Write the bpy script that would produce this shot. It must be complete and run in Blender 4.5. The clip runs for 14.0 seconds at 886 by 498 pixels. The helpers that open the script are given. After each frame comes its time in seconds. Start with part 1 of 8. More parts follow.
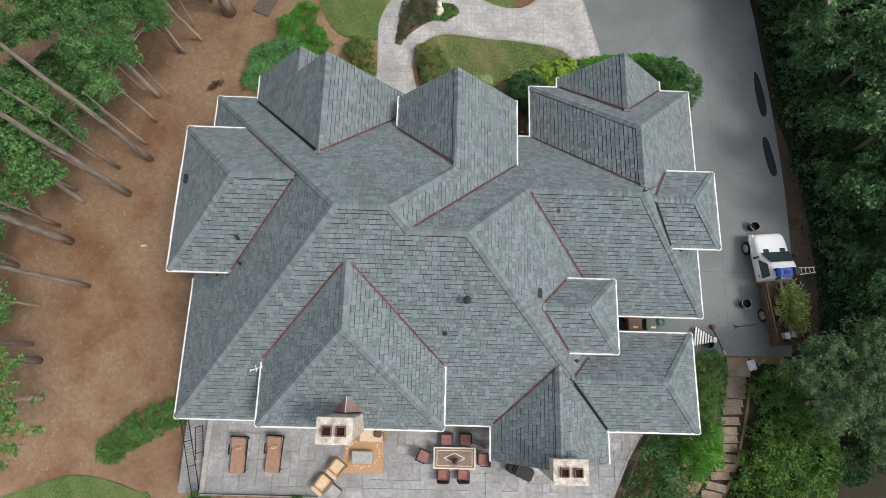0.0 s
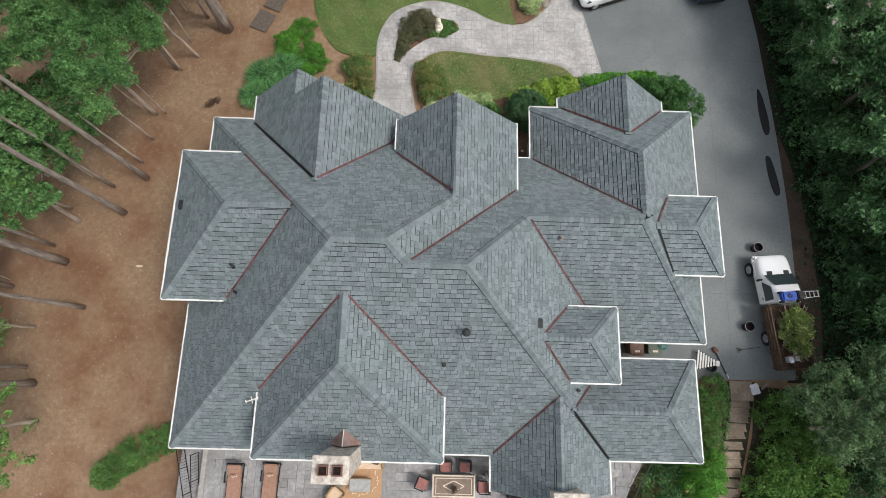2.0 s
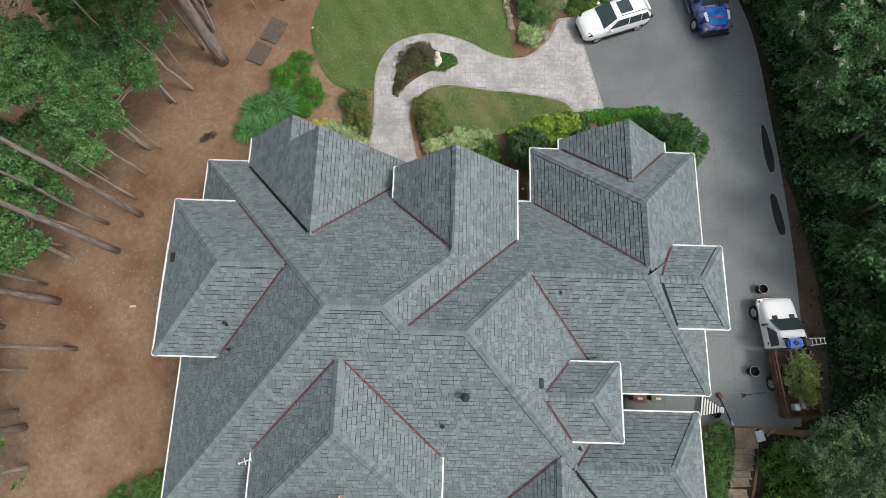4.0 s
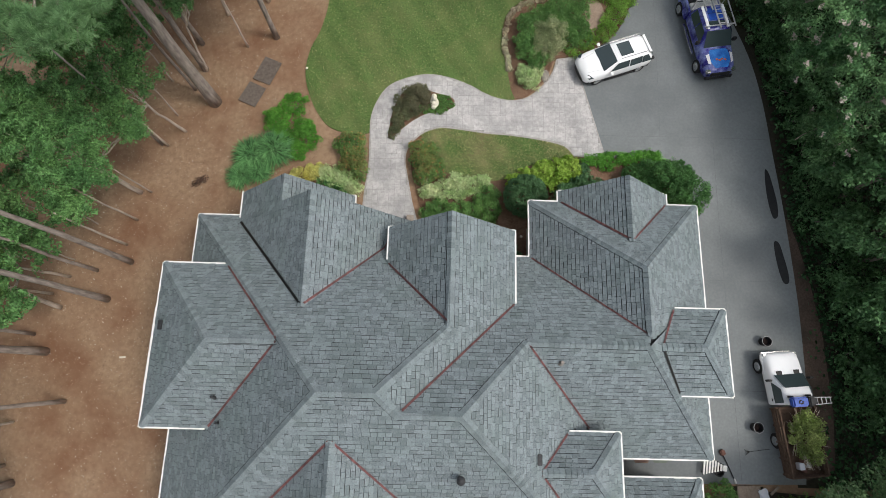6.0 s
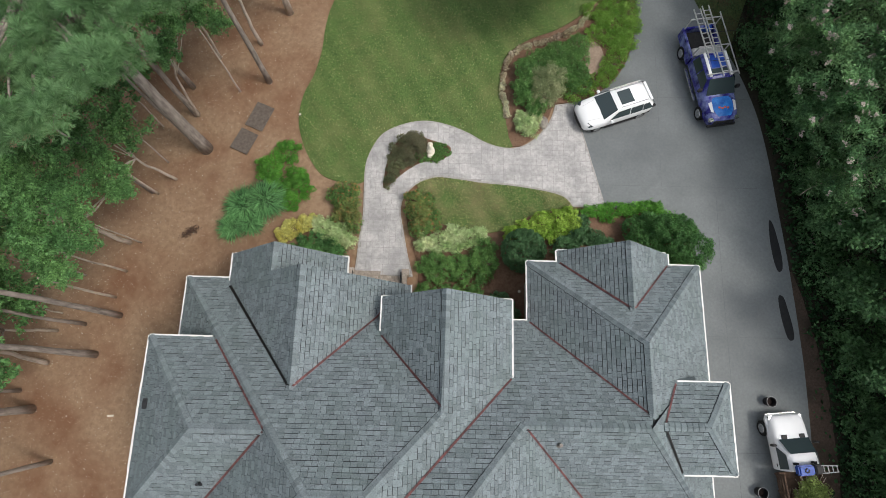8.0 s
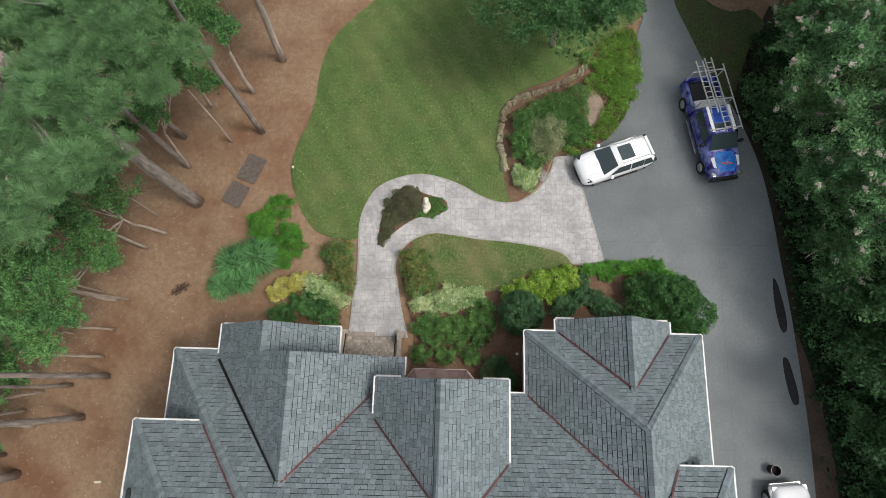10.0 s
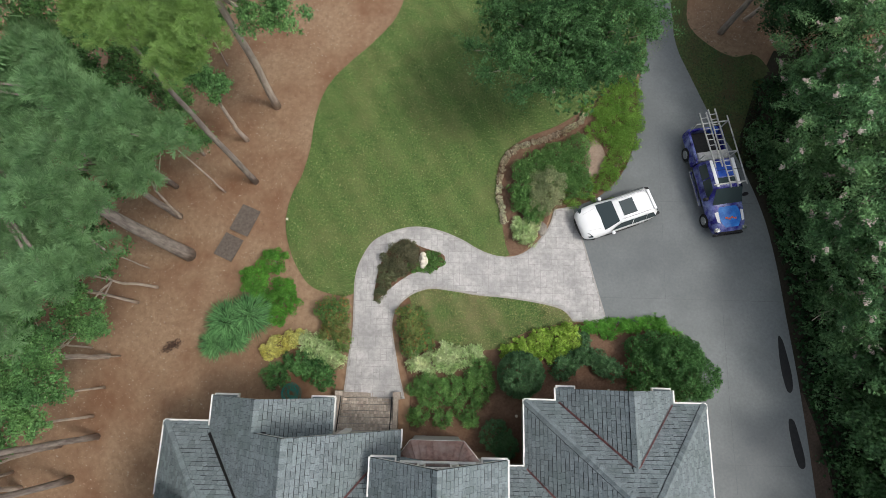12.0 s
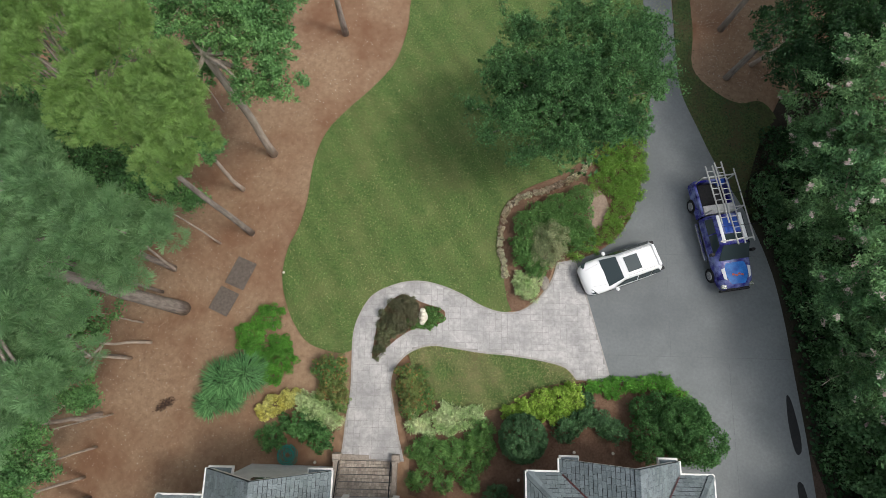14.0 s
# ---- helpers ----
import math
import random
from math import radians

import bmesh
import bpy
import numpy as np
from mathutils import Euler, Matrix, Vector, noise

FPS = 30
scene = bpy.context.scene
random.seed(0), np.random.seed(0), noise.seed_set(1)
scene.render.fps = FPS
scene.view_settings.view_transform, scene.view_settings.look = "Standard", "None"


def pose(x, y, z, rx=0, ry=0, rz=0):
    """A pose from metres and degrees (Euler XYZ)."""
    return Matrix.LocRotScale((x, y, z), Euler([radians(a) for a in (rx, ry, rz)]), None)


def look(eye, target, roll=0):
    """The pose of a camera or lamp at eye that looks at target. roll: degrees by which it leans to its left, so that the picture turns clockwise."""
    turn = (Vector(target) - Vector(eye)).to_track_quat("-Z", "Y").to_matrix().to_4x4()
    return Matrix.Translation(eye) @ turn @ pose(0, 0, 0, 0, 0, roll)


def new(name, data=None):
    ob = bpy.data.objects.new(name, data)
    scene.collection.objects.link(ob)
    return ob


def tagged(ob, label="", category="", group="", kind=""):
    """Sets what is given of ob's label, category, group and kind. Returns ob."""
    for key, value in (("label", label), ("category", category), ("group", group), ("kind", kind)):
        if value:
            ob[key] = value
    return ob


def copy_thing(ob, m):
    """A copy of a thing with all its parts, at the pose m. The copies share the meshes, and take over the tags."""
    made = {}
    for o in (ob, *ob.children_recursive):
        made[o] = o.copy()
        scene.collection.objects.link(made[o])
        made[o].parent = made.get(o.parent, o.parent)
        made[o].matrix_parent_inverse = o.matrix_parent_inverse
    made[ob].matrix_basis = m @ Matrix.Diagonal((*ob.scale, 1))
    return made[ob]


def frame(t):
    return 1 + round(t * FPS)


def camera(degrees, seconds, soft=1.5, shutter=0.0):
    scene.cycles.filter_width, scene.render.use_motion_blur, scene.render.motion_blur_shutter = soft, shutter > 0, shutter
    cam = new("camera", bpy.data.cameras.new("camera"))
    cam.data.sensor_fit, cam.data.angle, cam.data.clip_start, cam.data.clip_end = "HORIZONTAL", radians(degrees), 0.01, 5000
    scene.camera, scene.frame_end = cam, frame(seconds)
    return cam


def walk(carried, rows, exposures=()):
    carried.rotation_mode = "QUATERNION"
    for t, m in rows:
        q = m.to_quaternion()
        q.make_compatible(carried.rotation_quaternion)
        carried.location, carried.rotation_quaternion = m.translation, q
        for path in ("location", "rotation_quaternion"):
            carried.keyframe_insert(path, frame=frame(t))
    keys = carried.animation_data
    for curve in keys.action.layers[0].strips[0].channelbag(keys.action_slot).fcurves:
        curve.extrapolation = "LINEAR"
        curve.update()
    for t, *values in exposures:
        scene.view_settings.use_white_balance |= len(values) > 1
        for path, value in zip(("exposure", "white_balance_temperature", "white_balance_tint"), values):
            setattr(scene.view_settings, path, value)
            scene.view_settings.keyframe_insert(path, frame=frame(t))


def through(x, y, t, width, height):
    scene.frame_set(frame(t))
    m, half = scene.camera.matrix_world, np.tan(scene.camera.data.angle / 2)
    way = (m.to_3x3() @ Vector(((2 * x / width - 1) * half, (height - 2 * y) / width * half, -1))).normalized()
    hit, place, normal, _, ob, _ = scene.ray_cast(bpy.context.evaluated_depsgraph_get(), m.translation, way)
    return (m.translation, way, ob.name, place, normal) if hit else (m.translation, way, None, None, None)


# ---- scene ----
cam = camera(80.0, 14.0, soft=0.4)
EXPOSE = 0.5
METRES, EYE, TILT, LEAN, TURN = 19.5, 30.0, -76.6, -1.3, 1.5
ROWS = [
    (0.0, 0.0, 0.0, 0.0, 0.0, -0.0, -0.0),
    (0.5, 0.0008, 0.0044, 0.0086, 0.0, -0.01, -0.0),
    (1.0, 0.0017, 0.0108, 0.0219, 0.01, -0.01, -0.0),
    (1.5, 0.0023, 0.0181, 0.0392, 0.01, 0.0, -0.0),
    (2.0, 0.0026, 0.0263, 0.0596, 0.01, 0.04, -0.0),
    (2.5, 0.0033, 0.0352, 0.0848, 0.02, 0.04, -0.02),
    (3.0, 0.004, 0.0452, 0.1128, 0.03, 0.05, -0.02),
    (5.5, 0.0119, 0.0994, 0.2806, -0.0, 0.04, -0.02),
    (6.0, 0.0145, 0.1117, 0.3163, -0.02, 0.07, -0.01),
    (6.5, 0.0179, 0.1247, 0.3537, 0.02, 0.04, 0.0),
    (7.0, 0.0207, 0.1377, 0.3917, 0.02, 0.05, 0.0),
    (7.5, 0.0237, 0.151, 0.4304, 0.02, 0.07, 0.01),
    (8.0, 0.0268, 0.1636, 0.4708, 0.02, 0.07, 0.02),
    (10.5, 0.0401, 0.2282, 0.679, -0.01, 0.06, 0.02),
    (11.0, 0.0424, 0.2405, 0.7183, -0.0, 0.05, 0.03),
    (11.5, 0.0433, 0.2526, 0.7577, -0.01, 0.06, 0.03),
    (12.0, 0.0435, 0.2642, 0.7969, -0.04, 0.07, 0.04),
    (12.5, 0.0442, 0.2751, 0.8359, -0.04, 0.11, 0.04),
    (13.0, 0.0446, 0.2871, 0.8749, -0.03, 0.11, 0.05),
    (13.5, 0.044, 0.2997, 0.913, -0.04, 0.16, 0.06),
    (14.0, 0.0431, 0.3112, 0.9484, -0.05, 0.22, 0.04),
]
walk(cam, [(t, pose(0, 0, EYE, TILT, LEAN, TURN) @ pose(METRES * x, METRES * y * 0.7161, METRES * z, 90 + pitch, roll, yaw)) for t, x, y, z, yaw, pitch, roll in ROWS],
     exposures=[(0.0, EXPOSE), (14.0, EXPOSE)])

# ---- world and sun: a bright overcast sky ----
world = bpy.data.worlds.new("sky")
scene.world = world
world.use_nodes = True
wn = world.node_tree.nodes
sky = wn.new("ShaderNodeTexSky")
sky.sky_type = 'NISHITA'
sky.sun_disc = False
sky.sun_elevation = radians(61)
sky.sun_rotation = radians(107)
sky.dust_density = 4.0
sky.air_density = 1.2
wn["Background"].inputs[1].default_value = 0.122
grey = wn.new("ShaderNodeHueSaturation")      # cloud greys the sky's blue
grey.inputs["Saturation"].default_value = 0.42
world.node_tree.links.new(sky.outputs[0], grey.inputs["Color"])
world.node_tree.links.new(grey.outputs[0], wn["Background"].inputs[0])
sun_data = bpy.data.lights.new("sun", 'SUN')
sun_data.energy = 1.15
sun_data.angle = radians(12)
sun_data.color = (1.0, 0.95, 0.88)
sun = new("sun", sun_data)
sun.matrix_world = look((30, -1, 54), (0, 8, 0))


# ---- materials ----
def material(name, c1, c2, scale=3.0, rough=0.8, metal=0.0, c3=None, scale3=0.4, mix3=0.5,
             bump=0.2, bump_scale=None, island=0.0, detail=5.0, objvar=0.0, spec=0.3, stretch=(1, 1, 1)):
    """Two colours mixed by fine noise, a third by broad noise, relief, and a value shift from piece to piece."""
    m = bpy.data.materials.new(name)
    m.use_nodes = True
    n, l = m.node_tree.nodes, m.node_tree.links
    b = n["Principled BSDF"]
    b.inputs["Roughness"].default_value = rough
    b.inputs["Metallic"].default_value = metal
    b.inputs["Specular IOR Level"].default_value = spec
    geo = n.new("ShaderNodeNewGeometry")
    mp = n.new("ShaderNodeMapping")
    mp.inputs["Scale"].default_value = stretch
    l.new(geo.outputs["Position"], mp.inputs[0])

    def noise_tex(s, d):
        t = n.new("ShaderNodeTexNoise")
        t.inputs["Scale"].default_value = s
        t.inputs["Detail"].default_value = d
        t.inputs["Roughness"].default_value = 0.62
        l.new(mp.outputs[0], t.inputs["Vector"])
        return t

    def ramp(sock, lo, hi):
        r = n.new("ShaderNodeMapRange")
        r.inputs[1].default_value, r.inputs[2].default_value = lo, hi
        l.new(sock, r.inputs[0])
        return r.outputs[0]

    def mix(f, a, c):
        x = n.new("ShaderNodeMix")
        x.data_type = 'RGBA'
        if isinstance(f, float):
            x.inputs[0].default_value = f
        else:
            l.new(f, x.inputs[0])
        for i, v in ((6, a), (7, c)):
            if isinstance(v, tuple):
                x.inputs[i].default_value = (*v, 1)
            else:
                l.new(v, x.inputs[i])
        return x.outputs[2]

    fine = noise_tex(scale, detail)
    col = mix(ramp(fine.outputs[0], 0.32, 0.68), c1, c2)
    if c3:
        broad = noise_tex(scale3, 4.0)
        f = n.new("ShaderNodeMath")
        f.operation = 'MULTIPLY'
        l.new(ramp(broad.outputs[0], 0.42, 0.66), f.inputs[0])
        f.inputs[1].default_value = mix3
        col = mix(f.outputs[0], col, c3)
    for amount, src in ((island, "i"), (objvar, "o")):
        if amount:
            if src == "i":
                r = geo.outputs["Random Per Island"]
            else:
                r = n.new("ShaderNodeObjectInfo").outputs["Random"]
            hs = n.new("ShaderNodeHueSaturation")
            mr = n.new("ShaderNodeMapRange")
            mr.inputs[3].default_value, mr.inputs[4].default_value = 1 - amount, 1 + amount
            l.new(r, mr.inputs[0])
            l.new(mr.outputs[0], hs.inputs["Value"])
            l.new(col, hs.inputs["Color"])
            col = hs.outputs[0]
    l.new(col, b.inputs["Base Color"])
    if bump:
        bp = n.new("ShaderNodeBump")
        bp.inputs["Strength"].default_value = bump
        bp.inputs["Distance"].default_value = 0.05
        bt = noise_tex(bump_scale or scale * 3, 6.0)
        l.new(bt.outputs[0], bp.inputs["Height"])
        l.new(bp.outputs[0], b.inputs["Normal"])
    return m


def glass_material(name, tint):
    m = bpy.data.materials.new(name)
    m.use_nodes = True
    b = m.node_tree.nodes["Principled BSDF"]
    b.inputs["Base Color"].default_value = (*tint, 1)
    b.inputs["Roughness"].default_value = 0.06
    b.inputs["Specular IOR Level"].default_value = 0.6
    return m


def leaf_material(name, c1, c2, rough=0.55, c3=None, island=0.5, through=0.4):
    """A leaf that lets part of the light through to its other side."""
    c1, c2, c3 = (c and (min(0.8, c[0] * 1.25), min(0.8, c[1] * 1.28), min(0.8, c[2] * 1.36)) for c in (c1, c2, c3))
    m = material(name, c1, c2, scale=1.3, rough=rough, c3=c3, scale3=0.45, bump=0.0, island=island * 0.8, spec=0.25)
    n, l = m.node_tree.nodes, m.node_tree.links
    b = n["Principled BSDF"]
    tr = n.new("ShaderNodeBsdfTranslucent")
    l.new(b.inputs["Base Color"].links[0].from_socket, tr.inputs["Color"])
    mix = n.new("ShaderNodeMixShader")
    mix.inputs[0].default_value = through
    l.new(b.outputs[0], mix.inputs[1])
    l.new(tr.outputs[0], mix.inputs[2])
    l.new(mix.outputs[0], n["Material Output"].inputs["Surface"])
    return m


SHINGLE = material("slate_grey_shingle", (0.1086, 0.1377, 0.1455), (0.3085, 0.3531, 0.3725), scale=30, rough=0.92, c3=(0.1843, 0.2328, 0.2289),
                   scale3=0.6, mix3=0.5, bump=0.6, bump_scale=90, island=0.18, spec=0.15)
SHINGLE_PIECE = material("slate_grey_shingle_piece", (0.1086, 0.1377, 0.1455), (0.3085, 0.3531, 0.3725), scale=30, rough=0.92, c3=(0.1843, 0.2328, 0.2289),
                   scale3=0.6, mix3=0.5, bump=0.6, bump_scale=70, objvar=0.18, spec=0.15)
# deck underlay; its dark tone also paints shadow lines between courses and beside caps
FELT_SHADE = material("underlay_and_shadow_lines", (0.022, 0.025, 0.027), (0.034, 0.037, 0.04), scale=12, rough=0.95)
WHITE_TRIM = material("white_painted_trim", (0.74, 0.73, 0.7), (0.82, 0.81, 0.78), scale=4, rough=0.5, c3=(0.6, 0.58, 0.54), scale3=1.5, mix3=0.25, bump=0.05)
FLASHING = material("copper_flashing", (0.1, 0.04, 0.042), (0.26, 0.115, 0.11), scale=9, rough=0.5, metal=0.2, c3=(0.04, 0.032, 0.034), scale3=2.2, mix3=0.8, bump=0.1)
COPPER = material("weathered_copper", (0.25, 0.15, 0.13), (0.4, 0.26, 0.23), scale=5, rough=0.5, metal=0.35, c3=(0.47, 0.38, 0.35), scale3=1.6, mix3=0.5, bump=0.1)
GABLE = material("grey_gable_stucco", (0.58, 0.57, 0.555), (0.7, 0.69, 0.675), scale=7, rough=0.9, c3=(0.48, 0.47, 0.46), scale3=1.0, bump=0.3)
BRICK_WALL = material("painted_brick_wall", (0.46, 0.43, 0.395), (0.58, 0.545, 0.5), scale=9, rough=0.9, c3=(0.38, 0.34, 0.3), scale3=0.7, bump=0.4)
STUCCO = material("cream_chimney_stucco", (0.58, 0.53, 0.46), (0.74, 0.69, 0.62), scale=6, rough=0.92, c3=(0.25, 0.2, 0.16), scale3=4.5, mix3=0.7, bump=0.6, bump_scale=14)
STONE_CHIMNEY = material("grey_stone_chimney", (0.2, 0.18, 0.16), (0.34, 0.31, 0.27), scale=8, rough=0.95, c3=(0.13, 0.12, 0.11), scale3=2.2, mix3=0.6, bump=0.6, bump_scale=12)
FLUE = material("terracotta_flue", (0.13, 0.062, 0.048), (0.21, 0.11, 0.085), scale=14, rough=0.85)
NEAR_BLACK = material("near_black_inside", (0.012, 0.008, 0.007), (0.03, 0.018, 0.015), scale=10, rough=0.95)
STRAW = material("pine_straw", (0.25, 0.162, 0.102), (0.36, 0.247, 0.16), scale=3.5, rough=0.95, c3=(0.19, 0.094, 0.052), scale3=0.24, mix3=0.85,
                 bump=0.6, bump_scale=42, detail=9)
MULCH = material("red_brown_mulch", (0.1437, 0.084, 0.05375), (0.2415, 0.151, 0.1), scale=9, rough=0.95, c3=(0.1035, 0.0525, 0.03125), scale3=0.7, mix3=0.5, bump=0.9, bump_scale=38, detail=8)
# MULCH at about half its tone, the trees' shade put into the colour
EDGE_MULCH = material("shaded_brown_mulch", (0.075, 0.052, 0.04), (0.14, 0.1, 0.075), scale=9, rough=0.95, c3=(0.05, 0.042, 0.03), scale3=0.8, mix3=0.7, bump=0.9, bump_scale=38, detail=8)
DRIVE = material("grey_concrete_drive", (0.1913, 0.2074, 0.2103), (0.2306, 0.2489, 0.2503), scale=7, rough=0.88, c3=(0.09565, 0.1061, 0.1115), scale3=0.13, mix3=0.55, bump=0.15, bump_scale=70)
LEAF_BOX = leaf_material("box_ball_leaf", (0.05, 0.11, 0.046), (0.13, 0.25, 0.105), c3=(0.085, 0.175, 0.07), island=0.45)
JOINT_PALE = material("walk_joint", (0.25, 0.242, 0.235), (0.34, 0.33, 0.32), scale=9, rough=0.95)
DRIVE_JOINT = material("saw_cut", (0.13, 0.14, 0.142), (0.17, 0.18, 0.182), scale=9, rough=0.95)
PATIO_JOINT = material("patio_joint", (0.27, 0.267, 0.265), (0.38, 0.376, 0.373), scale=9, rough=0.95)
PAVER = material("stamped_concrete", (0.37, 0.36, 0.352), (0.55, 0.535, 0.525), scale=5.0, rough=0.85, c3=(0.24, 0.237, 0.237), scale3=0.8, mix3=0.6,
                 bump=0.3, bump_scale=16, objvar=0.07, detail=8)
PATIO = material("patio_flagstone", (0.275, 0.272, 0.275), (0.43, 0.427, 0.428), scale=5.5, rough=0.85, c3=(0.19, 0.1852, 0.1805), scale3=0.6, mix3=0.65,
                 bump=0.35, bump_scale=15, objvar=0.13, detail=7)
CURB = material("pale_walk_border", (0.3, 0.285, 0.265), (0.42, 0.4, 0.38), scale=5, rough=0.9, bump=0.3)
RED_BRICK = material("entry_brick", (0.33, 0.28, 0.235), (0.5, 0.44, 0.37), scale=11, rough=0.9, c3=(0.24, 0.18, 0.15), scale3=3.0, mix3=0.4, bump=0.4, objvar=0.25)
IRON = material("black_iron", (0.012, 0.012, 0.013), (0.03, 0.03, 0.03), scale=10, rough=0.5, metal=0.4)
PIPE = material("dark_vent_pipe", (0.015, 0.016, 0.017), (0.04, 0.042, 0.045), scale=12, rough=0.5)
PALE_METAL = material("pale_metal", (0.5, 0.5, 0.5), (0.66, 0.66, 0.65), scale=10, rough=0.4, metal=0.5)
BARK = material("pine_bark", (0.15, 0.124, 0.108), (0.38, 0.33, 0.29), scale=7, rough=0.95, c3=(0.36, 0.3, 0.26), scale3=1.2, mix3=0.4, bump=0.9, bump_scale=14, stretch=(1, 1, 0.22))
BARK_GREY = material("grey_bark", (0.2894, 0.2403, 0.2005), (0.5526, 0.4743, 0.4008), scale=5, rough=0.95, c3=(0.5526, 0.4681, 0.3886), scale3=1.0, mix3=0.4, bump=0.7, bump_scale=12, stretch=(1.316, 1.265, 0.3036))
LEAF_OAK = leaf_material("oak_leaf", (0.058, 0.142, 0.046), (0.15, 0.3, 0.1), c3=(0.2, 0.355, 0.115), island=0.6)
LEAF_YELLOW = leaf_material("yellow_green_leaf", (0.07375, 0.1574, 0.03861), (0.1573, 0.2938, 0.07722), c3=(0.1966, 0.3149, 0.09009), island=0.55)
NEEDLE_BLUE = leaf_material("blue_green_needle", (0.115, 0.215, 0.09), (0.205, 0.335, 0.15), c3=(0.16, 0.275, 0.12), island=0.4, through=0.5)
NEEDLE_LIME = leaf_material("yellow_green_needle", (0.155, 0.255, 0.07), (0.25, 0.37, 0.115), c3=(0.2, 0.31, 0.09), island=0.35, through=0.5)
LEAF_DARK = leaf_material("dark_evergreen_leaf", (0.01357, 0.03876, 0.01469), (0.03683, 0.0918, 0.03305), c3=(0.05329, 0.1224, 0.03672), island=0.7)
LEAF_MYRTLE = leaf_material("crape_myrtle_leaf", (0.048, 0.12, 0.05), (0.165, 0.32, 0.125), c3=(0.235, 0.37, 0.15), island=0.6)
LEAF_LAWN_TREE = leaf_material("lawn_tree_leaf", (0.032, 0.09, 0.03), (0.1, 0.215, 0.072), c3=(0.135, 0.262, 0.092), island=0.75)
LEAF_WILLOW = leaf_material("feathery_leaf", (0.052, 0.098, 0.044), (0.135, 0.215, 0.1), c3=(0.175, 0.275, 0.1))
LEAF_SHRUB = leaf_material("laurel_leaf", (0.07, 0.155, 0.042), (0.17, 0.31, 0.085), c3=(0.12, 0.23, 0.06), island=0.5)
LEAF_BED = leaf_material("bed_boxwood_leaf", (0.075, 0.165, 0.045), (0.185, 0.34, 0.1), c3=(0.125, 0.24, 0.07), island=0.5)
LEAF_BRIGHT = leaf_material("bright_green_leaf", (0.0621, 0.1822, 0.0264), (0.149, 0.3643, 0.0528), c3=(0.09936, 0.2429, 0.0396))
LEAF_CHARTREUSE = leaf_material("chartreuse_leaf", (0.171, 0.3, 0.035), (0.38, 0.5, 0.1), c3=(0.152, 0.27, 0.03))
LEAF_GOLD = leaf_material("gold_leaf", (0.4704, 0.414, 0.09), (0.6944, 0.6325, 0.234), c3=(0.336, 0.345, 0.108))
LEAF_CREAM = leaf_material("variegated_leaf", (0.2536, 0.3853, 0.1368), (0.6086, 0.7433, 0.3648), c3=(0.1776, 0.3028, 0.0912), island=0.45)
LEAF_RED = leaf_material("red_tipped_leaf", (0.075, 0.165, 0.045), (0.18, 0.3, 0.085), c3=(0.33, 0.21, 0.085), island=0.6)
LEAF_TIP = leaf_material("orange_red_shoot", (0.26, 0.12, 0.05), (0.42, 0.22, 0.09), c3=(0.3, 0.24, 0.08), island=0.5)
LEAF_OLIVE = leaf_material("brown_green_leaf", (0.09, 0.1125, 0.0525), (0.195, 0.21, 0.105), c3=(0.15, 0.12, 0.0825))
LEAF_GREY = leaf_material("grey_tan_leaf", (0.24, 0.29, 0.14), (0.46, 0.46, 0.26), c3=(0.15, 0.23, 0.09), island=0.5)
BLADE = leaf_material("ornamental_grass_blade", (0.06, 0.155, 0.055), (0.17, 0.345, 0.13), c3=(0.1, 0.235, 0.08), island=1.0)
TURF_BLADE = leaf_material("turf_blade", (0.05, 0.115, 0.028), (0.145, 0.235, 0.062), c3=(0.17, 0.2, 0.065), island=0.7)
BLOSSOM = leaf_material("pink_white_blossom", (0.44, 0.36, 0.31), (0.6, 0.54, 0.46), c3=(0.44, 0.29, 0.3), island=0.3)
FLOWER_PALE = leaf_material("pale_flower", (0.38, 0.37, 0.2), (0.72, 0.7, 0.46), c3=(0.34, 0.17, 0.14), island=0.8)


def lawn_material(name, dry, mix3):
    m = material(name, (0.034, 0.08, 0.018), (0.165, 0.248, 0.075), scale=12, rough=0.95, c3=dry, scale3=0.55, mix3=mix3,
                 bump=0.8, bump_scale=55, detail=9)
    # mowing stripes on a slant
    n, l = m.node_tree.nodes, m.node_tree.links
    b = n["Principled BSDF"]
    col = b.inputs["Base Color"].links[0].from_socket
    geo = n.new("ShaderNodeNewGeometry")
    mp = n.new("ShaderNodeMapping")
    mp.inputs["Rotation"].default_value = (0, 0, radians(-32))
    w = n.new("ShaderNodeTexWave")
    w.inputs["Scale"].default_value = 0.22
    w.inputs["Distortion"].default_value = 0.9
    w.inputs["Detail"].default_value = 2.0
    l.new(geo.outputs["Position"], mp.inputs[0])
    l.new(mp.outputs[0], w.inputs[0])
    hs = n.new("ShaderNodeHueSaturation")
    mr = n.new("ShaderNodeMapRange")
    mr.inputs[3].default_value, mr.inputs[4].default_value = 0.91, 1.08
    l.new(w.outputs["Fac"], mr.inputs[0])
    l.new(mr.outputs[0], hs.inputs["Value"])
    l.new(col, hs.inputs["Color"])
    l.new(hs.outputs[0], b.inputs["Base Color"])
    return m


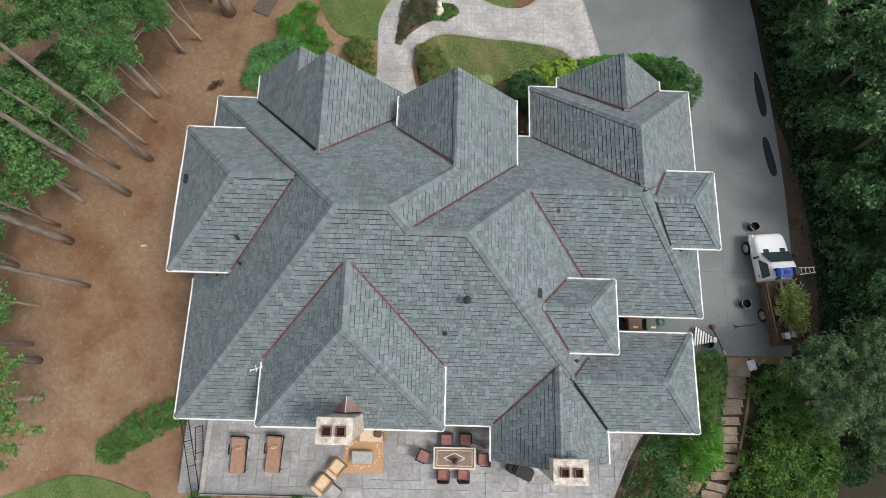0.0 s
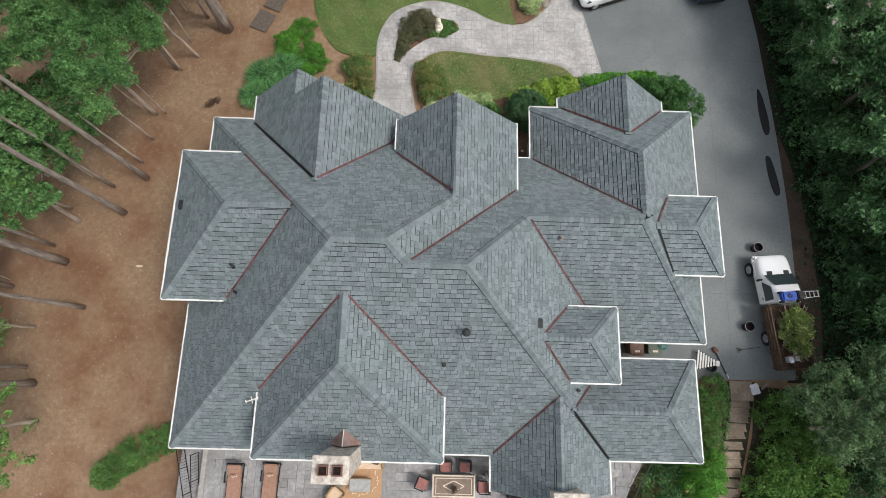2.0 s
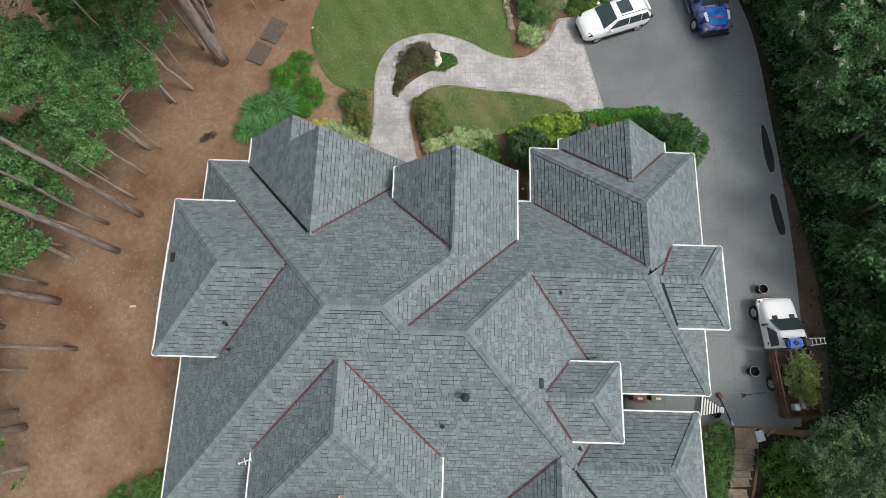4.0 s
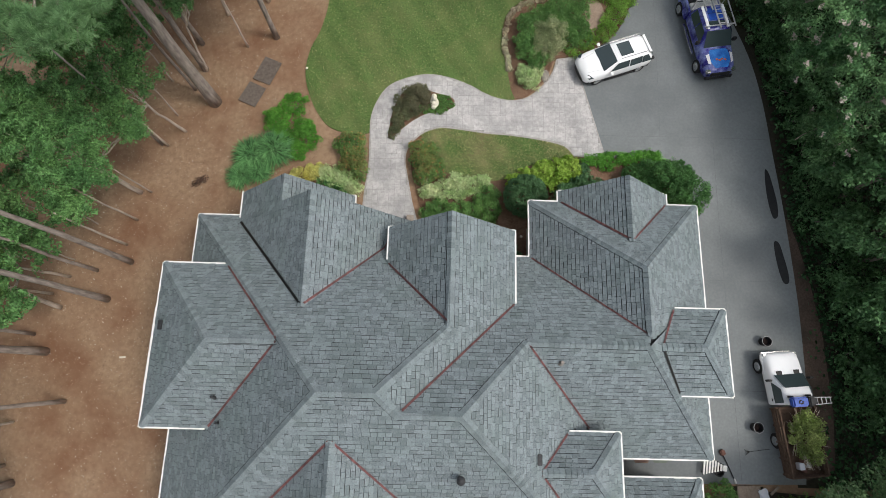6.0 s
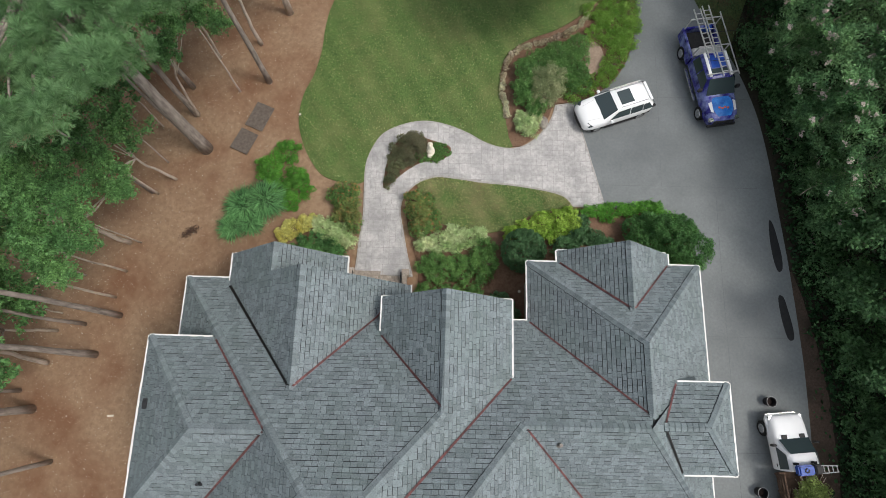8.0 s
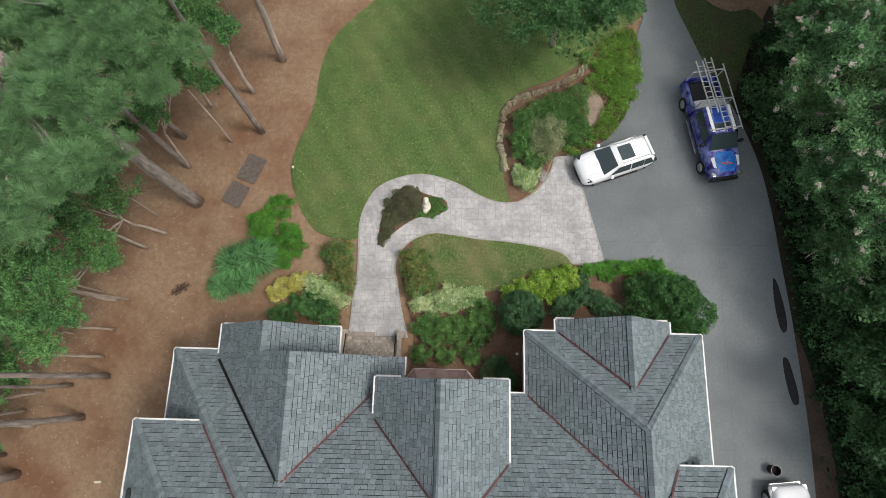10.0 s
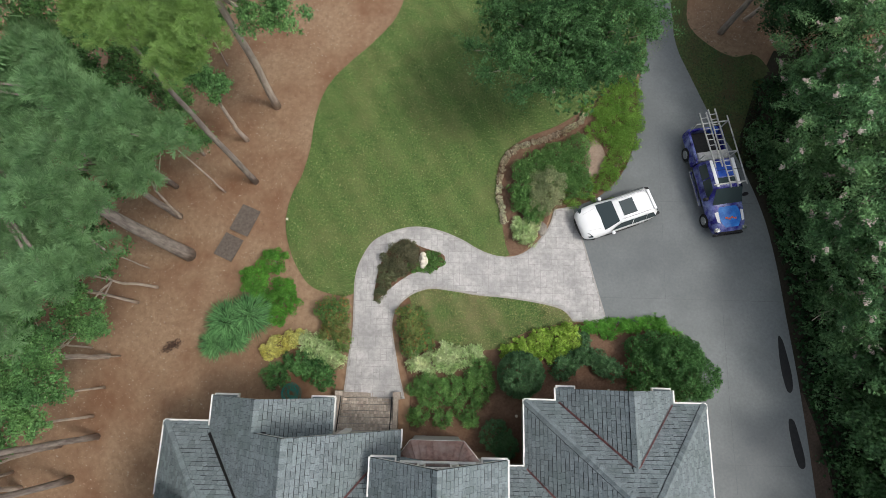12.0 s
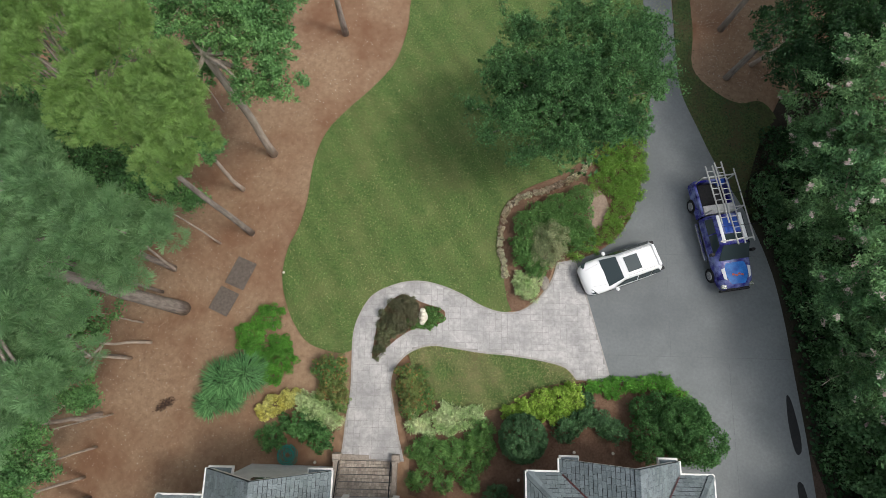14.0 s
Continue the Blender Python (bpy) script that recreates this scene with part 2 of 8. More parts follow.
LAWN = lawn_material("mown_turf", (0.205, 0.215, 0.085), 0.5)
LAWN_DRY = lawn_material("thin_turf", (0.255, 0.22, 0.11), 0.75)
# verge and east lawn grass, its colour darkened for the trees' shade
SHADED_TURF = material("turf_with_shade", (0.04, 0.062, 0.02), (0.105, 0.145, 0.048), scale=8, rough=0.95, c3=(0.1, 0.075, 0.042), scale3=0.7, mix3=0.7, bump=0.8, bump_scale=50, detail=8)
# soil colour lowered to hold the shade of the bank and drive trees
SHADED_SOIL = material("garden_soil_with_shade", (0.026, 0.022, 0.015), (0.05, 0.042, 0.029), scale=8, rough=0.95, c3=(0.03, 0.034, 0.016), scale3=0.9, mix3=0.6, bump=0.8)
CAR_WHITE = material("white_car_paint", (0.84, 0.85, 0.86), (0.88, 0.89, 0.9), scale=2, rough=0.22, bump=0.0, spec=0.5)
CAR_GLASS = glass_material("tinted_car_glass", (0.04, 0.058, 0.062))
TYRE = material("tyre_rubber", (0.012, 0.012, 0.012), (0.025, 0.025, 0.025), scale=9, rough=0.85)
CHROME = material("chrome", (0.6, 0.6, 0.6), (0.7, 0.7, 0.7), scale=3, rough=0.2, metal=0.9, bump=0)
BLACK_PLASTIC = material("black_plastic", (0.012, 0.012, 0.013), (0.025, 0.025, 0.027), scale=8, rough=0.55)
LADDER = material("aluminium_ladder", (0.5, 0.5, 0.5), (0.62, 0.62, 0.6), scale=6, rough=0.4, metal=0.5)
BLUE_PAINT = material("blue_machine_paint", (0.01, 0.05, 0.3), (0.02, 0.09, 0.42), scale=5, rough=0.4, bump=0.05)
WRAP = material("blue_purple_wrap", (0.012, 0.01, 0.06), (0.035, 0.03, 0.34), scale=2.2, rough=0.22, c3=(0.3, 0.36, 0.66), scale3=1.7, mix3=0.7, bump=0)
WRAP_HOOD = material("sky_blue_wrap", (0.015, 0.09, 0.42), (0.05, 0.27, 0.72), scale=2.6, rough=0.25, bump=0)
ORANGE = material("orange_red_print", (0.6, 0.1, 0.04), (0.7, 0.16, 0.06), scale=6, rough=0.3, bump=0)
WOOD = material("weathered_brown_wood", (0.05625, 0.03375, 0.024), (0.12, 0.075, 0.0525), scale=8, rough=0.9, c3=(0.15, 0.105, 0.075), scale3=1.0, bump=0.4)
TIMBER = material("landscape_timber", (0.23, 0.18, 0.135), (0.35, 0.285, 0.22), scale=7, rough=0.92, c3=(0.12, 0.088, 0.064), scale3=1.2, bump=0.5)
CUSHION = material("tan_brown_cushion", (0.288, 0.168, 0.1188), (0.372, 0.224, 0.162), scale=6, rough=0.9, bump=0.15)
CUSHION_RED = material("rose_brown_cushion", (0.27, 0.1187, 0.1063), (0.3645, 0.175, 0.1562), scale=6, rough=0.9, bump=0.15)
CUSHION_TAN = material("tan_cushion", (0.594, 0.4368, 0.294), (0.7128, 0.56, 0.42), scale=6, rough=0.9, bump=0.15)
WICKER = material("tan_wicker", (0.3, 0.2, 0.1), (0.42, 0.29, 0.16), scale=18, rough=0.8, bump=0.4)
RUG = material("tan_patterned_rug", (0.42, 0.255, 0.14), (0.5, 0.32, 0.19), scale=9, rough=0.95, bump=0.2)
CREAM = material("cream_weave", (0.62, 0.55, 0.44), (0.72, 0.65, 0.54), scale=9, rough=0.9)
SLATE_TOP = material("grey_tabletop", (0.3, 0.3, 0.3), (0.42, 0.42, 0.41), scale=6, rough=0.5)
TABLE_STONE = material("brown_stone_tabletop", (0.17, 0.12, 0.09), (0.25, 0.19, 0.15), scale=8, rough=0.5)
BIN_BROWN = material("brown_bin", (0.16, 0.095, 0.075), (0.21, 0.13, 0.1), scale=6, rough=0.6)
BIN_GREEN = material("grey_green_bin", (0.1, 0.125, 0.1), (0.14, 0.165, 0.135), scale=6, rough=0.6)
HOSE = material("teal_hose", (0.02, 0.16, 0.13), (0.05, 0.26, 0.21), scale=8, rough=0.5)
STATUE = material("pale_stone_ornament", (0.62, 0.57, 0.46), (0.76, 0.72, 0.62), scale=8, rough=0.85, bump=0.3)
PLATE = material("dark_drive_patch", (0.02113, 0.02197, 0.02282), (0.03169, 0.03253, 0.03296), scale=5, rough=0.8)
COVER = material("grey_brown_panel", (0.09375, 0.075, 0.0625), (0.15, 0.125, 0.1063), scale=7, rough=0.9, bump=0.3)
RAG = material("white_cloth", (0.62, 0.64, 0.68), (0.75, 0.76, 0.78), scale=5, rough=0.9)


# ---- building helpers ----
def part(name, bm, mat, parent=None, label="", smooth=False, kind=""):
    """Links a bmesh as one mesh object, under a thing or a part where one is given."""
    me = bpy.data.meshes.new(name)
    bm.normal_update()
    bm.to_mesh(me)
    bm.free()
    if smooth:
        for p in me.polygons:
            p.use_smooth = True
    if mat:
        me.materials.append(mat)
    ob = new(name, me)
    if parent:
        ob.parent = parent
    return tagged(ob, label, "", "", kind)


def mesh_part(name, verts, faces, mat, parent=None, label="", kind="", smooth=False):
    me = bpy.data.meshes.new(name)
    me.from_pydata(verts, [], faces)
    me.materials.append(mat)
    if smooth:
        me.polygons.foreach_set("use_smooth", [True] * len(me.polygons))
    ob = new(name, me)
    if parent:
        ob.parent = parent
    return tagged(ob, label, "", "", kind)


def thing(name, m, label, category, group="", kind=""):
    ob = new(name)
    ob.empty_display_size = 0.2
    ob.matrix_basis = m
    return tagged(ob, label, category, group, kind)


def box(bm, x0, x1, y0, y1, z0, z1, bevel=0.0):
    r = bmesh.ops.create_cube(bm, size=1)
    bmesh.ops.transform(bm, verts=r["verts"], matrix=Matrix.Translation(((x0 + x1) / 2, (y0 + y1) / 2, (z0 + z1) / 2)) @ Matrix.Diagonal((x1 - x0, y1 - y0, z1 - z0, 1)))
    if bevel:
        edges = list({e for v in r["verts"] for e in v.link_edges})
        bmesh.ops.bevel(bm, geom=edges, offset=bevel, segments=2, affect='EDGES')
    return bm


def boxed(*a, bevel=0.0):
    return box(bmesh.new(), *a, bevel=bevel)


def tube(bm, a, b, r0, r1=None, seg=8):
    a, b = Vector(a), Vector(b)
    d = b - a
    m = Matrix.Translation((a + b) / 2) @ d.to_track_quat('Z', 'Y').to_matrix().to_4x4()
    bmesh.ops.create_cone(bm, cap_ends=True, segments=seg, radius1=r0, radius2=r0 if r1 is None else r1, depth=d.length, matrix=m)
    return bm


def beam(bm, a, b, w, h):
    """A square bar from a to b."""
    a, b = Vector(a), Vector(b)
    d = b - a
    m = Matrix.Translation((a + b) / 2) @ d.to_track_quat('Y', 'Z').to_matrix().to_4x4() @ Matrix.Diagonal((w, d.length, h, 1))
    bmesh.ops.create_cube(bm, size=1, matrix=m)
    return bm


def ring(bm, c, r0, r1, z0, z1, seg=20):
    """An open-topped tub: outer radius r0 at the foot and r1 at the rim, with a wall."""
    vs = []
    for rad, z in ((r0, z0), (r1, z1), (r1 - 0.03, z1), (r0 - 0.03, z0 + 0.04)):
        vs.append([bm.verts.new((c[0] + rad * math.cos(2 * math.pi * k / seg), c[1] + rad * math.sin(2 * math.pi * k / seg), z)) for k in range(seg)])
    for i in range(3):
        for k in range(seg):
            bm.faces.new((vs[i][k], vs[i][(k + 1) % seg], vs[i + 1][(k + 1) % seg], vs[i + 1][k]))
    bm.faces.new(vs[3])
    bm.faces.new(vs[0][::-1])
    return bm


def smooth_step(a, b, x):
    t = np.clip((x - a) / (b - a), 0, 1)
    return t * t * (3 - 2 * t)


def ground(x, y):
    """Height of the natural ground."""
    x, y = np.asarray(x, float), np.asarray(y, float)
    z = np.interp(x, [-60, -30, -17.6, -12, -3, 4, 12, 20, 60], [-2.5, -1.4, -.5, .3, 1.0, 1.25, 1.35, 1.4, 2.2])
    z = z + 0.25 * smooth_step(14, 26, y) * smooth_step(8, 16, x)
    e = smooth_step(8, 13, x)
    z = z - e * 0.30 * np.clip(0.8 - y, 0, 14.8) - (1 - e) * 0.06 * np.clip(-y, 0, 14)
    return z


def gz(x, y):
    return float(ground(x, y))


def spline(pts, closed=True, n=6):
    """A smooth line through points of the plan."""
    p = [Vector((*q, 0)) for q in pts]
    out = []
    m = len(p)
    for i in range(m if closed else m - 1):
        a, b, c, d = (p[(i + k) % m] if closed else p[min(max(i + k, 0), m - 1)] for k in (-1, 0, 1, 2))
        for s in range(n):
            t = s / n
            v = 0.5 * (2 * b + (c - a) * t + (2 * a - 5 * b + 4 * c - d) * t * t + (3 * b - a - 3 * c + d) * t ** 3)
            out.append((v.x, v.y))
    if not closed:
        out.append(tuple(pts[-1]))
    return out


def sheet(name, outline, mat, lift, parent=None, label="", step=1.5, depth=0.12, kind=""):
    """A surface that follows the ground within an outline, with a skirt at its edge."""
    bm = bmesh.new()
    vs = [bm.verts.new((x, y, 0)) for x, y in outline]
    es = [bm.edges.new((vs[i], vs[(i + 1) % len(vs)])) for i in range(len(vs))]
    bmesh.ops.triangle_fill(bm, use_beauty=True, edges=es, normal=(0, 0, 1))
    xs, ys = [p[0] for p in outline], [p[1] for p in outline]
    for axis, lo, hi in ((0, min(xs), max(xs)), (1, min(ys), max(ys))):
        c = math.ceil(lo / step) * step
        while c < hi:
            co, no = [0, 0, 0], [0, 0, 0]
            co[axis], no[axis] = c, 1
            bmesh.ops.bisect_plane(bm, geom=bm.verts[:] + bm.edges[:] + bm.faces[:], plane_co=co, plane_no=no, dist=1e-4)
            c += step
    for v in bm.verts:
        v.co.z = gz(v.co.x, v.co.y) + lift
    bmesh.ops.recalc_face_normals(bm, faces=bm.faces[:])
    if bm.faces and sum(f.normal.z for f in bm.faces) < 0:
        bmesh.ops.reverse_faces(bm, faces=bm.faces[:])
    rim = [e for e in bm.edges if e.is_boundary]
    r = bmesh.ops.extrude_edge_only(bm, edges=rim)
    for v in r["geom"]:
        if isinstance(v, bmesh.types.BMVert):
            v.co.z -= depth
    ob = part(name, bm, mat, parent, label)
    if kind:
        tagged(ob, kind=kind)
    return ob


def clip_rect(poly, x0, x1, y0, y1):
    """The part of a plan polygon within a rectangle."""
    def cut(p, axis, c, keep_low):
        out = []
        for i in range(len(p)):
            a, b = p[i], p[(i + 1) % len(p)]
            ia, ib = (a[axis] <= c) == keep_low, (b[axis] <= c) == keep_low
            if ia:
                out.append(a)
            if ia != ib:
                t = (c - a[axis]) / (b[axis] - a[axis])
                out.append((a[0] + t * (b[0] - a[0]), a[1] + t * (b[1] - a[1])))
        return out
    for axis, c, low in ((0, x1, True), (0, x0, False), (1, y1, True), (1, y0, False)):
        poly = cut(poly, axis, c, low)
        if len(poly) < 3:
            return []
    return poly


def area(p):
    return abs(sum(p[i][0] * p[(i + 1) % len(p)][1] - p[(i + 1) % len(p)][0] * p[i][1] for i in range(len(p)))) / 2


def paving(name, outline, mat, parent, height, cell=0.46, gap=0.011, seed=1, thick=0.05):
    """Slabs of mixed sizes laid in courses within an outline; height(x, y) is the top."""
    rnd = random.Random(seed)
    xs, ys = [p[0] for p in outline], [p[1] for p in outline]
    nx, ny = int((max(xs) - min(xs)) / cell) + 2, int((max(ys) - min(ys)) / cell) + 2
    used = set()
    for j in range(ny):
        for i in range(nx):
            if (i, j) in used:
                continue
            w, h = rnd.choice(((1, 1), (2, 1), (1, 2), (2, 2), (2, 1), (2, 2)))
            while w > 1 and any((i + a, j + b) in used for a in range(w) for b in range(h)):
                w -= 1
            if any((i + a, j + b) in used for a in range(w) for b in range(h)):
                h = 1
            for a in range(w):
                for b in range(h):
                    used.add((i + a, j + b))
            x0, y0 = min(xs) + i * cell, min(ys) + j * cell
            q = clip_rect(outline, x0 + gap, x0 + w * cell - gap, y0 + gap, y0 + h * cell - gap)
            if len(q) < 3 or area(q) < 0.02:
                continue
            up = rnd.uniform(-0.004, 0.004)
            v = [(x, y, height(x, y) + up) for x, y in q] + [(x, y, height(x, y) - thick) for x, y in q]
            k = len(q)
            f = [tuple(range(k))] + [(t, t + k, (t + 1) % k + k, (t + 1) % k) for t in range(k)]
            mesh_part(name, v, f, mat, parent)


# ---- foliage helpers ----
def leaf_mesh(name, centres, outward, size, mat, parent, rng, aspect=0.5, droop=0.5, label=""):
    """Many small folded leaves as one crown."""
    n = len(centres)
    d = outward + rng.normal(0, 0.75, (n, 3))
    d[:, 2] += 0.35
    d /= np.linalg.norm(d, axis=1)[:, None] + 1e-9
    along = rng.normal(0, 1, (n, 3)) + outward * 0.5
    along[:, 2] -= droop
    along -= d * (along * d).sum(1)[:, None]
    along /= np.linalg.norm(along, axis=1)[:, None] + 1e-9
    side = np.cross(d, along)
    s = size * rng.uniform(0.6, 1.35, n)[:, None]
    a = centres - along * s * 0.5
    c = centres + along * s * 0.5 - d * s * 0.12
    b = centres + side * s * aspect * 0.5 + d * s * 0.08
    e = centres - side * s * aspect * 0.5 + d * s * 0.08
    v = np.stack([a, b, c, e], 1).reshape(-1, 3)
    me = bpy.data.meshes.new(name)
    me.vertices.add(4 * n)
    me.vertices.foreach_set("co", v.ravel())
    me.loops.add(4 * n)
    me.loops.foreach_set("vertex_index", np.arange(4 * n, dtype=np.int32))
    me.polygons.add(n)
    me.polygons.foreach_set("loop_start", np.arange(0, 4 * n, 4, dtype=np.int32))
    me.update(calc_edges=True)
    me.materials.append(mat)
    ob = new(name, me)
    if parent:
        ob.parent = parent
    return tagged(ob, label)


def rosette_mesh(name, centres, normals, size, mat, parent, rng, k=8, aspect=0.24):
    """Whorls of long leaves that spread and arch from shoot tips."""
    m = len(centres)
    q = normals + np.array((0, 0, 0.6)) + rng.normal(0, 0.25, (m, 3))
    q /= np.linalg.norm(q, axis=1)[:, None] + 1e-9
    u = np.cross(q, rng.normal(0, 1, (m, 3)))
    u /= np.linalg.norm(u, axis=1)[:, None] + 1e-9
    w = np.cross(q, u)
    a = (np.arange(k) / k * 2 * math.pi)[None, :] + rng.normal(0, 0.3, (m, k)) + rng.uniform(0, 6, (m, 1))
    ring_dir = np.cos(a)[..., None] * u[:, None, :] + np.sin(a)[..., None] * w[:, None, :]
    lift = rng.uniform(0.15, 1.0, (m, k, 1))
    d = ring_dir + q[:, None, :] * lift
    d /= np.linalg.norm(d, axis=2)[..., None]
    side = np.cross(d, np.broadcast_to(q[:, None, :], d.shape))
    side /= np.linalg.norm(side, axis=2)[..., None] + 1e-9
    s = size * rng.uniform(0.65, 1.25, (m, k, 1))
    c = np.broadcast_to(centres[:, None, :], d.shape)
    mid = c + d * s * 0.55 + q[:, None, :] * s * 0.06
    tip = c + d * s - q[:, None, :] * s * 0.16
    v = np.stack([c, mid + side * s * aspect * 0.5, tip, mid - side * s * aspect * 0.5], 2).reshape(-1, 3)
    n = m * k
    me = bpy.data.meshes.new(name)
    me.vertices.add(4 * n)
    me.vertices.foreach_set("co", v.ravel())
    me.loops.add(4 * n)
    me.loops.foreach_set("vertex_index", np.arange(4 * n, dtype=np.int32))
    me.polygons.add(n)
    me.polygons.foreach_set("loop_start", np.arange(0, 4 * n, 4, dtype=np.int32))
    me.update(calc_edges=True)
    me.materials.append(mat)
    ob = new(name, me)
    ob.parent = parent
    return tagged(ob)


def sphere_points(rng, n, low=-0.35):
    v = rng.normal(0, 1, (int(n * 2.2) + 20, 3))
    v /= np.linalg.norm(v, axis=1)[:, None]
    return v[v[:, 2] > low][:n]


def crown_points(rng, n, centre, radii, clumps=40, clump=0.28, low=-0.4, inner=0.14, even=0.62):
    """Points and outward directions on lumps spread over an egg-shaped crown."""
    dirs = sphere_points(rng, clumps, low)
    radii = np.array(radii)
    reach = rng.uniform(even, 1.0, len(dirs))[:, None]
    cc = np.array(centre) + dirs * radii * reach
    cr = radii.mean() * clump * rng.uniform(0.6, 1.3, len(dirs))
    k = rng.integers(0, len(dirs), n)
    o = sphere_points(rng, n, -0.6)
    k = k[:len(o)]
    rad = rng.uniform(0.55, 1.08, len(o))
    p = cc[k] + o * (cr[k] * rad)[:, None] * np.array((1, 1, 0.75))
    fill = rng.random(len(o)) < inner
    p[fill] = np.array(centre) + o[fill] * radii * rng.uniform(0.35, 0.85, fill.sum())[:, None]
    return p, o


def crown_sprays(rng, n, centre, radii, sprays, length=0.9, spread=0.11, low=-0.35):
    """Leaf points along twigs that leave the crown outwards, with gaps between; also the twigs' tips and directions."""
    dirs = sphere_points(rng, sprays, low)
    radii = np.array(radii)
    tip = np.array(centre) + dirs * radii * rng.uniform(0.62, 1.08, len(dirs))[:, None]
    way = dirs * radii / radii.mean() + rng.normal(0, 0.45, dirs.shape)
    way[:, 2] = way[:, 2] * 0.6 - 0.1
    way /= np.linalg.norm(way, axis=1)[:, None]
    ln = length * rng.uniform(0.6, 1.3, len(dirs))
    k = rng.integers(0, len(dirs), n)
    t = rng.random(n) ** 0.8
    wide = spread * (1.25 - 0.8 * t)
    p = tip[k] - way[k] * (ln[k] * (1 - t))[:, None] + rng.normal(0, 1, (n, 3)) * wide[:, None] * np.array((1, 1, 0.55))
    deep = rng.random(n) < 0.2
    p[deep] = np.array(centre) + dirs[k[deep]] * radii * rng.uniform(0.2, 0.75, deep.sum())[:, None] + rng.normal(0, 0.2, (deep.sum(), 3))
    out = way[k] * 0.5 + np.array((0, 0, 0.55))
    return p, out, tip, way


def limb(bm, a, b, r0, r1, rng, bend=0.06, seg=8, steps=7):
    """A tapered, slightly crooked stem."""
    a, b = np.array(a, float), np.array(b, float)
    rings = []
    L = np.linalg.norm(b - a)
    off = np.zeros(3)
    for i in range(steps + 1):
        t = i / steps
        if 0 < i < steps:
            off = off + rng.normal(0, bend * L / steps, 3) * np.array((1, 1, 0.2))
        c = a + (b - a) * t + off * math.sin(math.pi * t)
        r = (r0 + (r1 - r0) * t) * (0.9 + 0.1 * max(0, 1 - t * 9) + rng.uniform(-0.04, 0.04))
        d = Vector(b - a).normalized()
        u = d.orthogonal().normalized()
        w = d.cross(u)
        rings.append([bm.verts.new(Vector(c) + r * (math.cos(2 * math.pi * k / seg) * u + math.sin(2 * math.pi * k / seg) * w)) for k in range(seg)])
    for i in range(steps):
        for k in range(seg):
            bm.faces.new((rings[i][k], rings[i][(k + 1) % seg], rings[i + 1][(k + 1) % seg], rings[i + 1][k]))
    bm.faces.new(rings[-1])
    bm.faces.new(rings[0][::-1])
    return bm


def tree(name, base, lobes, leaf, count, mat, bark, label, seed, trunk_r=0.16, clumps=40, clump=0.28, aspect=0.5, blossoms=0, group="", low=-0.4, category="tree", sprays=0, length=0.9, spread=0.11, shadow_core=None, crotch=None):
    """A trunk with limbs into each lobe and a crown of leaves. lobes: (x, y, z, rx, ry, rz)."""
    rng = np.random.default_rng(seed)
    bx, by = base
    bz = gz(bx, by)
    t = thing(name, pose(bx, by, bz), label, category, group)
    o = np.array((bx, by, bz))
    main = np.mean([l[:3] for l in lobes], axis=0)
    fork = np.array((bx + (main[0] - bx) * 0.35, by + (main[1] - by) * 0.35, bz + (main[2] - bz) * 0.62))
    if crotch:
        fork = np.array(crotch)
    part("trunk", limb(bmesh.new(), (0, 0, -0.15), fork - o, trunk_r, trunk_r * 0.62, rng, 0.03 if crotch else 0.06), bark, t, smooth=True)
    allp, allo, tips = [], [], []
    total = sum(l[3] * l[4] for l in lobes)
    for l in lobes:
        n = int(count * l[3] * l[4] / total)
        if sprays:
            p, q, tip, way = crown_sprays(rng, n, l[:3], l[3:], max(10, int(sprays * l[3] * l[4])), length, spread, low)
            tips.append((tip, way))
        else:
            p, q = crown_points(rng, n, l[:3], l[3:], clumps, clump, low)
        allp.append(p)
        allo.append(q)
        for k in range(2 if sprays else 3):
            e = np.array(l[:3]) + rng.normal(0, 0.3, 3) * np.array(l[3:]) - np.array((0, 0, 0.3 * l[5]))
            part("limb", limb(bmesh.new(), fork - o, e - o, trunk_r * 0.4, 0.02, rng, 0.1, 6, 6), bark, t, smooth=True)
    p, q = np.concatenate(allp), np.concatenate(allo)
    crown = leaf_mesh("crown", p - o, q, leaf, mat, t, rng, aspect)
    # a core of large leaves added inside the crown to deepen its shadow
    if shadow_core:
        p, q = crown_points(rng, 7000, shadow_core[:3], shadow_core[3:], 30, 0.4, -0.9, 0.5)
        leaf_mesh("inner_leaves", p - o, q, 0.26, mat, t, rng, 0.6)
    if blossoms:
        tip, way = np.concatenate([a for a, b in tips]), np.concatenate([b for a, b in tips])
        k = rng.choice(np.where(way[:, 2] > -0.15)[0], blossoms)
        d = way[k] + np.array((0, 0, 0.25))
        along = rng.random((blossoms, 24, 1))
        c = tip[k][:, None, :] + d[:, None, :] * (along * 0.36 - 0.05) + rng.normal(0, 1, (blossoms, 24, 3)) * 0.065 * (1.1 - along)
        c = c.reshape(-1, 3)
        leaf_mesh("blossoms", c - o, np.repeat(d, 24, 0), 0.075, BLOSSOM, t, rng, 0.9, label="clusters of pink-white blossom")
    return t


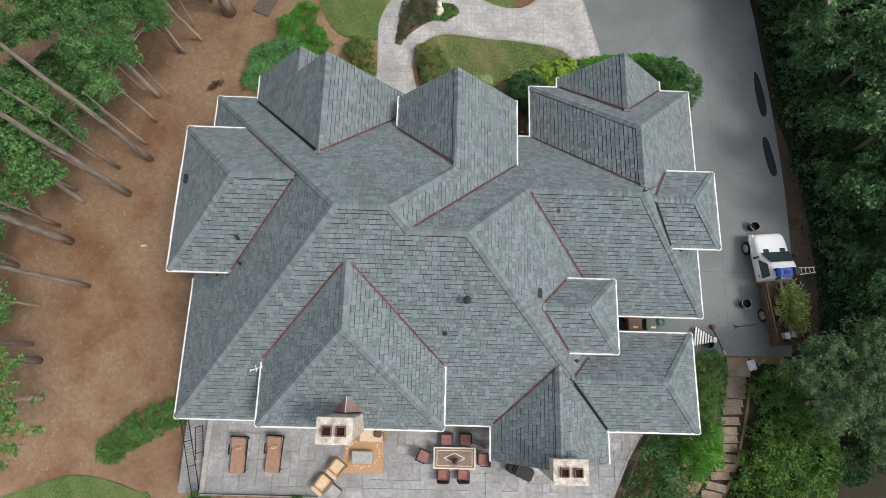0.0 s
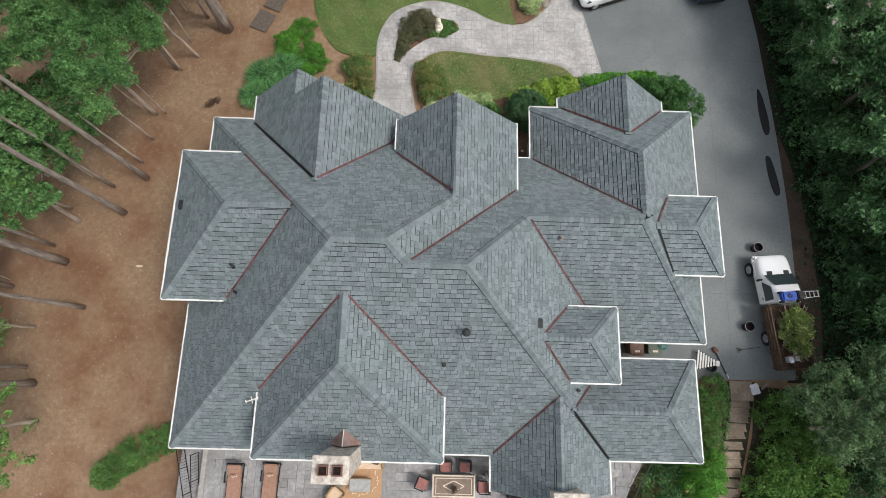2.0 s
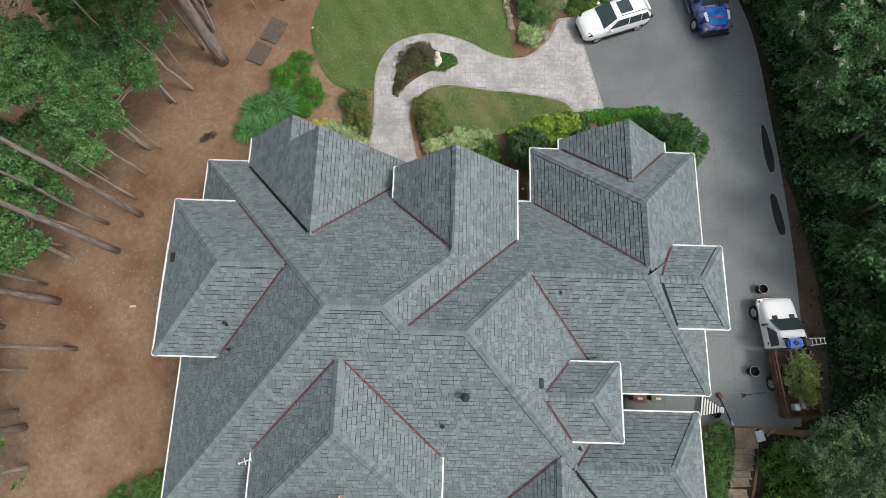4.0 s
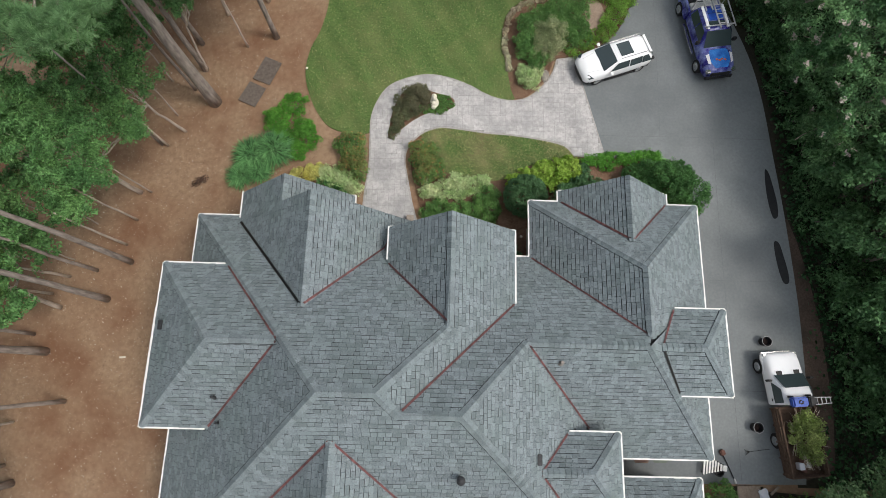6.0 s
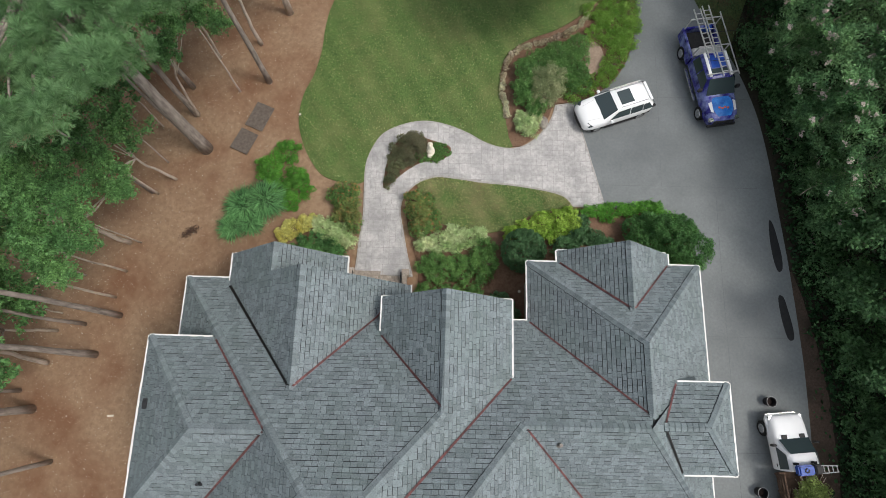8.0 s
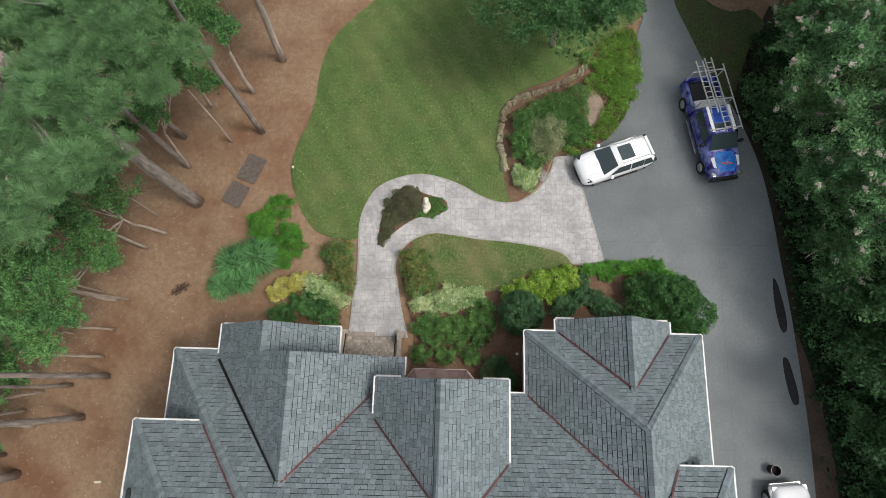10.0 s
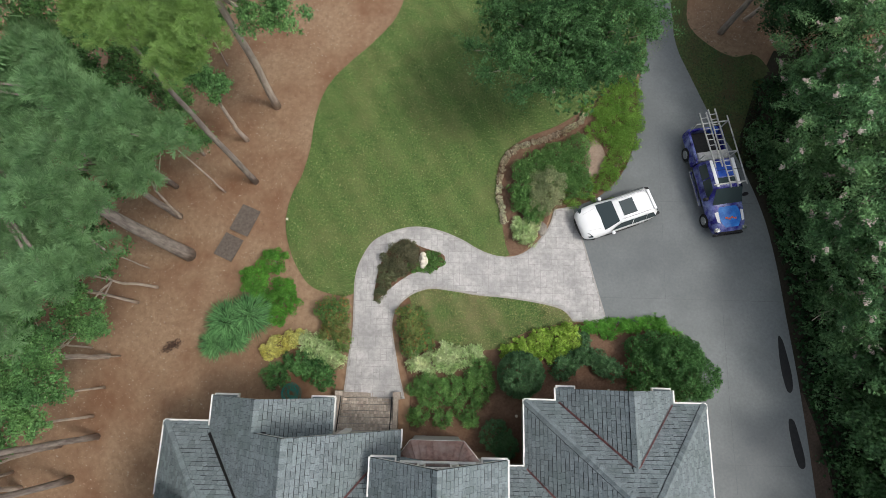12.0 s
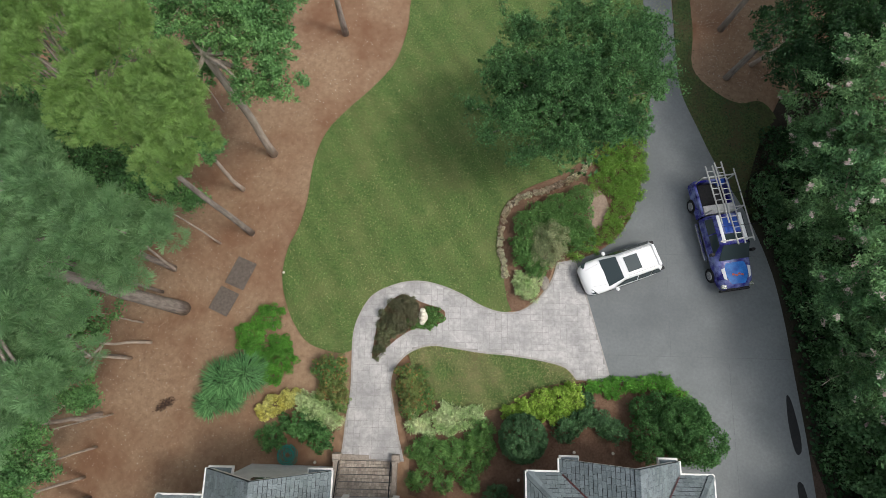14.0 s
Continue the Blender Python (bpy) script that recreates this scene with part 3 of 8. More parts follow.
def pine(name, base, lobes, tufts, mat, label, seed, trunk_r=0.22, needles=32, length=0.19, top=None, category="pine tree", lean=(0, 0), width=0.0095):
    """A tall pine: a bare trunk, short limbs and a crown of needle tufts."""
    rng = np.random.default_rng(seed)
    bx, by = base
    bz = gz(bx, by)
    t = thing(name, pose(bx, by, bz), label, category)
    o = np.array((bx, by, bz))
    top = top or min(max(l[2] for l in lobes) - 0.6, 15.0) - bz
    tip = np.array((lean[0], lean[1], top))
    part("trunk", limb(bmesh.new(), (0, 0, -0.2), tip, trunk_r, trunk_r * 0.35, rng, 0.02, 10, 10), BARK, t, smooth=True)
    V, F = [], []
    total = sum(l[3] * l[4] for l in lobes)
    k0 = 0
    for l in lobes:
        n = int(tufts * l[3] * l[4] / total)
        p, q = crown_points(rng, n, l[:3], l[3:], 18, 0.36, -0.25, 0.04, 0.45)
        for k in range(2):
            e = np.array(l[:3]) + rng.normal(0, 0.35, 3) * np.array(l[3:]) - np.array((0, 0, 0.3 * l[5]))
            s = o + tip * min(0.97, max(0.4, (l[2] - bz - 1.0) / top))
            part("limb", limb(bmesh.new(), s - o, e - o, trunk_r * 0.3, 0.03, rng, 0.1, 6, 6), BARK, t, smooth=True)
        m = len(p)
        d = q[:, None, :] * 0.8 + rng.normal(0, 0.7, (m, needles, 3))
        d[:, :, 2] += 0.3
        d /= np.linalg.norm(d, axis=2)[..., None]
        ln = length * rng.uniform(0.7, 1.2, (m, needles, 1))
        a = np.repeat((p - o)[:, None, :], needles, 1)
        tipn = a + d * ln
        w = np.cross(d, rng.normal(0, 0.55, (m, needles, 3)) + np.array((0, 0, 1.0)))
        w /= np.linalg.norm(w, axis=2)[..., None] + 1e-9
        V.append(np.concatenate([(p - o)[:, None, :], (tipn + w * width), (tipn - w * width)], 1).reshape(-1, 3))
    v = np.concatenate(V)
    per = 1 + 2 * needles
    m = len(v) // per
    n = m * needles
    c = np.repeat(np.arange(m) * per, needles)
    k = np.tile(np.arange(needles), m)
    idx = np.stack([c, c + 1 + k, c + 1 + needles + k], 1).astype(np.int32)
    me = bpy.data.meshes.new("crown")
    me.vertices.add(len(v))
    me.vertices.foreach_set("co", v.ravel())
    me.loops.add(3 * n)
    me.loops.foreach_set("vertex_index", idx.ravel())
    me.polygons.add(n)
    me.polygons.foreach_set("loop_start", np.arange(0, 3 * n, 3, dtype=np.int32))
    me.update(calc_edges=True)
    me.materials.append(mat)
    new("crown", me).parent = t
    return t


def shrub(name, lobes, leaf, count, mat, label, seed, aspect=0.55, group="", clumps=30, clump=0.3, droop=0.3, category="shrub", whorl=0, even=0.62, tips=0):
    """A low plant of leaves over short stems. lobes: (x, y, height, rx, ry); they stand on the ground."""
    rng = np.random.default_rng(seed)
    bx, by = lobes[0][0], lobes[0][1]
    o = np.array((bx, by, gz(bx, by)))
    t = thing(name, pose(*o), label, category, group)
    ap, aq = [], []
    total = sum(l[3] * l[4] for l in lobes)
    stems = bmesh.new()
    for x, y, h, rx, ry in lobes:
        rx, ry, h = rx * 1.14, ry * 1.14, h * 1.1
        z = gz(x, y)
        n = int(1.25 * count * rx * ry / total / max(1, whorl))
        p, q = crown_points(rng, n, (x, y, z + h * 0.45), (rx, ry, h * 0.55), clumps, clump, -0.2 if whorl else -0.5, 0.15, even)
        p[:, 2] = np.maximum(p[:, 2], z + 0.03)
        ap.append(p)
        aq.append(q)
        for k in range(4):
            e = np.array((x + rng.normal(0, 0.3) * rx, y + rng.normal(0, 0.3) * ry, z + h * 0.6))
            limb(stems, np.array((x, y, z - 0.05)) - o, e - o, 0.025, 0.01, rng, 0.1, 5, 3)
    part("stems", stems, BARK, t, kind="stuff")
    p, q = np.concatenate(ap), np.concatenate(aq)
    if whorl:
        rosette_mesh("foliage", p - o, q, leaf, mat, t, rng, whorl, aspect)
    else:
        leaf_mesh("foliage", p - o, q, leaf, mat, t, rng, aspect, droop)
    if tips:
        up = np.where(q[:, 2] > 0.1)[0]
        k = rng.choice(up, min(tips, len(up)), replace=False)
        rosette_mesh("young_shoots", p[k] + q[k] * 0.05 - o, q[k], leaf * 0.75, LEAF_TIP, t, rng, 6, 0.4)
    return t


# ---- ground ----
def build_ground():
    xs = np.concatenate([[-420, -250, -140, -90], np.arange(-60, 61, 1.25), [90, 140, 250, 420]])
    ys = np.concatenate([[-420, -250, -140, -80], np.arange(-40, 76, 1.25), [100, 150, 250, 420]])
    X, Y = np.meshgrid(xs, ys)
    Z = ground(X, Y)
    rng = np.random.default_rng(3)
    Z -= (0.02 + np.abs(rng.normal(0, 0.015, Z.shape))) * (np.abs(X) < 60)
    v = np.stack([X, Y, Z], -1).reshape(-1, 3).tolist()
    nx = len(xs)
    f = [(j * nx + i, j * nx + i + 1, (j + 1) * nx + i + 1, (j + 1) * nx + i) for j in range(len(ys) - 1) for i in range(nx - 1)]
    return tagged(mesh_part("ground", v, f, STRAW, smooth=True), "red-brown pine straw ground under the trees", "ground", kind="structure")


build_ground()

WALK = [(-4.2, 14.7), (-4.10, 15.6), (-4.03, 16.81), (-3.89, 18.25), (-3.92, 19.72), (-3.93, 21.22), (-3.63, 22.31), (-2.97, 23.35), (-1.74, 23.98), (-0.49, 24.20), (0.77, 23.98),
        (2.03, 23.47), (2.97, 22.93), (4.05, 22.58), (5.14, 22.67), (6.08, 23.32), (6.88, 24.38), (7.23, 25.42)]
WALK_IN = [(8.1, 19.05), (7.53, 19.65), (6.33, 19.97), (4.51, 20.22), (2.99, 20.33), (1.47, 20.54), (0.25, 20.63), (-0.81, 20.24), (-1.53, 19.48), (-1.73, 18.59),
           (-1.53, 17.45), (-1.23, 16.04), (-1.05, 15.4), (-0.88, 14.75)]
ISLAND = [(-2.77, 19.89), (-2.74, 20.95), (-2.52, 22.02), (-2.01, 22.96), (-1.25, 23.39), (-0.30, 23.01), (0.96, 22.57), (0.91, 22.01), (0.37, 21.69), (-0.55, 21.55), (-1.30, 21.13), (-2.04, 20.51)]
walk_line = spline(WALK, False) + [(8.28, 25.61), (8.89, 23.39), (9.42, 21.25), (9.98, 18.98)] + spline(WALK_IN, False)

LAWN_LEFT = [(-1.0, 46), (-1.59, 42.35), (-1.72, 40.29), (-2.39, 37.87), (-3.69, 36.12), (-5.00, 34.79), (-6.11, 33.49), (-6.70, 32.20), (-6.99, 30.76), (-7.10, 29.00), (-7.45, 27.28),
             (-7.98, 25.93), (-8.15, 24.29), (-7.74, 22.70), (-7.08, 21.46), (-6.22, 20.57), (-4.63, 20.15), (-3.96, 20.31)]
LAWN_RIGHT = [(4.67, 22.66), (4.21, 24.85), (3.90, 26.47), (4.22, 28.49), (5.53, 29.73), (7.52, 30.66), (8.88, 31.59), (9.91, 32.50), (10.96, 33.61), (13.05, 35.11), (14.5, 36.6), (14.43, 40.17), (15.2, 46)]
lawn_line = spline(LAWN_LEFT, False) + [p for p in spline(WALK, False) if p[1] > 21.0 and p[0] < 4.6] + spline(LAWN_RIGHT, False)
tagged(sheet("lawn_front", lawn_line, LAWN, 0.035), "mown green lawn with faint diagonal stripes", "lawn", kind="structure")
LAWN_IN = [(8.27, 19.0), (7.06, 18.82), (5.40, 18.34), (4.35, 17.65), (3.02, 17.35), (1.5, 17.55), (0.3, 18.05), (-0.42, 18.95), (-0.86, 20.14)]
inner_line = spline(LAWN_IN, False) + [p for p in reversed(spline(WALK_IN, False)) if p[1] > 19.6 and p[0] > -1.0 or p[0] > 6.0]
tagged(sheet("lawn_inner", inner_line, LAWN_DRY, 0.035), "small curved lawn beside the front walk", "lawn", kind="structure")
SIDE = [(14.8, 36.2), (15.3, 34.04), (16.4, 31.20), (18.0, 28.2), (20.6, 28.4), (20.8, 33.5), (19.9, 35.6), (18.4, 35.5), (16.95, 36.3), (15.81, 37.83), (16.05, 40.62), (15.9, 46), (15.1, 46), (14.9, 40)]
tagged(sheet("verge", spline(SIDE, n=4), SHADED_TURF, 0.03), "strip of grass along the drive, tree shade in its colour", "lawn", kind="structure")
REAR = [(-30, -14), (-25, -8.5), (-22.98, -7.07), (-21.20, -6.38), (-19.07, -5.78), (-17.14, -5.94), (-15.45, -6.42), (-14.4, -7.2), (-13.5, -14)]
tagged(sheet("lawn_rear", spline(REAR), LAWN, 0.03), "rounded lawn at the edge of the pine straw", "lawn", kind="structure")
EAST_LAWN = [(21.5, -6.6), (23.5, -6.2), (26, -6.6), (28, -8), (27, -14), (18, -14), (17.5, -9)]
tagged(sheet("lawn_east", spline(EAST_LAWN), SHADED_TURF, 0.03), "thin grass below the shrubs, shade in its colour", "lawn", kind="structure")

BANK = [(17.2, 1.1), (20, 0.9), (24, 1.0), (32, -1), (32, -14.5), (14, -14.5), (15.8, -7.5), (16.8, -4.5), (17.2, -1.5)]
tagged(sheet("bank_soil", BANK, SHADED_SOIL, 0.015), "soil of the shrub bank, shade in its colour", "soil", kind="structure")

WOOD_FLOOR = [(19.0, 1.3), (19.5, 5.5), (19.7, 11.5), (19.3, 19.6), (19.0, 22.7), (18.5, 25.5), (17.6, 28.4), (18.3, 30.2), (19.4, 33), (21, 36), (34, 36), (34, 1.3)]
tagged(sheet("wood_floor", WOOD_FLOOR, SHADED_SOIL, 0.03), "ground under the drive trees, tree shade in its colour", "soil", kind="structure")

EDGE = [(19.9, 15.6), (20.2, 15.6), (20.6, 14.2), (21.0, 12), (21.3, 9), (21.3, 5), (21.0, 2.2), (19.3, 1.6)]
tagged(sheet("edge_bed", EDGE, EDGE_MULCH, 0.037), "brown mulch strip between drive and trees, shade in its colour", "bed", kind="structure")

# drive
DRIVE_R = [(14.9, 46), (14.85, 38.5), (14.98, 36.08), (15.65, 34.04), (16.73, 31.20), (18.08, 28.48), (19.03, 25.54), (19.49, 22.72), (19.75, 19.65), (20.05, 15.89), (20.18, 11.56), (20.15, 8.82), (19.98, 5.54), (19.39, 1.45)]
DRIVE_L = [(8.28, 25.61), (9.63, 26.13), (10.95, 27.31), (11.84, 29.01), (12.36, 31.10), (12.43, 33.25), (13.0, 35.11), (13.2, 38), (13.0, 46)]
drive_line = spline(DRIVE_R, False) + [(13.6, 1.37), (8.6, 1.6), (8.6, 3.6), (12.6, 3.6), (12.6, 14.6), (14.9, 15.5), (14.6, 17.45), (13.8, 18.6), (12.02, 19.09), (9.98, 18.98),
                                       (9.42, 21.25), (8.89, 23.39)] + spline(DRIVE_L, False)
drive = tagged(sheet("drive", drive_line, DRIVE, 0.05), "wide grey concrete drive with saw-cut joints", "drive", kind="structure")
for a, b in (((12.6, 11.9), (20.0, 11.9)), ((12.6, 6.0), (20.0, 6.0)), ((9.6, 20.4), (19.5, 20.4)), ((16.1, 1.6), (16.3, 20)), ((12.6, 26.0), (18.8, 26.0)), ((13.2, 20.4), (13.4, 30))):
    bm = bmesh.new()
    a, b = Vector((*a, 0)), Vector((*b, 0))
    side = (b - a).normalized().cross(Vector((0, 0, 1))) * 0.009
    rows = []
    for k in range(13):
        p = a.lerp(b, k / 12)
        rows.append([bm.verts.new((q.x, q.y, gz(q.x, q.y) + 0.056)) for q in (p - side, p + side)])
    for k in range(12):
        bm.faces.new((rows[k][0], rows[k][1], rows[k + 1][1], rows[k + 1][0]))
    part("joint", bm, DRIVE_JOINT, drive)
STAIN_FAR = [(19.2, 18.5), (19.42, 18.3), (19.6, 17.4), (19.72, 16.5), (19.68, 15.75), (19.42, 15.6), (19.25, 16.2), (19.15, 17.3)]
STAIN_NEAR = [(19.28, 14.2), (19.55, 14.15), (19.72, 13.4), (19.86, 12.5), (19.84, 11.9), (19.55, 11.85), (19.36, 12.5), (19.25, 13.5)]
for line in (STAIN_FAR, STAIN_NEAR):
    sheet("stain", spline(line, n=4), PLATE, 0.058, drive, "dark stain on the drive", depth=0.004)

# walk of stamped slabs
front_walk = tagged(sheet("front_walk", walk_line, CURB, 0.045), "curving pale stamped-concrete front walk", "walk", kind="structure")
tagged(sheet("island_bed", spline(ISLAND), MULCH, 0.075), "teardrop planting bed in the walk", "bed", kind="structure")


def inset(line, d):
    out = []
    m = len(line)
    for i in range(m):
        a, b = Vector(line[i - 1]), Vector(line[(i + 1) % m])
        n = (b - a)
        n = Vector((n.y, -n.x)).normalized()
        out.append((line[i][0] + n.x * d, line[i][1] + n.y * d))
    return out


def signed(p):
    return sum(p[i][0] * p[(i + 1) % len(p)][1] - p[(i + 1) % len(p)][0] * p[i][1] for i in range(len(p)))


walk_inner = inset(walk_line, 0.1 if signed(walk_line) < 0 else -0.1)

sheet("joint_bed", walk_inner, JOINT_PALE, 0.054, front_walk, "dark joints between slabs", depth=0.003)

# planting beds along the house
BED_R = [(-0.6, 15.2), (-0.9, 16.2), (-1.3, 17.6), (-1.5, 18.8), (-0.9, 19.9), (-0.2, 19.0), (0.6, 18.1), (1.6, 17.6), (3.0, 17.3), (4.4, 17.5), (5.4, 18.3), (7.0, 18.75), (8.4, 18.95),
         (12.2, 19.05), (13.8, 18.5), (14.6, 17.4), (14.9, 15.6), (13.6, 14.9), (13.4, 12.5), (3.0, 12.2), (-0.6, 13.2)]
tagged(sheet("bed_front", BED_R, MULCH, 0.03), "red-brown mulch bed along the house front", "bed", kind="structure")
BED_TREE = [(4.75, 22.75), (4.3, 24.85), (4.0, 26.47), (4.35, 28.4), (5.6, 29.6), (7.6, 30.5), (9.0, 31.5), (10.5, 33.0), (12.0, 34.2), (12.3, 33.2), (12.25, 31.1), (11.7, 29.1), (10.8, 27.4), (9.5, 26.25), (8.2, 25.75), (7.1, 25.5), (6.6, 24.4), (5.9, 23.5)]
bed_line = spline(BED_TREE, n=3)
SOIL = material("bare_tan_soil", (0.27, 0.2, 0.15), (0.36, 0.28, 0.22), scale=8, rough=0.95, c3=(0.2, 0.13, 0.09), scale3=1.1, mix3=0.5, bump=0.7, bump_scale=30)
tagged(sheet("bare_soil", spline([(9.3, 27.3), (9.9, 27.7), (10.3, 28.5), (10.1, 29.4), (9.6, 29.8), (9.2, 29.2), (9.1, 28.2)]), SOIL, 0.05), "patch of bare tan soil in the bed", "soil", kind="structure")
tagged(sheet("bed_lawn_tree", inset(bed_line, -0.12 if signed(bed_line) < 0 else 0.12), MULCH, 0.045), "curved mulch bed at the lawn edge", "bed", kind="structure")


# ---- the house ----
house = thing("house", pose(0, 0, 0), "large house with grey shingle hip roofs and white gutters", "house")
ROOF = []          # (outline in plan, plane a, b, c)


def plane3(p, q, r):
    p, q, r = Vector(p), Vector(q), Vector(r)
    n = (q - p).cross(r - p)
    return n.dot(p) / n.z, -n.x / n.z, -n.y / n.z


def face(outline, p, q, r, eaves=(), rakes=()):
    """One roof slope: its plan outline, three points of its plane, and which edges carry gutters or rake boards."""
    ROOF.append((outline, plane3(p, q, r), eaves, rakes))


def hip(x0, x1, y0, y1, ze, axis, a, b, c, zr, ends=(True, True), gutters="wesn"):
    """A hip or gable roof. The ridge runs along axis from a to b at c; ends tell where it is hipped."""
    if axis == 'x':
        sw, se, ne, nw, r0, r1 = (x0, y0), (x1, y0), (x1, y1), (x0, y1), (a, c), (b, c)
        face([sw, se, r1, r0], (*sw, ze), (*se, ze), (*r0, zr), eaves=(0,) if 's' in gutters else (), rakes=() if ends[1] else (1,))
        face([ne, nw, r0, r1], (*ne, ze), (*nw, ze), (*r0, zr), eaves=(0,) if 'n' in gutters else (), rakes=())
        if ends[0]:
            face([nw, sw, r0], (*nw, ze), (*sw, ze), (*r0, zr), eaves=(0,) if 'w' in gutters else ())
        if ends[1]:
            face([se, ne, r1], (*se, ze), (*ne, ze), (*r1, zr), eaves=(0,) if 'e' in gutters else ())
    else:
        sw, se, ne, nw, r0, r1 = (x0, y0), (x1, y0), (x1, y1), (x0, y1), (c, a), (c, b)
        face([nw, sw, r0, r1], (*nw, ze), (*sw, ze), (*r0, zr), eaves=(0,) if 'w' in gutters else (), rakes=(() if ends[1] else (3,)) + (() if ends[0] else (1,)))
        face([se, ne, r1, r0], (*se, ze), (*ne, ze), (*r0, zr), eaves=(0,) if 'e' in gutters else (), rakes=(() if ends[1] else (1,)) + (() if ends[0] else (3,)))
        if ends[0]:
            face([sw, se, r0], (*sw, ze), (*se, ze), (*r0, zr), eaves=(0,) if 's' in gutters else ())
        if ends[1]:
            face([ne, nw, r1], (*ne, ze), (*nw, ze), (*r1, zr), eaves=(0,) if 'n' in gutters else ())


ZL, ZU = 4.93, 7.3
# great hipped roof and its lower eastern ridge
RW, RE, RM, RL = (-3.55, 5.76, 12.25), (-1.65, 5.76, 12.25), (-0.947, 5.06, 11.603), (1.2, 5.06, 11.603)
RG, RGE = (3.874, 7.718, 9.05), (8.72, 7.718, 9.05)
face([(-11.4, 13.72), (-11.4, -2.15), RW[:2]], (-11.4, 13.72, ZL), (-11.4, -2.15, ZL), RW, eaves=(0,))
face([(-11.4, -2.15), (8.19, -2.15), RL[:2], RM[:2], RE[:2], RW[:2]], (-11.4, -2.15, ZL), (8.19, -2.15, ZL), RW, eaves=(0,))
face([(8.19, -2.15), (8.19, 3.7), RG[:2], RL[:2]], (8.19, -2.15, ZL), (8.19, 12.1, ZL), RL, eaves=(0,))
face([RM[:2], RL[:2], RG[:2], RGE[:2], (8.97, 8.1), (8.97, 12.1), (0.5, 12.1), (0.5, 6.4)], RL, (0, 5.06, 11.603), (4, 12.1, ZL - 0.09), eaves=(5,))
face([RE[:2], RM[:2], (3.64, 9.5), (3.64, 12.72), (0.77, 12.72), (0.77, 8.18)], RE, (-1.65, 9, 12.25), (3.64, 12, 7.383), eaves=(2,), rakes=(3,))
face([(-9.0, 13.72), (-11.4, 13.72), RW[:2], RE[:2], (0.77, 8.18), (0.77, 12.4), (-4, 12.9), (-5, 13.3)], (-11.4, 13.72, ZL), (0, 13.72, ZL), RW, eaves=(0,))
# middle front gable, western slope
face([(-1.88, 12.72), (-1.88, 11.0), (0.77, 8.1), (0.77, 12.72)], (-1.88, 12.72, 7.36), (-1.88, 11, 7.36), (0.77, 10, 10.024), eaves=(0,), rakes=(3,))
# tall front gable and the lower one before it
face([(-9.3, 14.88), (-9.3, 8.8), (-4.95, 8.8), (-4.95, 13.6), (-6.58, 13.6), (-6.58, 14.88)], (-9.3, 14.88, 5.15), (-9.3, 8.8, 5.15), (-4.95, 9, 9.5), eaves=(0,), rakes=(3, 5))
face([(-0.82, 8.8), (-0.82, 13.6), (-4.95, 13.6), (-4.95, 8.8)], (-0.82, 9, 5.15), (-0.82, 13, 5.15), (-4.95, 9, 9.5), eaves=(0,), rakes=(1,))
face([(-3.88, 12.5), (-3.88, 14.88), (-6.58, 14.88), (-6.58, 12.5)], (-3.88, 12, 5.12), (-3.88, 14, 5.12), (-6.58, 13, 7.87), eaves=(0,), rakes=(1,))
# west wing
hip(-11.45, -4.6, 4.1, 10.78, 7.44, 'x', -8.04, -5.4, 7.48, 10.47, (True, False), "wsn")
# south hip
hip(-7.05, 0.58, -2.18, 4.6, ZU - 0.05, 'y', 1.54, 4.0, -3.25, 10.75, (True, False), "wes")
# garage block
face([(3.6, 3.02), (12.95, 3.02), RGE[:2], RG[:2]], (3, 3.02, 4.86), (12, 3.02, 4.86), RG, eaves=(0,))
face([(12.95, 3.02), (12.95, 10.5), RGE[:2]], (12.95, 3.02, 4.86), (12.95, 10, 4.86), RGE, eaves=(0,))
face([(4.8, 14.99), (4.8, 9.2), (8.97, 7.5), (8.97, 10.98)], (4.8, 14.99, 4.84), (4.8, 9.2, 4.84), (8.97, 10, 8.64), eaves=(0,))
face([(13.21, 9.2), (13.21, 14.99), (8.97, 10.98), (8.97, 7.5)], (13.21, 14.99, 4.84), (13.21, 9.2, 4.84), (8.97, 10, 8.64), eaves=(0,))
face([(13.21, 14.99), (4.8, 14.99), (8.97, 10.98)], (13.21, 14.99, 4.84), (4.8, 14.99, 4.84), (8.97, 10.98, 8.64), eaves=(0,))
hip(6.27, 11.7, 12.3, 15.56, 4.85, 'y', 12.3, 15.56, 8.95, 7.32, (False, False), "we")
# east wing and little east wing
hip(9.1, 12.83, 5.85, 9.46, 7.2, 'x', 9.1, 11.38, 7.74, 8.26, (False, True), "esn")
hip(4.4, 7.98, 1.1, 4.25, 7.2, 'x', 4.4, 6.52, 2.84, 8.42, (False, True), "esn")
# south-east gable and wing
hip(2.82, 8.1, -3.66, 0.7, ZL, 'y', -3.66, 0.6, 5.36, 7.42, (False, False), "we")
hip(5.5, 12.3, -2.26, 2.18, 4.95, 'x', 5.5, 10.15, -0.03, 6.95, (False, True), "esn")


def inside(pt, poly):
    x, y = pt
    r = False
    for i in range(len(poly)):
        (xa, ya), (xb, yb) = poly[i], poly[i - 1]
        if (ya > y) != (yb > y) and x < (xb - xa) * (y - ya) / (yb - ya) + xa:
            r = not r
    return r


def roof_height(x, y, skip=-1):
    best = -99
    for i, (poly, (a, b, c), _, _) in enumerate(ROOF):
        if i != skip and inside((x, y), poly):
            best = max(best, a + b * x + c * y)
    return best


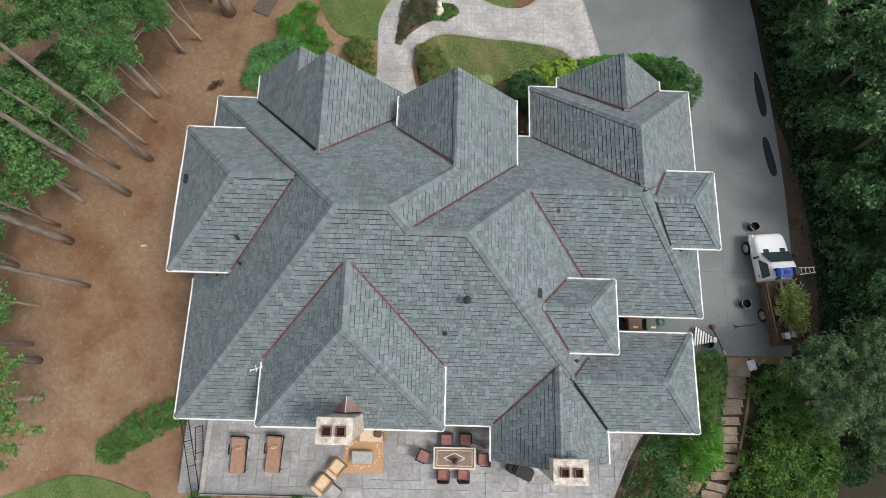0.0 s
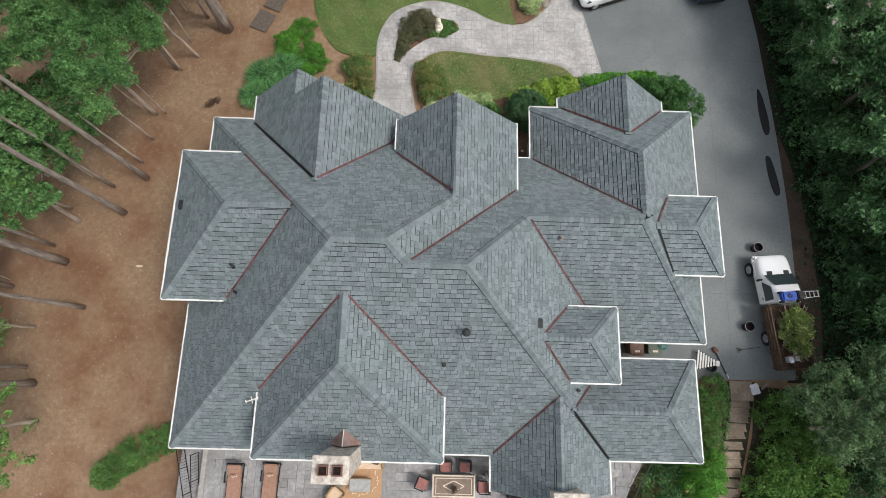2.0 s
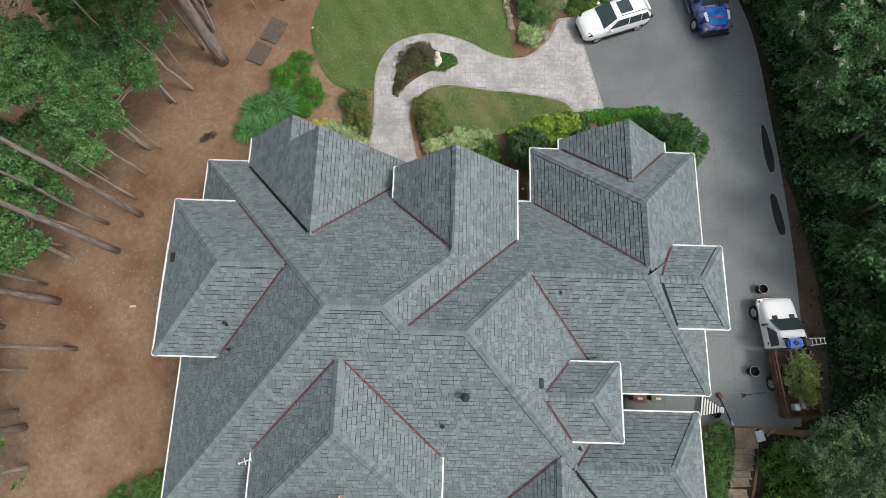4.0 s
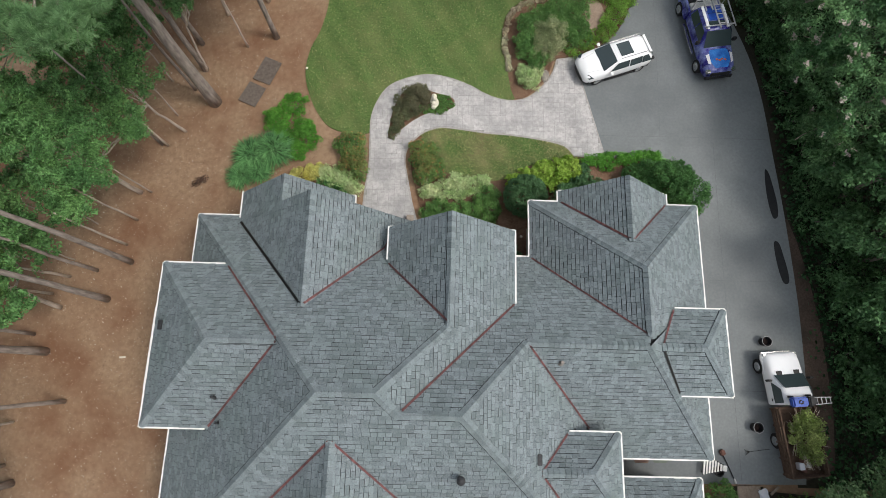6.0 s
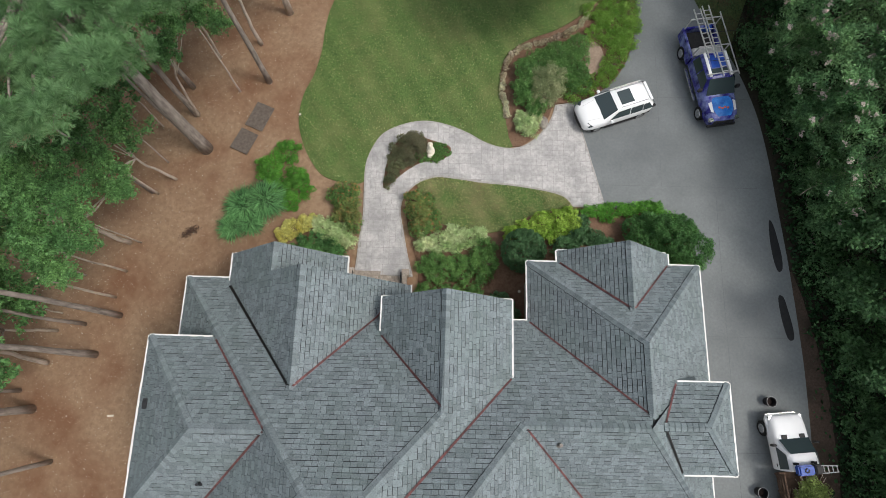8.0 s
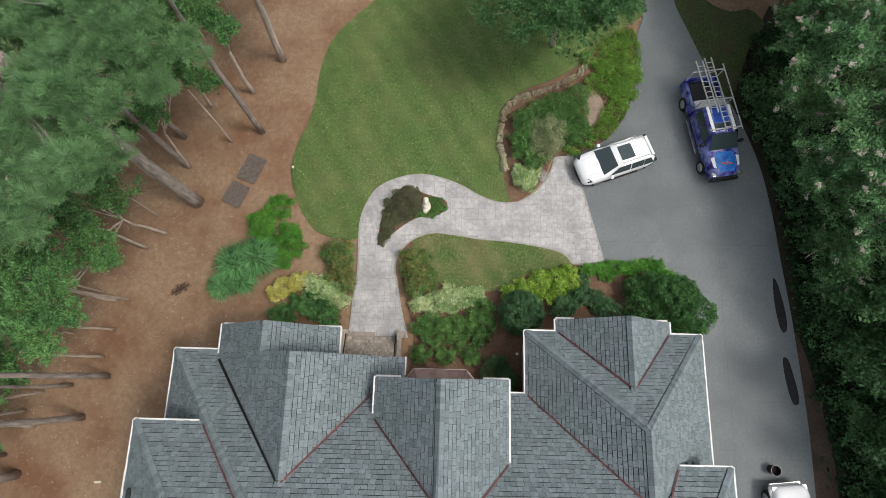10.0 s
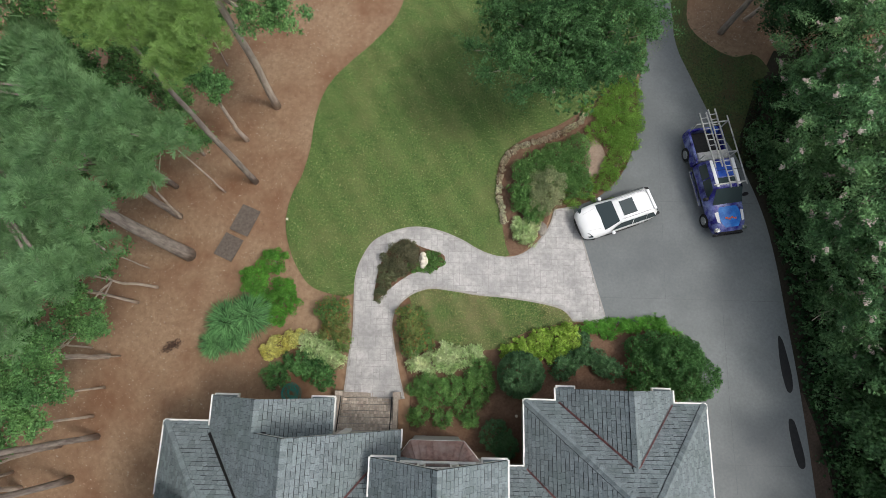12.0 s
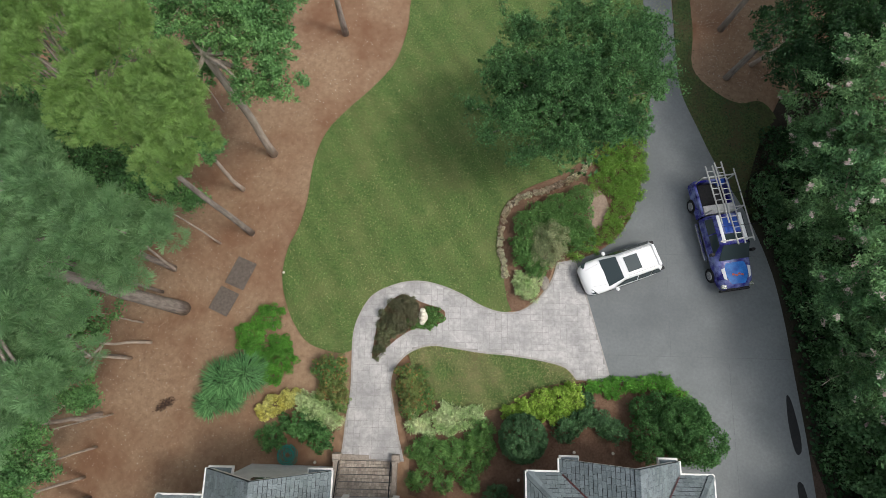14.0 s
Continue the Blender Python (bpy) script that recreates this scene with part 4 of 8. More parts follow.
EXPOSURE = 0.205
PIECES = []
for fi, (poly, (a, b, c), eaves, rakes) in enumerate(ROOF):
    def up(x, y, h=0.0):
        return (x, y, a + b * x + c * y + h)
    # deck
    k = len(poly)
    v = [up(x, y) for x, y in poly] + [up(x, y, -0.16) for x, y in poly]
    if signed(poly) < 0:
        order = list(range(k))[::-1]
    else:
        order = list(range(k))
    f = [tuple(order), tuple(i + k for i in order[::-1])] + [(order[i], order[i] + k, order[(i + 1) % k] + k, order[(i + 1) % k])[::1] for i in range(k)]
    deck = mesh_part("roof", v, f, FELT_SHADE, house)
    # courses of shingle tabs
    g = Vector((b, c, 0))
    slope = g.length
    vdir = Vector((g.x, g.y, slope * slope)).normalized()
    udir = vdir.cross(Vector((-b, -c, 1))).normalized()
    nrm = Vector((-b, -c, 1)).normalized()
    org = Vector(up(*poly[0]))
    uv = [((Vector(up(x, y)) - org).dot(udir), (Vector(up(x, y)) - org).dot(vdir)) for x, y in poly]
    vmin, vmax = min(p[1] for p in uv), max(p[1] for p in uv)

    def spans(vv):
        xs = []
        for i in range(k):
            (ua, va), (ub, vb) = uv[i - 1], uv[i]
            if (va > vv) != (vb > vv):
                xs.append(ua + (ub - ua) * (vv - va) / (vb - va))
        xs.sort()
        return [(xs[i], xs[i + 1]) for i in range(0, len(xs) - 1, 2)]

    rnd = random.Random(100 + fi)
    verts, faces = [], []
    course = 0
    v0 = vmin - 0.02
    while v0 < vmax - 0.02:
        v1 = min(v0 + EXPOSURE, vmax)
        lo, hi = spans(max(v0, vmin + 1e-3)), spans(v1 - 1e-3)
        if len(lo) != len(hi):
            hi = lo if len(lo) < len(hi) else hi
            lo = hi if len(lo) > len(hi) else lo
        for (la, lb), (ha, hb) in zip(lo, hi):
            u = min(la, ha) - rnd.uniform(0, 0.3)
            while u < max(lb, hb):
                w = rnd.choice((0.21, 0.24, 0.24, 0.27, 0.3))
                p0, p1 = min(max(u + 0.006, la), lb), min(max(u + w - 0.006, la), lb)
                q0, q1 = min(max(u + 0.006, ha), hb), min(max(u + w - 0.006, ha), hb)
                u += w
                if p1 - p0 < 0.01 and q1 - q0 < 0.01:
                    continue
                mid = org + udir * ((p0 + p1 + q0 + q1) / 4) + vdir * ((v0 + v1) / 2)
                over = roof_height(mid.x, mid.y, fi) - mid.z
                if over > 0.12 and (over < 1.0 or all(roof_height(mid.x + ox, mid.y + oy, fi) > mid.z + 0.12 for ox, oy in ((1, 0), (-1, 0), (0, 1), (0, -1)))):
                    continue
                h = rnd.choice((0.016, 0.018, 0.022, 0.026))
                drop = rnd.choice((0, 0, 0.018))
                if fi == 1 and v0 > vmax - 2.9 and w > 0.19 and p1 - p0 > w * 0.9 and q1 - q0 > w * 0.9 and len(PIECES) < 300:
                    PIECES.append((org + udir * ((p0 + p1) / 2) + vdir * (v0 - drop), w - 0.012, v1 - v0 + drop - 0.034, h, udir, vdir, nrm, deck))
                    continue
                n0 = len(verts)
                # tabs stop short: the dark slot stands for the butt's shadow and dirt line
                A, B = org + udir * p0 + vdir * (v0 - drop), org + udir * p1 + vdir * (v0 - drop)
                C, D = org + udir * q1 + vdir * (v1 - 0.034), org + udir * q0 + vdir * (v1 - 0.034)
                verts += [tuple(A + nrm * h), tuple(B + nrm * h), tuple(C + nrm * 0.006), tuple(D + nrm * 0.006), tuple(A), tuple(B)]
                faces += [(n0, n0 + 1, n0 + 2, n0 + 3), (n0 + 4, n0 + 5, n0 + 1, n0), (n0 + 5, n0 + 2, n0 + 1), (n0 + 4, n0, n0 + 3)]
        v0 += EXPOSURE
        course += 1
    if faces:
        mesh_part("shingles", verts, faces, SHINGLE, deck, "weathered slate-grey shingle courses", kind="stuff")
    # gutters and rake boards
    for i in eaves:
        p, q = Vector((*poly[i], 0)), Vector((*poly[(i + 1) % k], 0))
        d = (q - p).normalized()
        out = Vector((-g.x, -g.y, 0)).normalized()
        n = max(1, int((q - p).length / 0.25))
        run = None
        for s in range(n + 1):
            t = p.lerp(q, min(1, (s + 0.5) / n))
            z = a + b * t.x + c * t.y
            tt = t - out * 0.05
            hid = s == n or roof_height(tt.x, tt.y, fi) > z - 0.1
            if not hid and run is None:
                run = p.lerp(q, s / n)
            if hid and run is not None:
                e = p.lerp(q, s / n)
                z = a + b * e.x + c * e.y
                bm = bmesh.new()
                o = out * 0.043
                beam(bm, Vector((run.x, run.y, z - 0.045)) + o - d * 0.03, Vector((e.x, e.y, z - 0.045)) + o + d * 0.03, 0.085, 0.1)
                part("gutter", bm, WHITE_TRIM, house, "white aluminium gutter")
                bm = bmesh.new()
                o = -out * 0.012
                beam(bm, Vector((run.x, run.y, z - 0.21)) + o, Vector((e.x, e.y, z - 0.21)) + o, 0.024, 0.2)
                part("fascia", bm, WHITE_TRIM, house)
                run = None
    for i in rakes:
        p, q = Vector(up(*poly[i], -0.27)), Vector(up(*poly[(i + 1) % k], -0.27))
        bm = bmesh.new()
        o = Vector((sum(t[0] for t in poly) / k, sum(t[1] for t in poly) / k, 0)) - (p + q) / 2
        o = Vector((0, 0.03 if o.y > 0 else -0.03, 0))
        beam(bm, p + o, q + o, 0.036, 0.2)
        part("rake_board", bm, WHITE_TRIM, house)

# the nearest shingles as single pieces
PIECE_MESH = {}
for p, w, ln, h, ud, vd, nn, deck in PIECES:
    key = (round(w, 2), round(ln, 3), h)
    if key not in PIECE_MESH:
        me = bpy.data.meshes.new("shingle")
        x = w / 2
        me.from_pydata([(-x, 0, h), (x, 0, h), (x, ln, 0.006), (-x, ln, 0.006), (-x, 0, 0), (x, 0, 0)], [], [(0, 1, 2, 3), (4, 5, 1, 0), (5, 2, 1), (4, 0, 3)])
        me.materials.append(SHINGLE_PIECE)
        PIECE_MESH[key] = me
    ob = new("shingle", PIECE_MESH[key])
    ob.parent = deck
    m = Matrix((ud, vd, nn)).transposed().to_4x4()
    m.translation = p
    ob.matrix_basis = m


def cap_line(p, q, name="ridge_cap"):
    """Overlapping cap shingles along a ridge or hip, folded over the slopes on both sides."""
    p, q = Vector(p), Vector(q)
    d = q - p
    L = d.length
    d.normalize()
    side = d.cross(Vector((0, 0, 1))).normalized()
    verts, faces = [], []
    n = max(1, int(L / 0.21))
    rnd = random.Random(int(abs(p.x * 100 + p.y * 10)))

    def row(c, w, h):
        out = []
        for s in (-1, -0.5, 0, 0.5, 1):
            t = c + side * (w * s)
            z = roof_height(t.x, t.y)
            if z < -50 or abs(z - c.z) > 0.35:
                z = c.z - abs(s) * w * 0.7
            out.append((t.x, t.y, max(z, c.z - 0.3) + h + (0.012 if s == 0 else 0)))
        return out

    for i in range(n):
        a = p + d * (L * i / n)
        b = p + d * (L * (i + 1) / n - 0.015)
        mid = (a + b) / 2
        if roof_height(mid.x, mid.y) > mid.z + 0.2:
            continue
        n0 = len(verts)
        w = 0.165 + rnd.uniform(-0.008, 0.008)
        verts += row(a, w, 0.07) + row(b, w, 0.05) + row(a, w, 0.0) + row(b, w, 0.0)
        faces += [(n0 + t, n0 + t + 1, n0 + 6 + t, n0 + 5 + t) for t in range(4)] + [(n0 + 10 + t, n0 + 11 + t, n0 + t + 1, n0 + t) for t in range(4)]
        faces += [(n0, n0 + 5, n0 + 15, n0 + 10), (n0 + 4, n0 + 14, n0 + 19, n0 + 9)]
    if faces:
        mesh_part(name, verts, faces, SHINGLE, house, "row of overlapping cap shingles", kind="stuff")
    # a dark strip on the caps' side away from the sun, painting their shadow
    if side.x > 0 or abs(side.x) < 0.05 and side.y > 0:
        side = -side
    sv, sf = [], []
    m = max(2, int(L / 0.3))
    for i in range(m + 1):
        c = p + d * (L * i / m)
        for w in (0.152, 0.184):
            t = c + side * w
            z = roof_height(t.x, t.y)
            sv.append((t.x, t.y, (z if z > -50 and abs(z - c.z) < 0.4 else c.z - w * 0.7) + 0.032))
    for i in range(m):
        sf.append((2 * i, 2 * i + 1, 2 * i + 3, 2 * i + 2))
    mesh_part("cap_joint", sv, sf, FELT_SHADE, house)


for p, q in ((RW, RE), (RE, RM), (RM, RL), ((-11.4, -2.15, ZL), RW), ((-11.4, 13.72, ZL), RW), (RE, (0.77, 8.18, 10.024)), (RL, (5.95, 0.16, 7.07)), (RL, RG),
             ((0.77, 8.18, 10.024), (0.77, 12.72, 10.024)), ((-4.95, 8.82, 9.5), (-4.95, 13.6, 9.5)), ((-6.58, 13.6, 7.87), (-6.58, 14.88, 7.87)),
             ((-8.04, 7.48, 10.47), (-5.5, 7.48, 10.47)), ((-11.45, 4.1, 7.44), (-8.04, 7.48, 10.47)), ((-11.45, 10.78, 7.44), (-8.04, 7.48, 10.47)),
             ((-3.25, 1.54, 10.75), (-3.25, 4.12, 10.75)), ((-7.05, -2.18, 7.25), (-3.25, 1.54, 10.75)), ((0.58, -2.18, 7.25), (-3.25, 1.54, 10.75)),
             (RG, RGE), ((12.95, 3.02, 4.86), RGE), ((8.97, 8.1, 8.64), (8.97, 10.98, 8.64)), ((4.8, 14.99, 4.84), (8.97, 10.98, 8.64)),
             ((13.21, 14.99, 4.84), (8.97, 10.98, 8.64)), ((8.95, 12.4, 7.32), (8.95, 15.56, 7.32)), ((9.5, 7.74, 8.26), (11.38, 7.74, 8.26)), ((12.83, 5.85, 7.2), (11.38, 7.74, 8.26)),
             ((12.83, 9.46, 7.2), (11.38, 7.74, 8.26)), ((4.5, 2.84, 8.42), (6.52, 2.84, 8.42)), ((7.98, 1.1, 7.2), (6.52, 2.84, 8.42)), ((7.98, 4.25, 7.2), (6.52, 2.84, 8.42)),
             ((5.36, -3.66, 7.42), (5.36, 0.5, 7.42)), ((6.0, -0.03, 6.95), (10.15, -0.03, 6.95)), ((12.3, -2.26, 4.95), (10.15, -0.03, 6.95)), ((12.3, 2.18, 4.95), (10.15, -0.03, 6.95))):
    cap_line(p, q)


def valley(p, q, mat=FLASHING, w=0.032):
    """A strip of metal flashing in a valley."""
    p, q = Vector(p), Vector(q)
    d = (q - p).normalized()
    side = d.cross(Vector((0, 0, 1))).normalized() * w
    n = 12
    verts, faces = [], []
    for i in range(n + 1):
        c = p.lerp(q, i / n)
        for s in (-1, 1):
            t = c + side * s
            verts.append((t.x, t.y, roof_height(t.x, t.y) + 0.068))
    for i in range(n):
        faces.append((2 * i, 2 * i + 1, 2 * i + 3, 2 * i + 2))
    mesh_part("valley_flashing", verts, faces, mat, house, "red-brown metal valley flashing")


for p, q in (((-5.5, 7.44), (-8.7, 4.15)), ((-5.5, 7.52), (-8.66, 10.7)), ((-3.3, 4.09), (-7.0, 0.48)), ((-3.2, 4.09), (0.54, 0.4)), ((-5.03, 8.95), (-9.2, 13.3)), ((-4.87, 8.95), (-1.9, 12.2)),
             ((0.72, 8.35), (-1.85, 11.05)), ((-0.88, 5.12), (3.62, 9.43)), ((3.95, 7.63), (7.05, 4.32)), ((8.85, 8.22), (4.85, 12.05)), ((8.9, 12.5), (6.35, 14.95)), ((9.0, 12.5), (11.6, 14.95)),
             ((9.58, 7.66), (10.55, 5.9)), ((9.58, 7.83), (10.55, 9.4)), ((4.5, 2.8), (5.85, 1.15)), ((4.5, 2.9), (5.8, 4.2)), ((5.3, 0.46), (2.9, -2.07)), ((6.05, -0.1), (8.05, -2.2)), ((6.08, 0.0), (7.0, 0.95))):
    dark = p in ((-5.03, 8.95), (6.05, -0.1), (9.58, 7.66))
    valley((p[0], p[1], 0), (q[0], q[1], 0), IRON if dark else FLASHING, 0.055 if dark else 0.04)


# walls under the roofs
def wall(x0, x1, y0, y1, top, z0=None, t=0.25, mat=BRICK_WALL):
    z0 = min(gz(x, y) for x in (x0, x1) for y in (y0, y1)) - 0.2 if z0 is None else z0
    for i, (xa, xb, ya, yb) in enumerate(((x0, x1, y0, y0 + t), (x0, x1, y1 - t, y1), (x0, x0 + t, y0 + t, y1 - t), (x1 - t, x1, y0 + t, y1 - t))):
        part("wall", boxed(xa, xb, ya, yb, z0, top), mat, house)


wall(-10.95, 7.7, -1.7, 11.7, ZL - 0.1)
wall(-10.95, -1.25, 11.2, 13.2, ZL - 0.1)
wall(-10.95, -5.0, 4.6, 10.3, 7.3, 4.0)
wall(-6.6, 0.1, -1.72, 3.0, 7.1, 4.0)
wall(-8.8, -4.3, 12.0, 14.4, 5.05, mat=GABLE)
wall(-1.4, 3.2, 9.0, 12.3, 7.25, 4.0)
wall(5.25, 12.45, 3.5, 14.5, 4.72)
wall(9.5, 12.4, 6.3, 9.0, 7.05, 4.0)
wall(4.5, 7.5, 1.6, 3.8, 7.05, 4.0)
wall(3.3, 11.8, -1.8, 1.7, 4.85)


def gable_wall(x0, x1, ze, xc, zr, y, t=0.2):
    v = [(x0, y - t, ze), (x1, y - t, ze), (xc, y - t, zr), (x0, y, ze), (x1, y, ze), (xc, y, zr)]
    mesh_part("gable_wall", v, [(0, 2, 1), (3, 4, 5), (0, 1, 4, 3), (1, 2, 5, 4), (2, 0, 3, 5)], GABLE, house, "pale grey stucco gable wall")
    zc = ze + (zr - ze) * 0.38
    s = 1 if y > 0 else -1
    yf = y if s > 0 else y - t
    if y > 0:
        fr = part("gable_window", boxed(xc - 0.62, xc + 0.62, y, y + 0.06, zc - 0.55, zc + 0.5, bevel=0.012), WHITE_TRIM, house, "dark window in the gable")
        for xa, xb in ((-0.54, -0.03), (0.03, 0.54)):
            part("pane", boxed(xc + xa, xc + xb, y + 0.062, y + 0.075, zc - 0.47, zc + 0.42), CAR_GLASS, fr)
        return
    fr = part("gable_vent", boxed(xc - 0.32, xc + 0.32, min(yf, yf + 0.05 * s), max(yf, yf + 0.05 * s), zc - 0.42, zc + 0.42, bevel=0.01), WHITE_TRIM, house, "louvred gable vent")
    for i in range(6):
        z = zc - 0.32 + i * 0.12
        part("louvre", boxed(xc - 0.25, xc + 0.25, min(yf + 0.05 * s, yf + 0.08 * s), max(yf + 0.05 * s, yf + 0.08 * s), z, z + 0.06), PIPE, fr)


gable_wall(-8.9, -4.3, 5.0, -6.62, 7.5, 14.55)
gable_wall(-9.0, -1.1, 5.0, -5.06, 9.0, 13.25)
gable_wall(-1.5, 3.3, 7.2, 0.84, 9.75, 12.35)
gable_wall(6.7, 11.3, 4.7, 8.95, 6.85, 15.15)
gable_wall(3.2, 7.7, 4.8, 5.43, 7.05, -3.2)
for x, y in ((2.95, -3.45), (7.95, -3.45)):
    part("porch_post", boxed(x - 0.12, x + 0.12, y - 0.12, y + 0.12, 2.15, 4.85, bevel=0.01), WHITE_TRIM, house)
for x in (-3.6, -1.15):
    part("porch_column", boxed(x - 0.16, x + 0.16, 13.0, 13.32, 2.0, 5.05, bevel=0.015), WHITE_TRIM, house)
# boxed eave returns at the foot of the front gables
def eave_return(x0, x1, yw, yf, ze):
    r = part("eave_return", boxed(x0, x1, yw, yf, ze - 0.24, ze - 0.06, bevel=0.01), WHITE_TRIM, house, "white boxed eave return")
    bm = bmesh.new()
    v = [bm.verts.new(p) for p in ((x0 + 0.06, yf - 0.07, ze - 0.055), (x1 - 0.06, yf - 0.07, ze - 0.055), (x1 - 0.06, yw, ze + 0.08), (x0 + 0.06, yw, ze + 0.08))]
    bm.faces.new(v)
    part("return_cap", bm, SHINGLE, r)


for x0, x1, yw, yf, ze in ((-1.9, -0.85, 12.36, 12.8, 7.35), (2.6, 3.68, 12.36, 12.8, 7.35), (-9.3, -8.2, 14.56, 14.98, 5.08), (-4.95, -3.86, 14.56, 14.98, 5.05),
                           (6.3, 7.2, 15.21, 15.7, 4.78), (10.8, 11.7, 15.21, 15.7, 4.78)):
    eave_return(x0, x1, yw, yf, ze)
# windows over the copper bay, with a dentil ledge
ledge = part("ledge", boxed(-0.75, 2.45, 12.352, 12.5, 6.35, 6.47, bevel=0.01), WHITE_TRIM, house, "pale ledge with dentils")
for k in range(26):
    part("dentil", boxed(-0.7 + k * 0.12, -0.64 + k * 0.12, 12.352, 12.46, 6.27, 6.345), COPPER, ledge)
for xc in (-0.3, 0.84, 2.0):
    w = 0.5 if xc == 0.84 else 0.3
    fr = part("window", boxed(xc - w - 0.07, xc + w + 0.07, 12.352, 12.43, 6.5, 7.5, bevel=0.01), WHITE_TRIM, house, "small pale-framed gable window")
    part("pane", boxed(xc - w, xc + w, 12.432, 12.445, 6.58, 7.42), CAR_GLASS, fr)
# a second short gutter outside the west eave
part("gutter", boxed(-11.64, -11.58, 5.5, 8.9, 7.2, 7.3, bevel=0.01), WHITE_TRIM, house, "short outer length of white gutter")
for y in (5.7, 7.2, 8.7):
    part("gutter_bracket", boxed(-11.6, -11.4, y - 0.02, y + 0.02, 7.22, 7.26), WHITE_TRIM, house)


# ---- house details ----
def chimney(x0, x1, y0, y1, z0, z1, mat, label):
    t = thing("chimney", pose((x0 + x1) / 2, (y0 + y1) / 2, z0), label, "chimney")
    w, d, h = (x1 - x0) / 2, (y1 - y0) / 2, z1 - z0
    part("shaft", boxed(-w, w, -d, d, 0, h - 0.12, bevel=0.015), mat, t)
    part("cap", boxed(-w - 0.06, w + 0.06, -d - 0.06, d + 0.06, h - 0.12, h, bevel=0.02), mat, t)
    for s in (-1, 1):
        bm = bmesh.new()
        for a, b, c, e in ((-0.17, 0.17, -0.17, -0.13), (-0.17, 0.17, 0.13, 0.17), (-0.17, -0.13, -0.13, 0.13), (0.13, 0.17, -0.13, 0.13)):
            box(bm, s * w * 0.42 + a, s * w * 0.42 + b, c, e, h - 0.02, h + 0.16)
        f = part("flue", bm, FLUE, t, "square terracotta flue")
        # near-black block closes the flue below its rim
        part("flue_mouth", boxed(s * w * 0.42 - 0.125, s * w * 0.42 + 0.125, -0.125, 0.125, h, h + 0.06), NEAR_BLACK, f)
    return t


chimney(-3.8, -2.66, -2.34, -1.56, 2.2, 11.0, STUCCO, "tall cream stucco chimney with two flues by the eave")
chimney(4.97, 6.26, -4.0, -3.15, 2.2, 8.0, STUCCO, "cream stone chimney with two square flues over the patio")
mesh_part("chimney_saddle", [(-3.95, -1.5, 7.85), (-2.52, -1.5, 7.85), (-3.23, -1.5, 8.8), (-3.25, -0.92, 8.5), (-3.7, -1.1, 8.1), (-2.75, -1.1, 8.1)],
          [(0, 2, 3), (0, 3, 4), (2, 1, 3), (1, 5, 3), (0, 1, 2)], COPPER, house, "copper saddle behind the chimney")
bm = bmesh.new()
beam(bm, (-3.23, -1.5, 8.83), (-3.25, -0.9, 8.53), 0.03, 0.03)
part("saddle_seam", bm, WHITE_TRIM, house)


def on_roof(name, x, y, build, label):
    z = roof_height(x, y)
    t = part(name, build(), PIPE, house, label)
    t.location = (x, y, z)
    return t


def pipe_vent(r, h):
    def b():
        bm = bmesh.new()
        tube(bm, (0, 0, -0.1), (0, 0, h), r, r, 12)
        tube(bm, (0, 0, -0.05), (0, 0, 0.05), r * 2, r * 1.2, 12)
        return bm
    return b


def capped_vent():
    bm = bmesh.new()
    tube(bm, (0, 0, -0.2), (0, 0, 0.55), 0.1, 0.1, 14)
    tube(bm, (0, 0, 0.5), (0, 0, 0.57), 0.16, 0.16, 14)
    tube(bm, (0, 0, 0.57), (0, 0, 0.64), 0.16, 0.05, 14)
    return bm


def box_vent():
    bm = bmesh.new()
    box(bm, -0.09, 0.09, -0.2, 0.2, -0.12, 0.14, bevel=0.02)
    return bm


for x, y, r, h in ((-8.2, 5.35, 0.06, 0.3), (0.54, 1.66, 0.06, 0.25), (-8.15, 4.35, 0.05, 0.3), (6.3, 0.75, 0.06, 0.3)):
    on_roof("vent_pipe", x, y, pipe_vent(r, h), "small dark vent pipe")
v = on_roof("vent_pipe", 5.33, 7.0, pipe_vent(0.07, 0.28), "small pale vent pipe")
v.data.materials[0] = STONE_CHIMNEY
on_roof("roof_vent", 1.3, 2.8, capped_vent, "black capped roof vent")
on_roof("roof_vent", 4.36, 3.36, box_vent, "black box roof vent")
on_roof("roof_vent", -11.0, 8.1, box_vent, "black box roof vent")

antenna = thing("antenna", pose(-7.2, 0.05, 7.25, 0, 0, 20) @ Matrix.Scale(0.66, 4), "white television antenna on the eave", "antenna")
part("mast", tube(bmesh.new(), (0, 0, -0.6), (0, 0, 0.5), 0.025), WHITE_TRIM, antenna)
part("boom", beam(bmesh.new(), (-0.35, 0, 0.5), (0.45, 0, 0.5), 0.05, 0.05), WHITE_TRIM, antenna)
for x, l in ((-0.32, 0.1), (0.05, 0.22), (0.4, 0.12)):
    part("element", beam(bmesh.new(), (x, -l, 0.53), (x, l, 0.53), 0.045, 0.03), WHITE_TRIM, antenna)

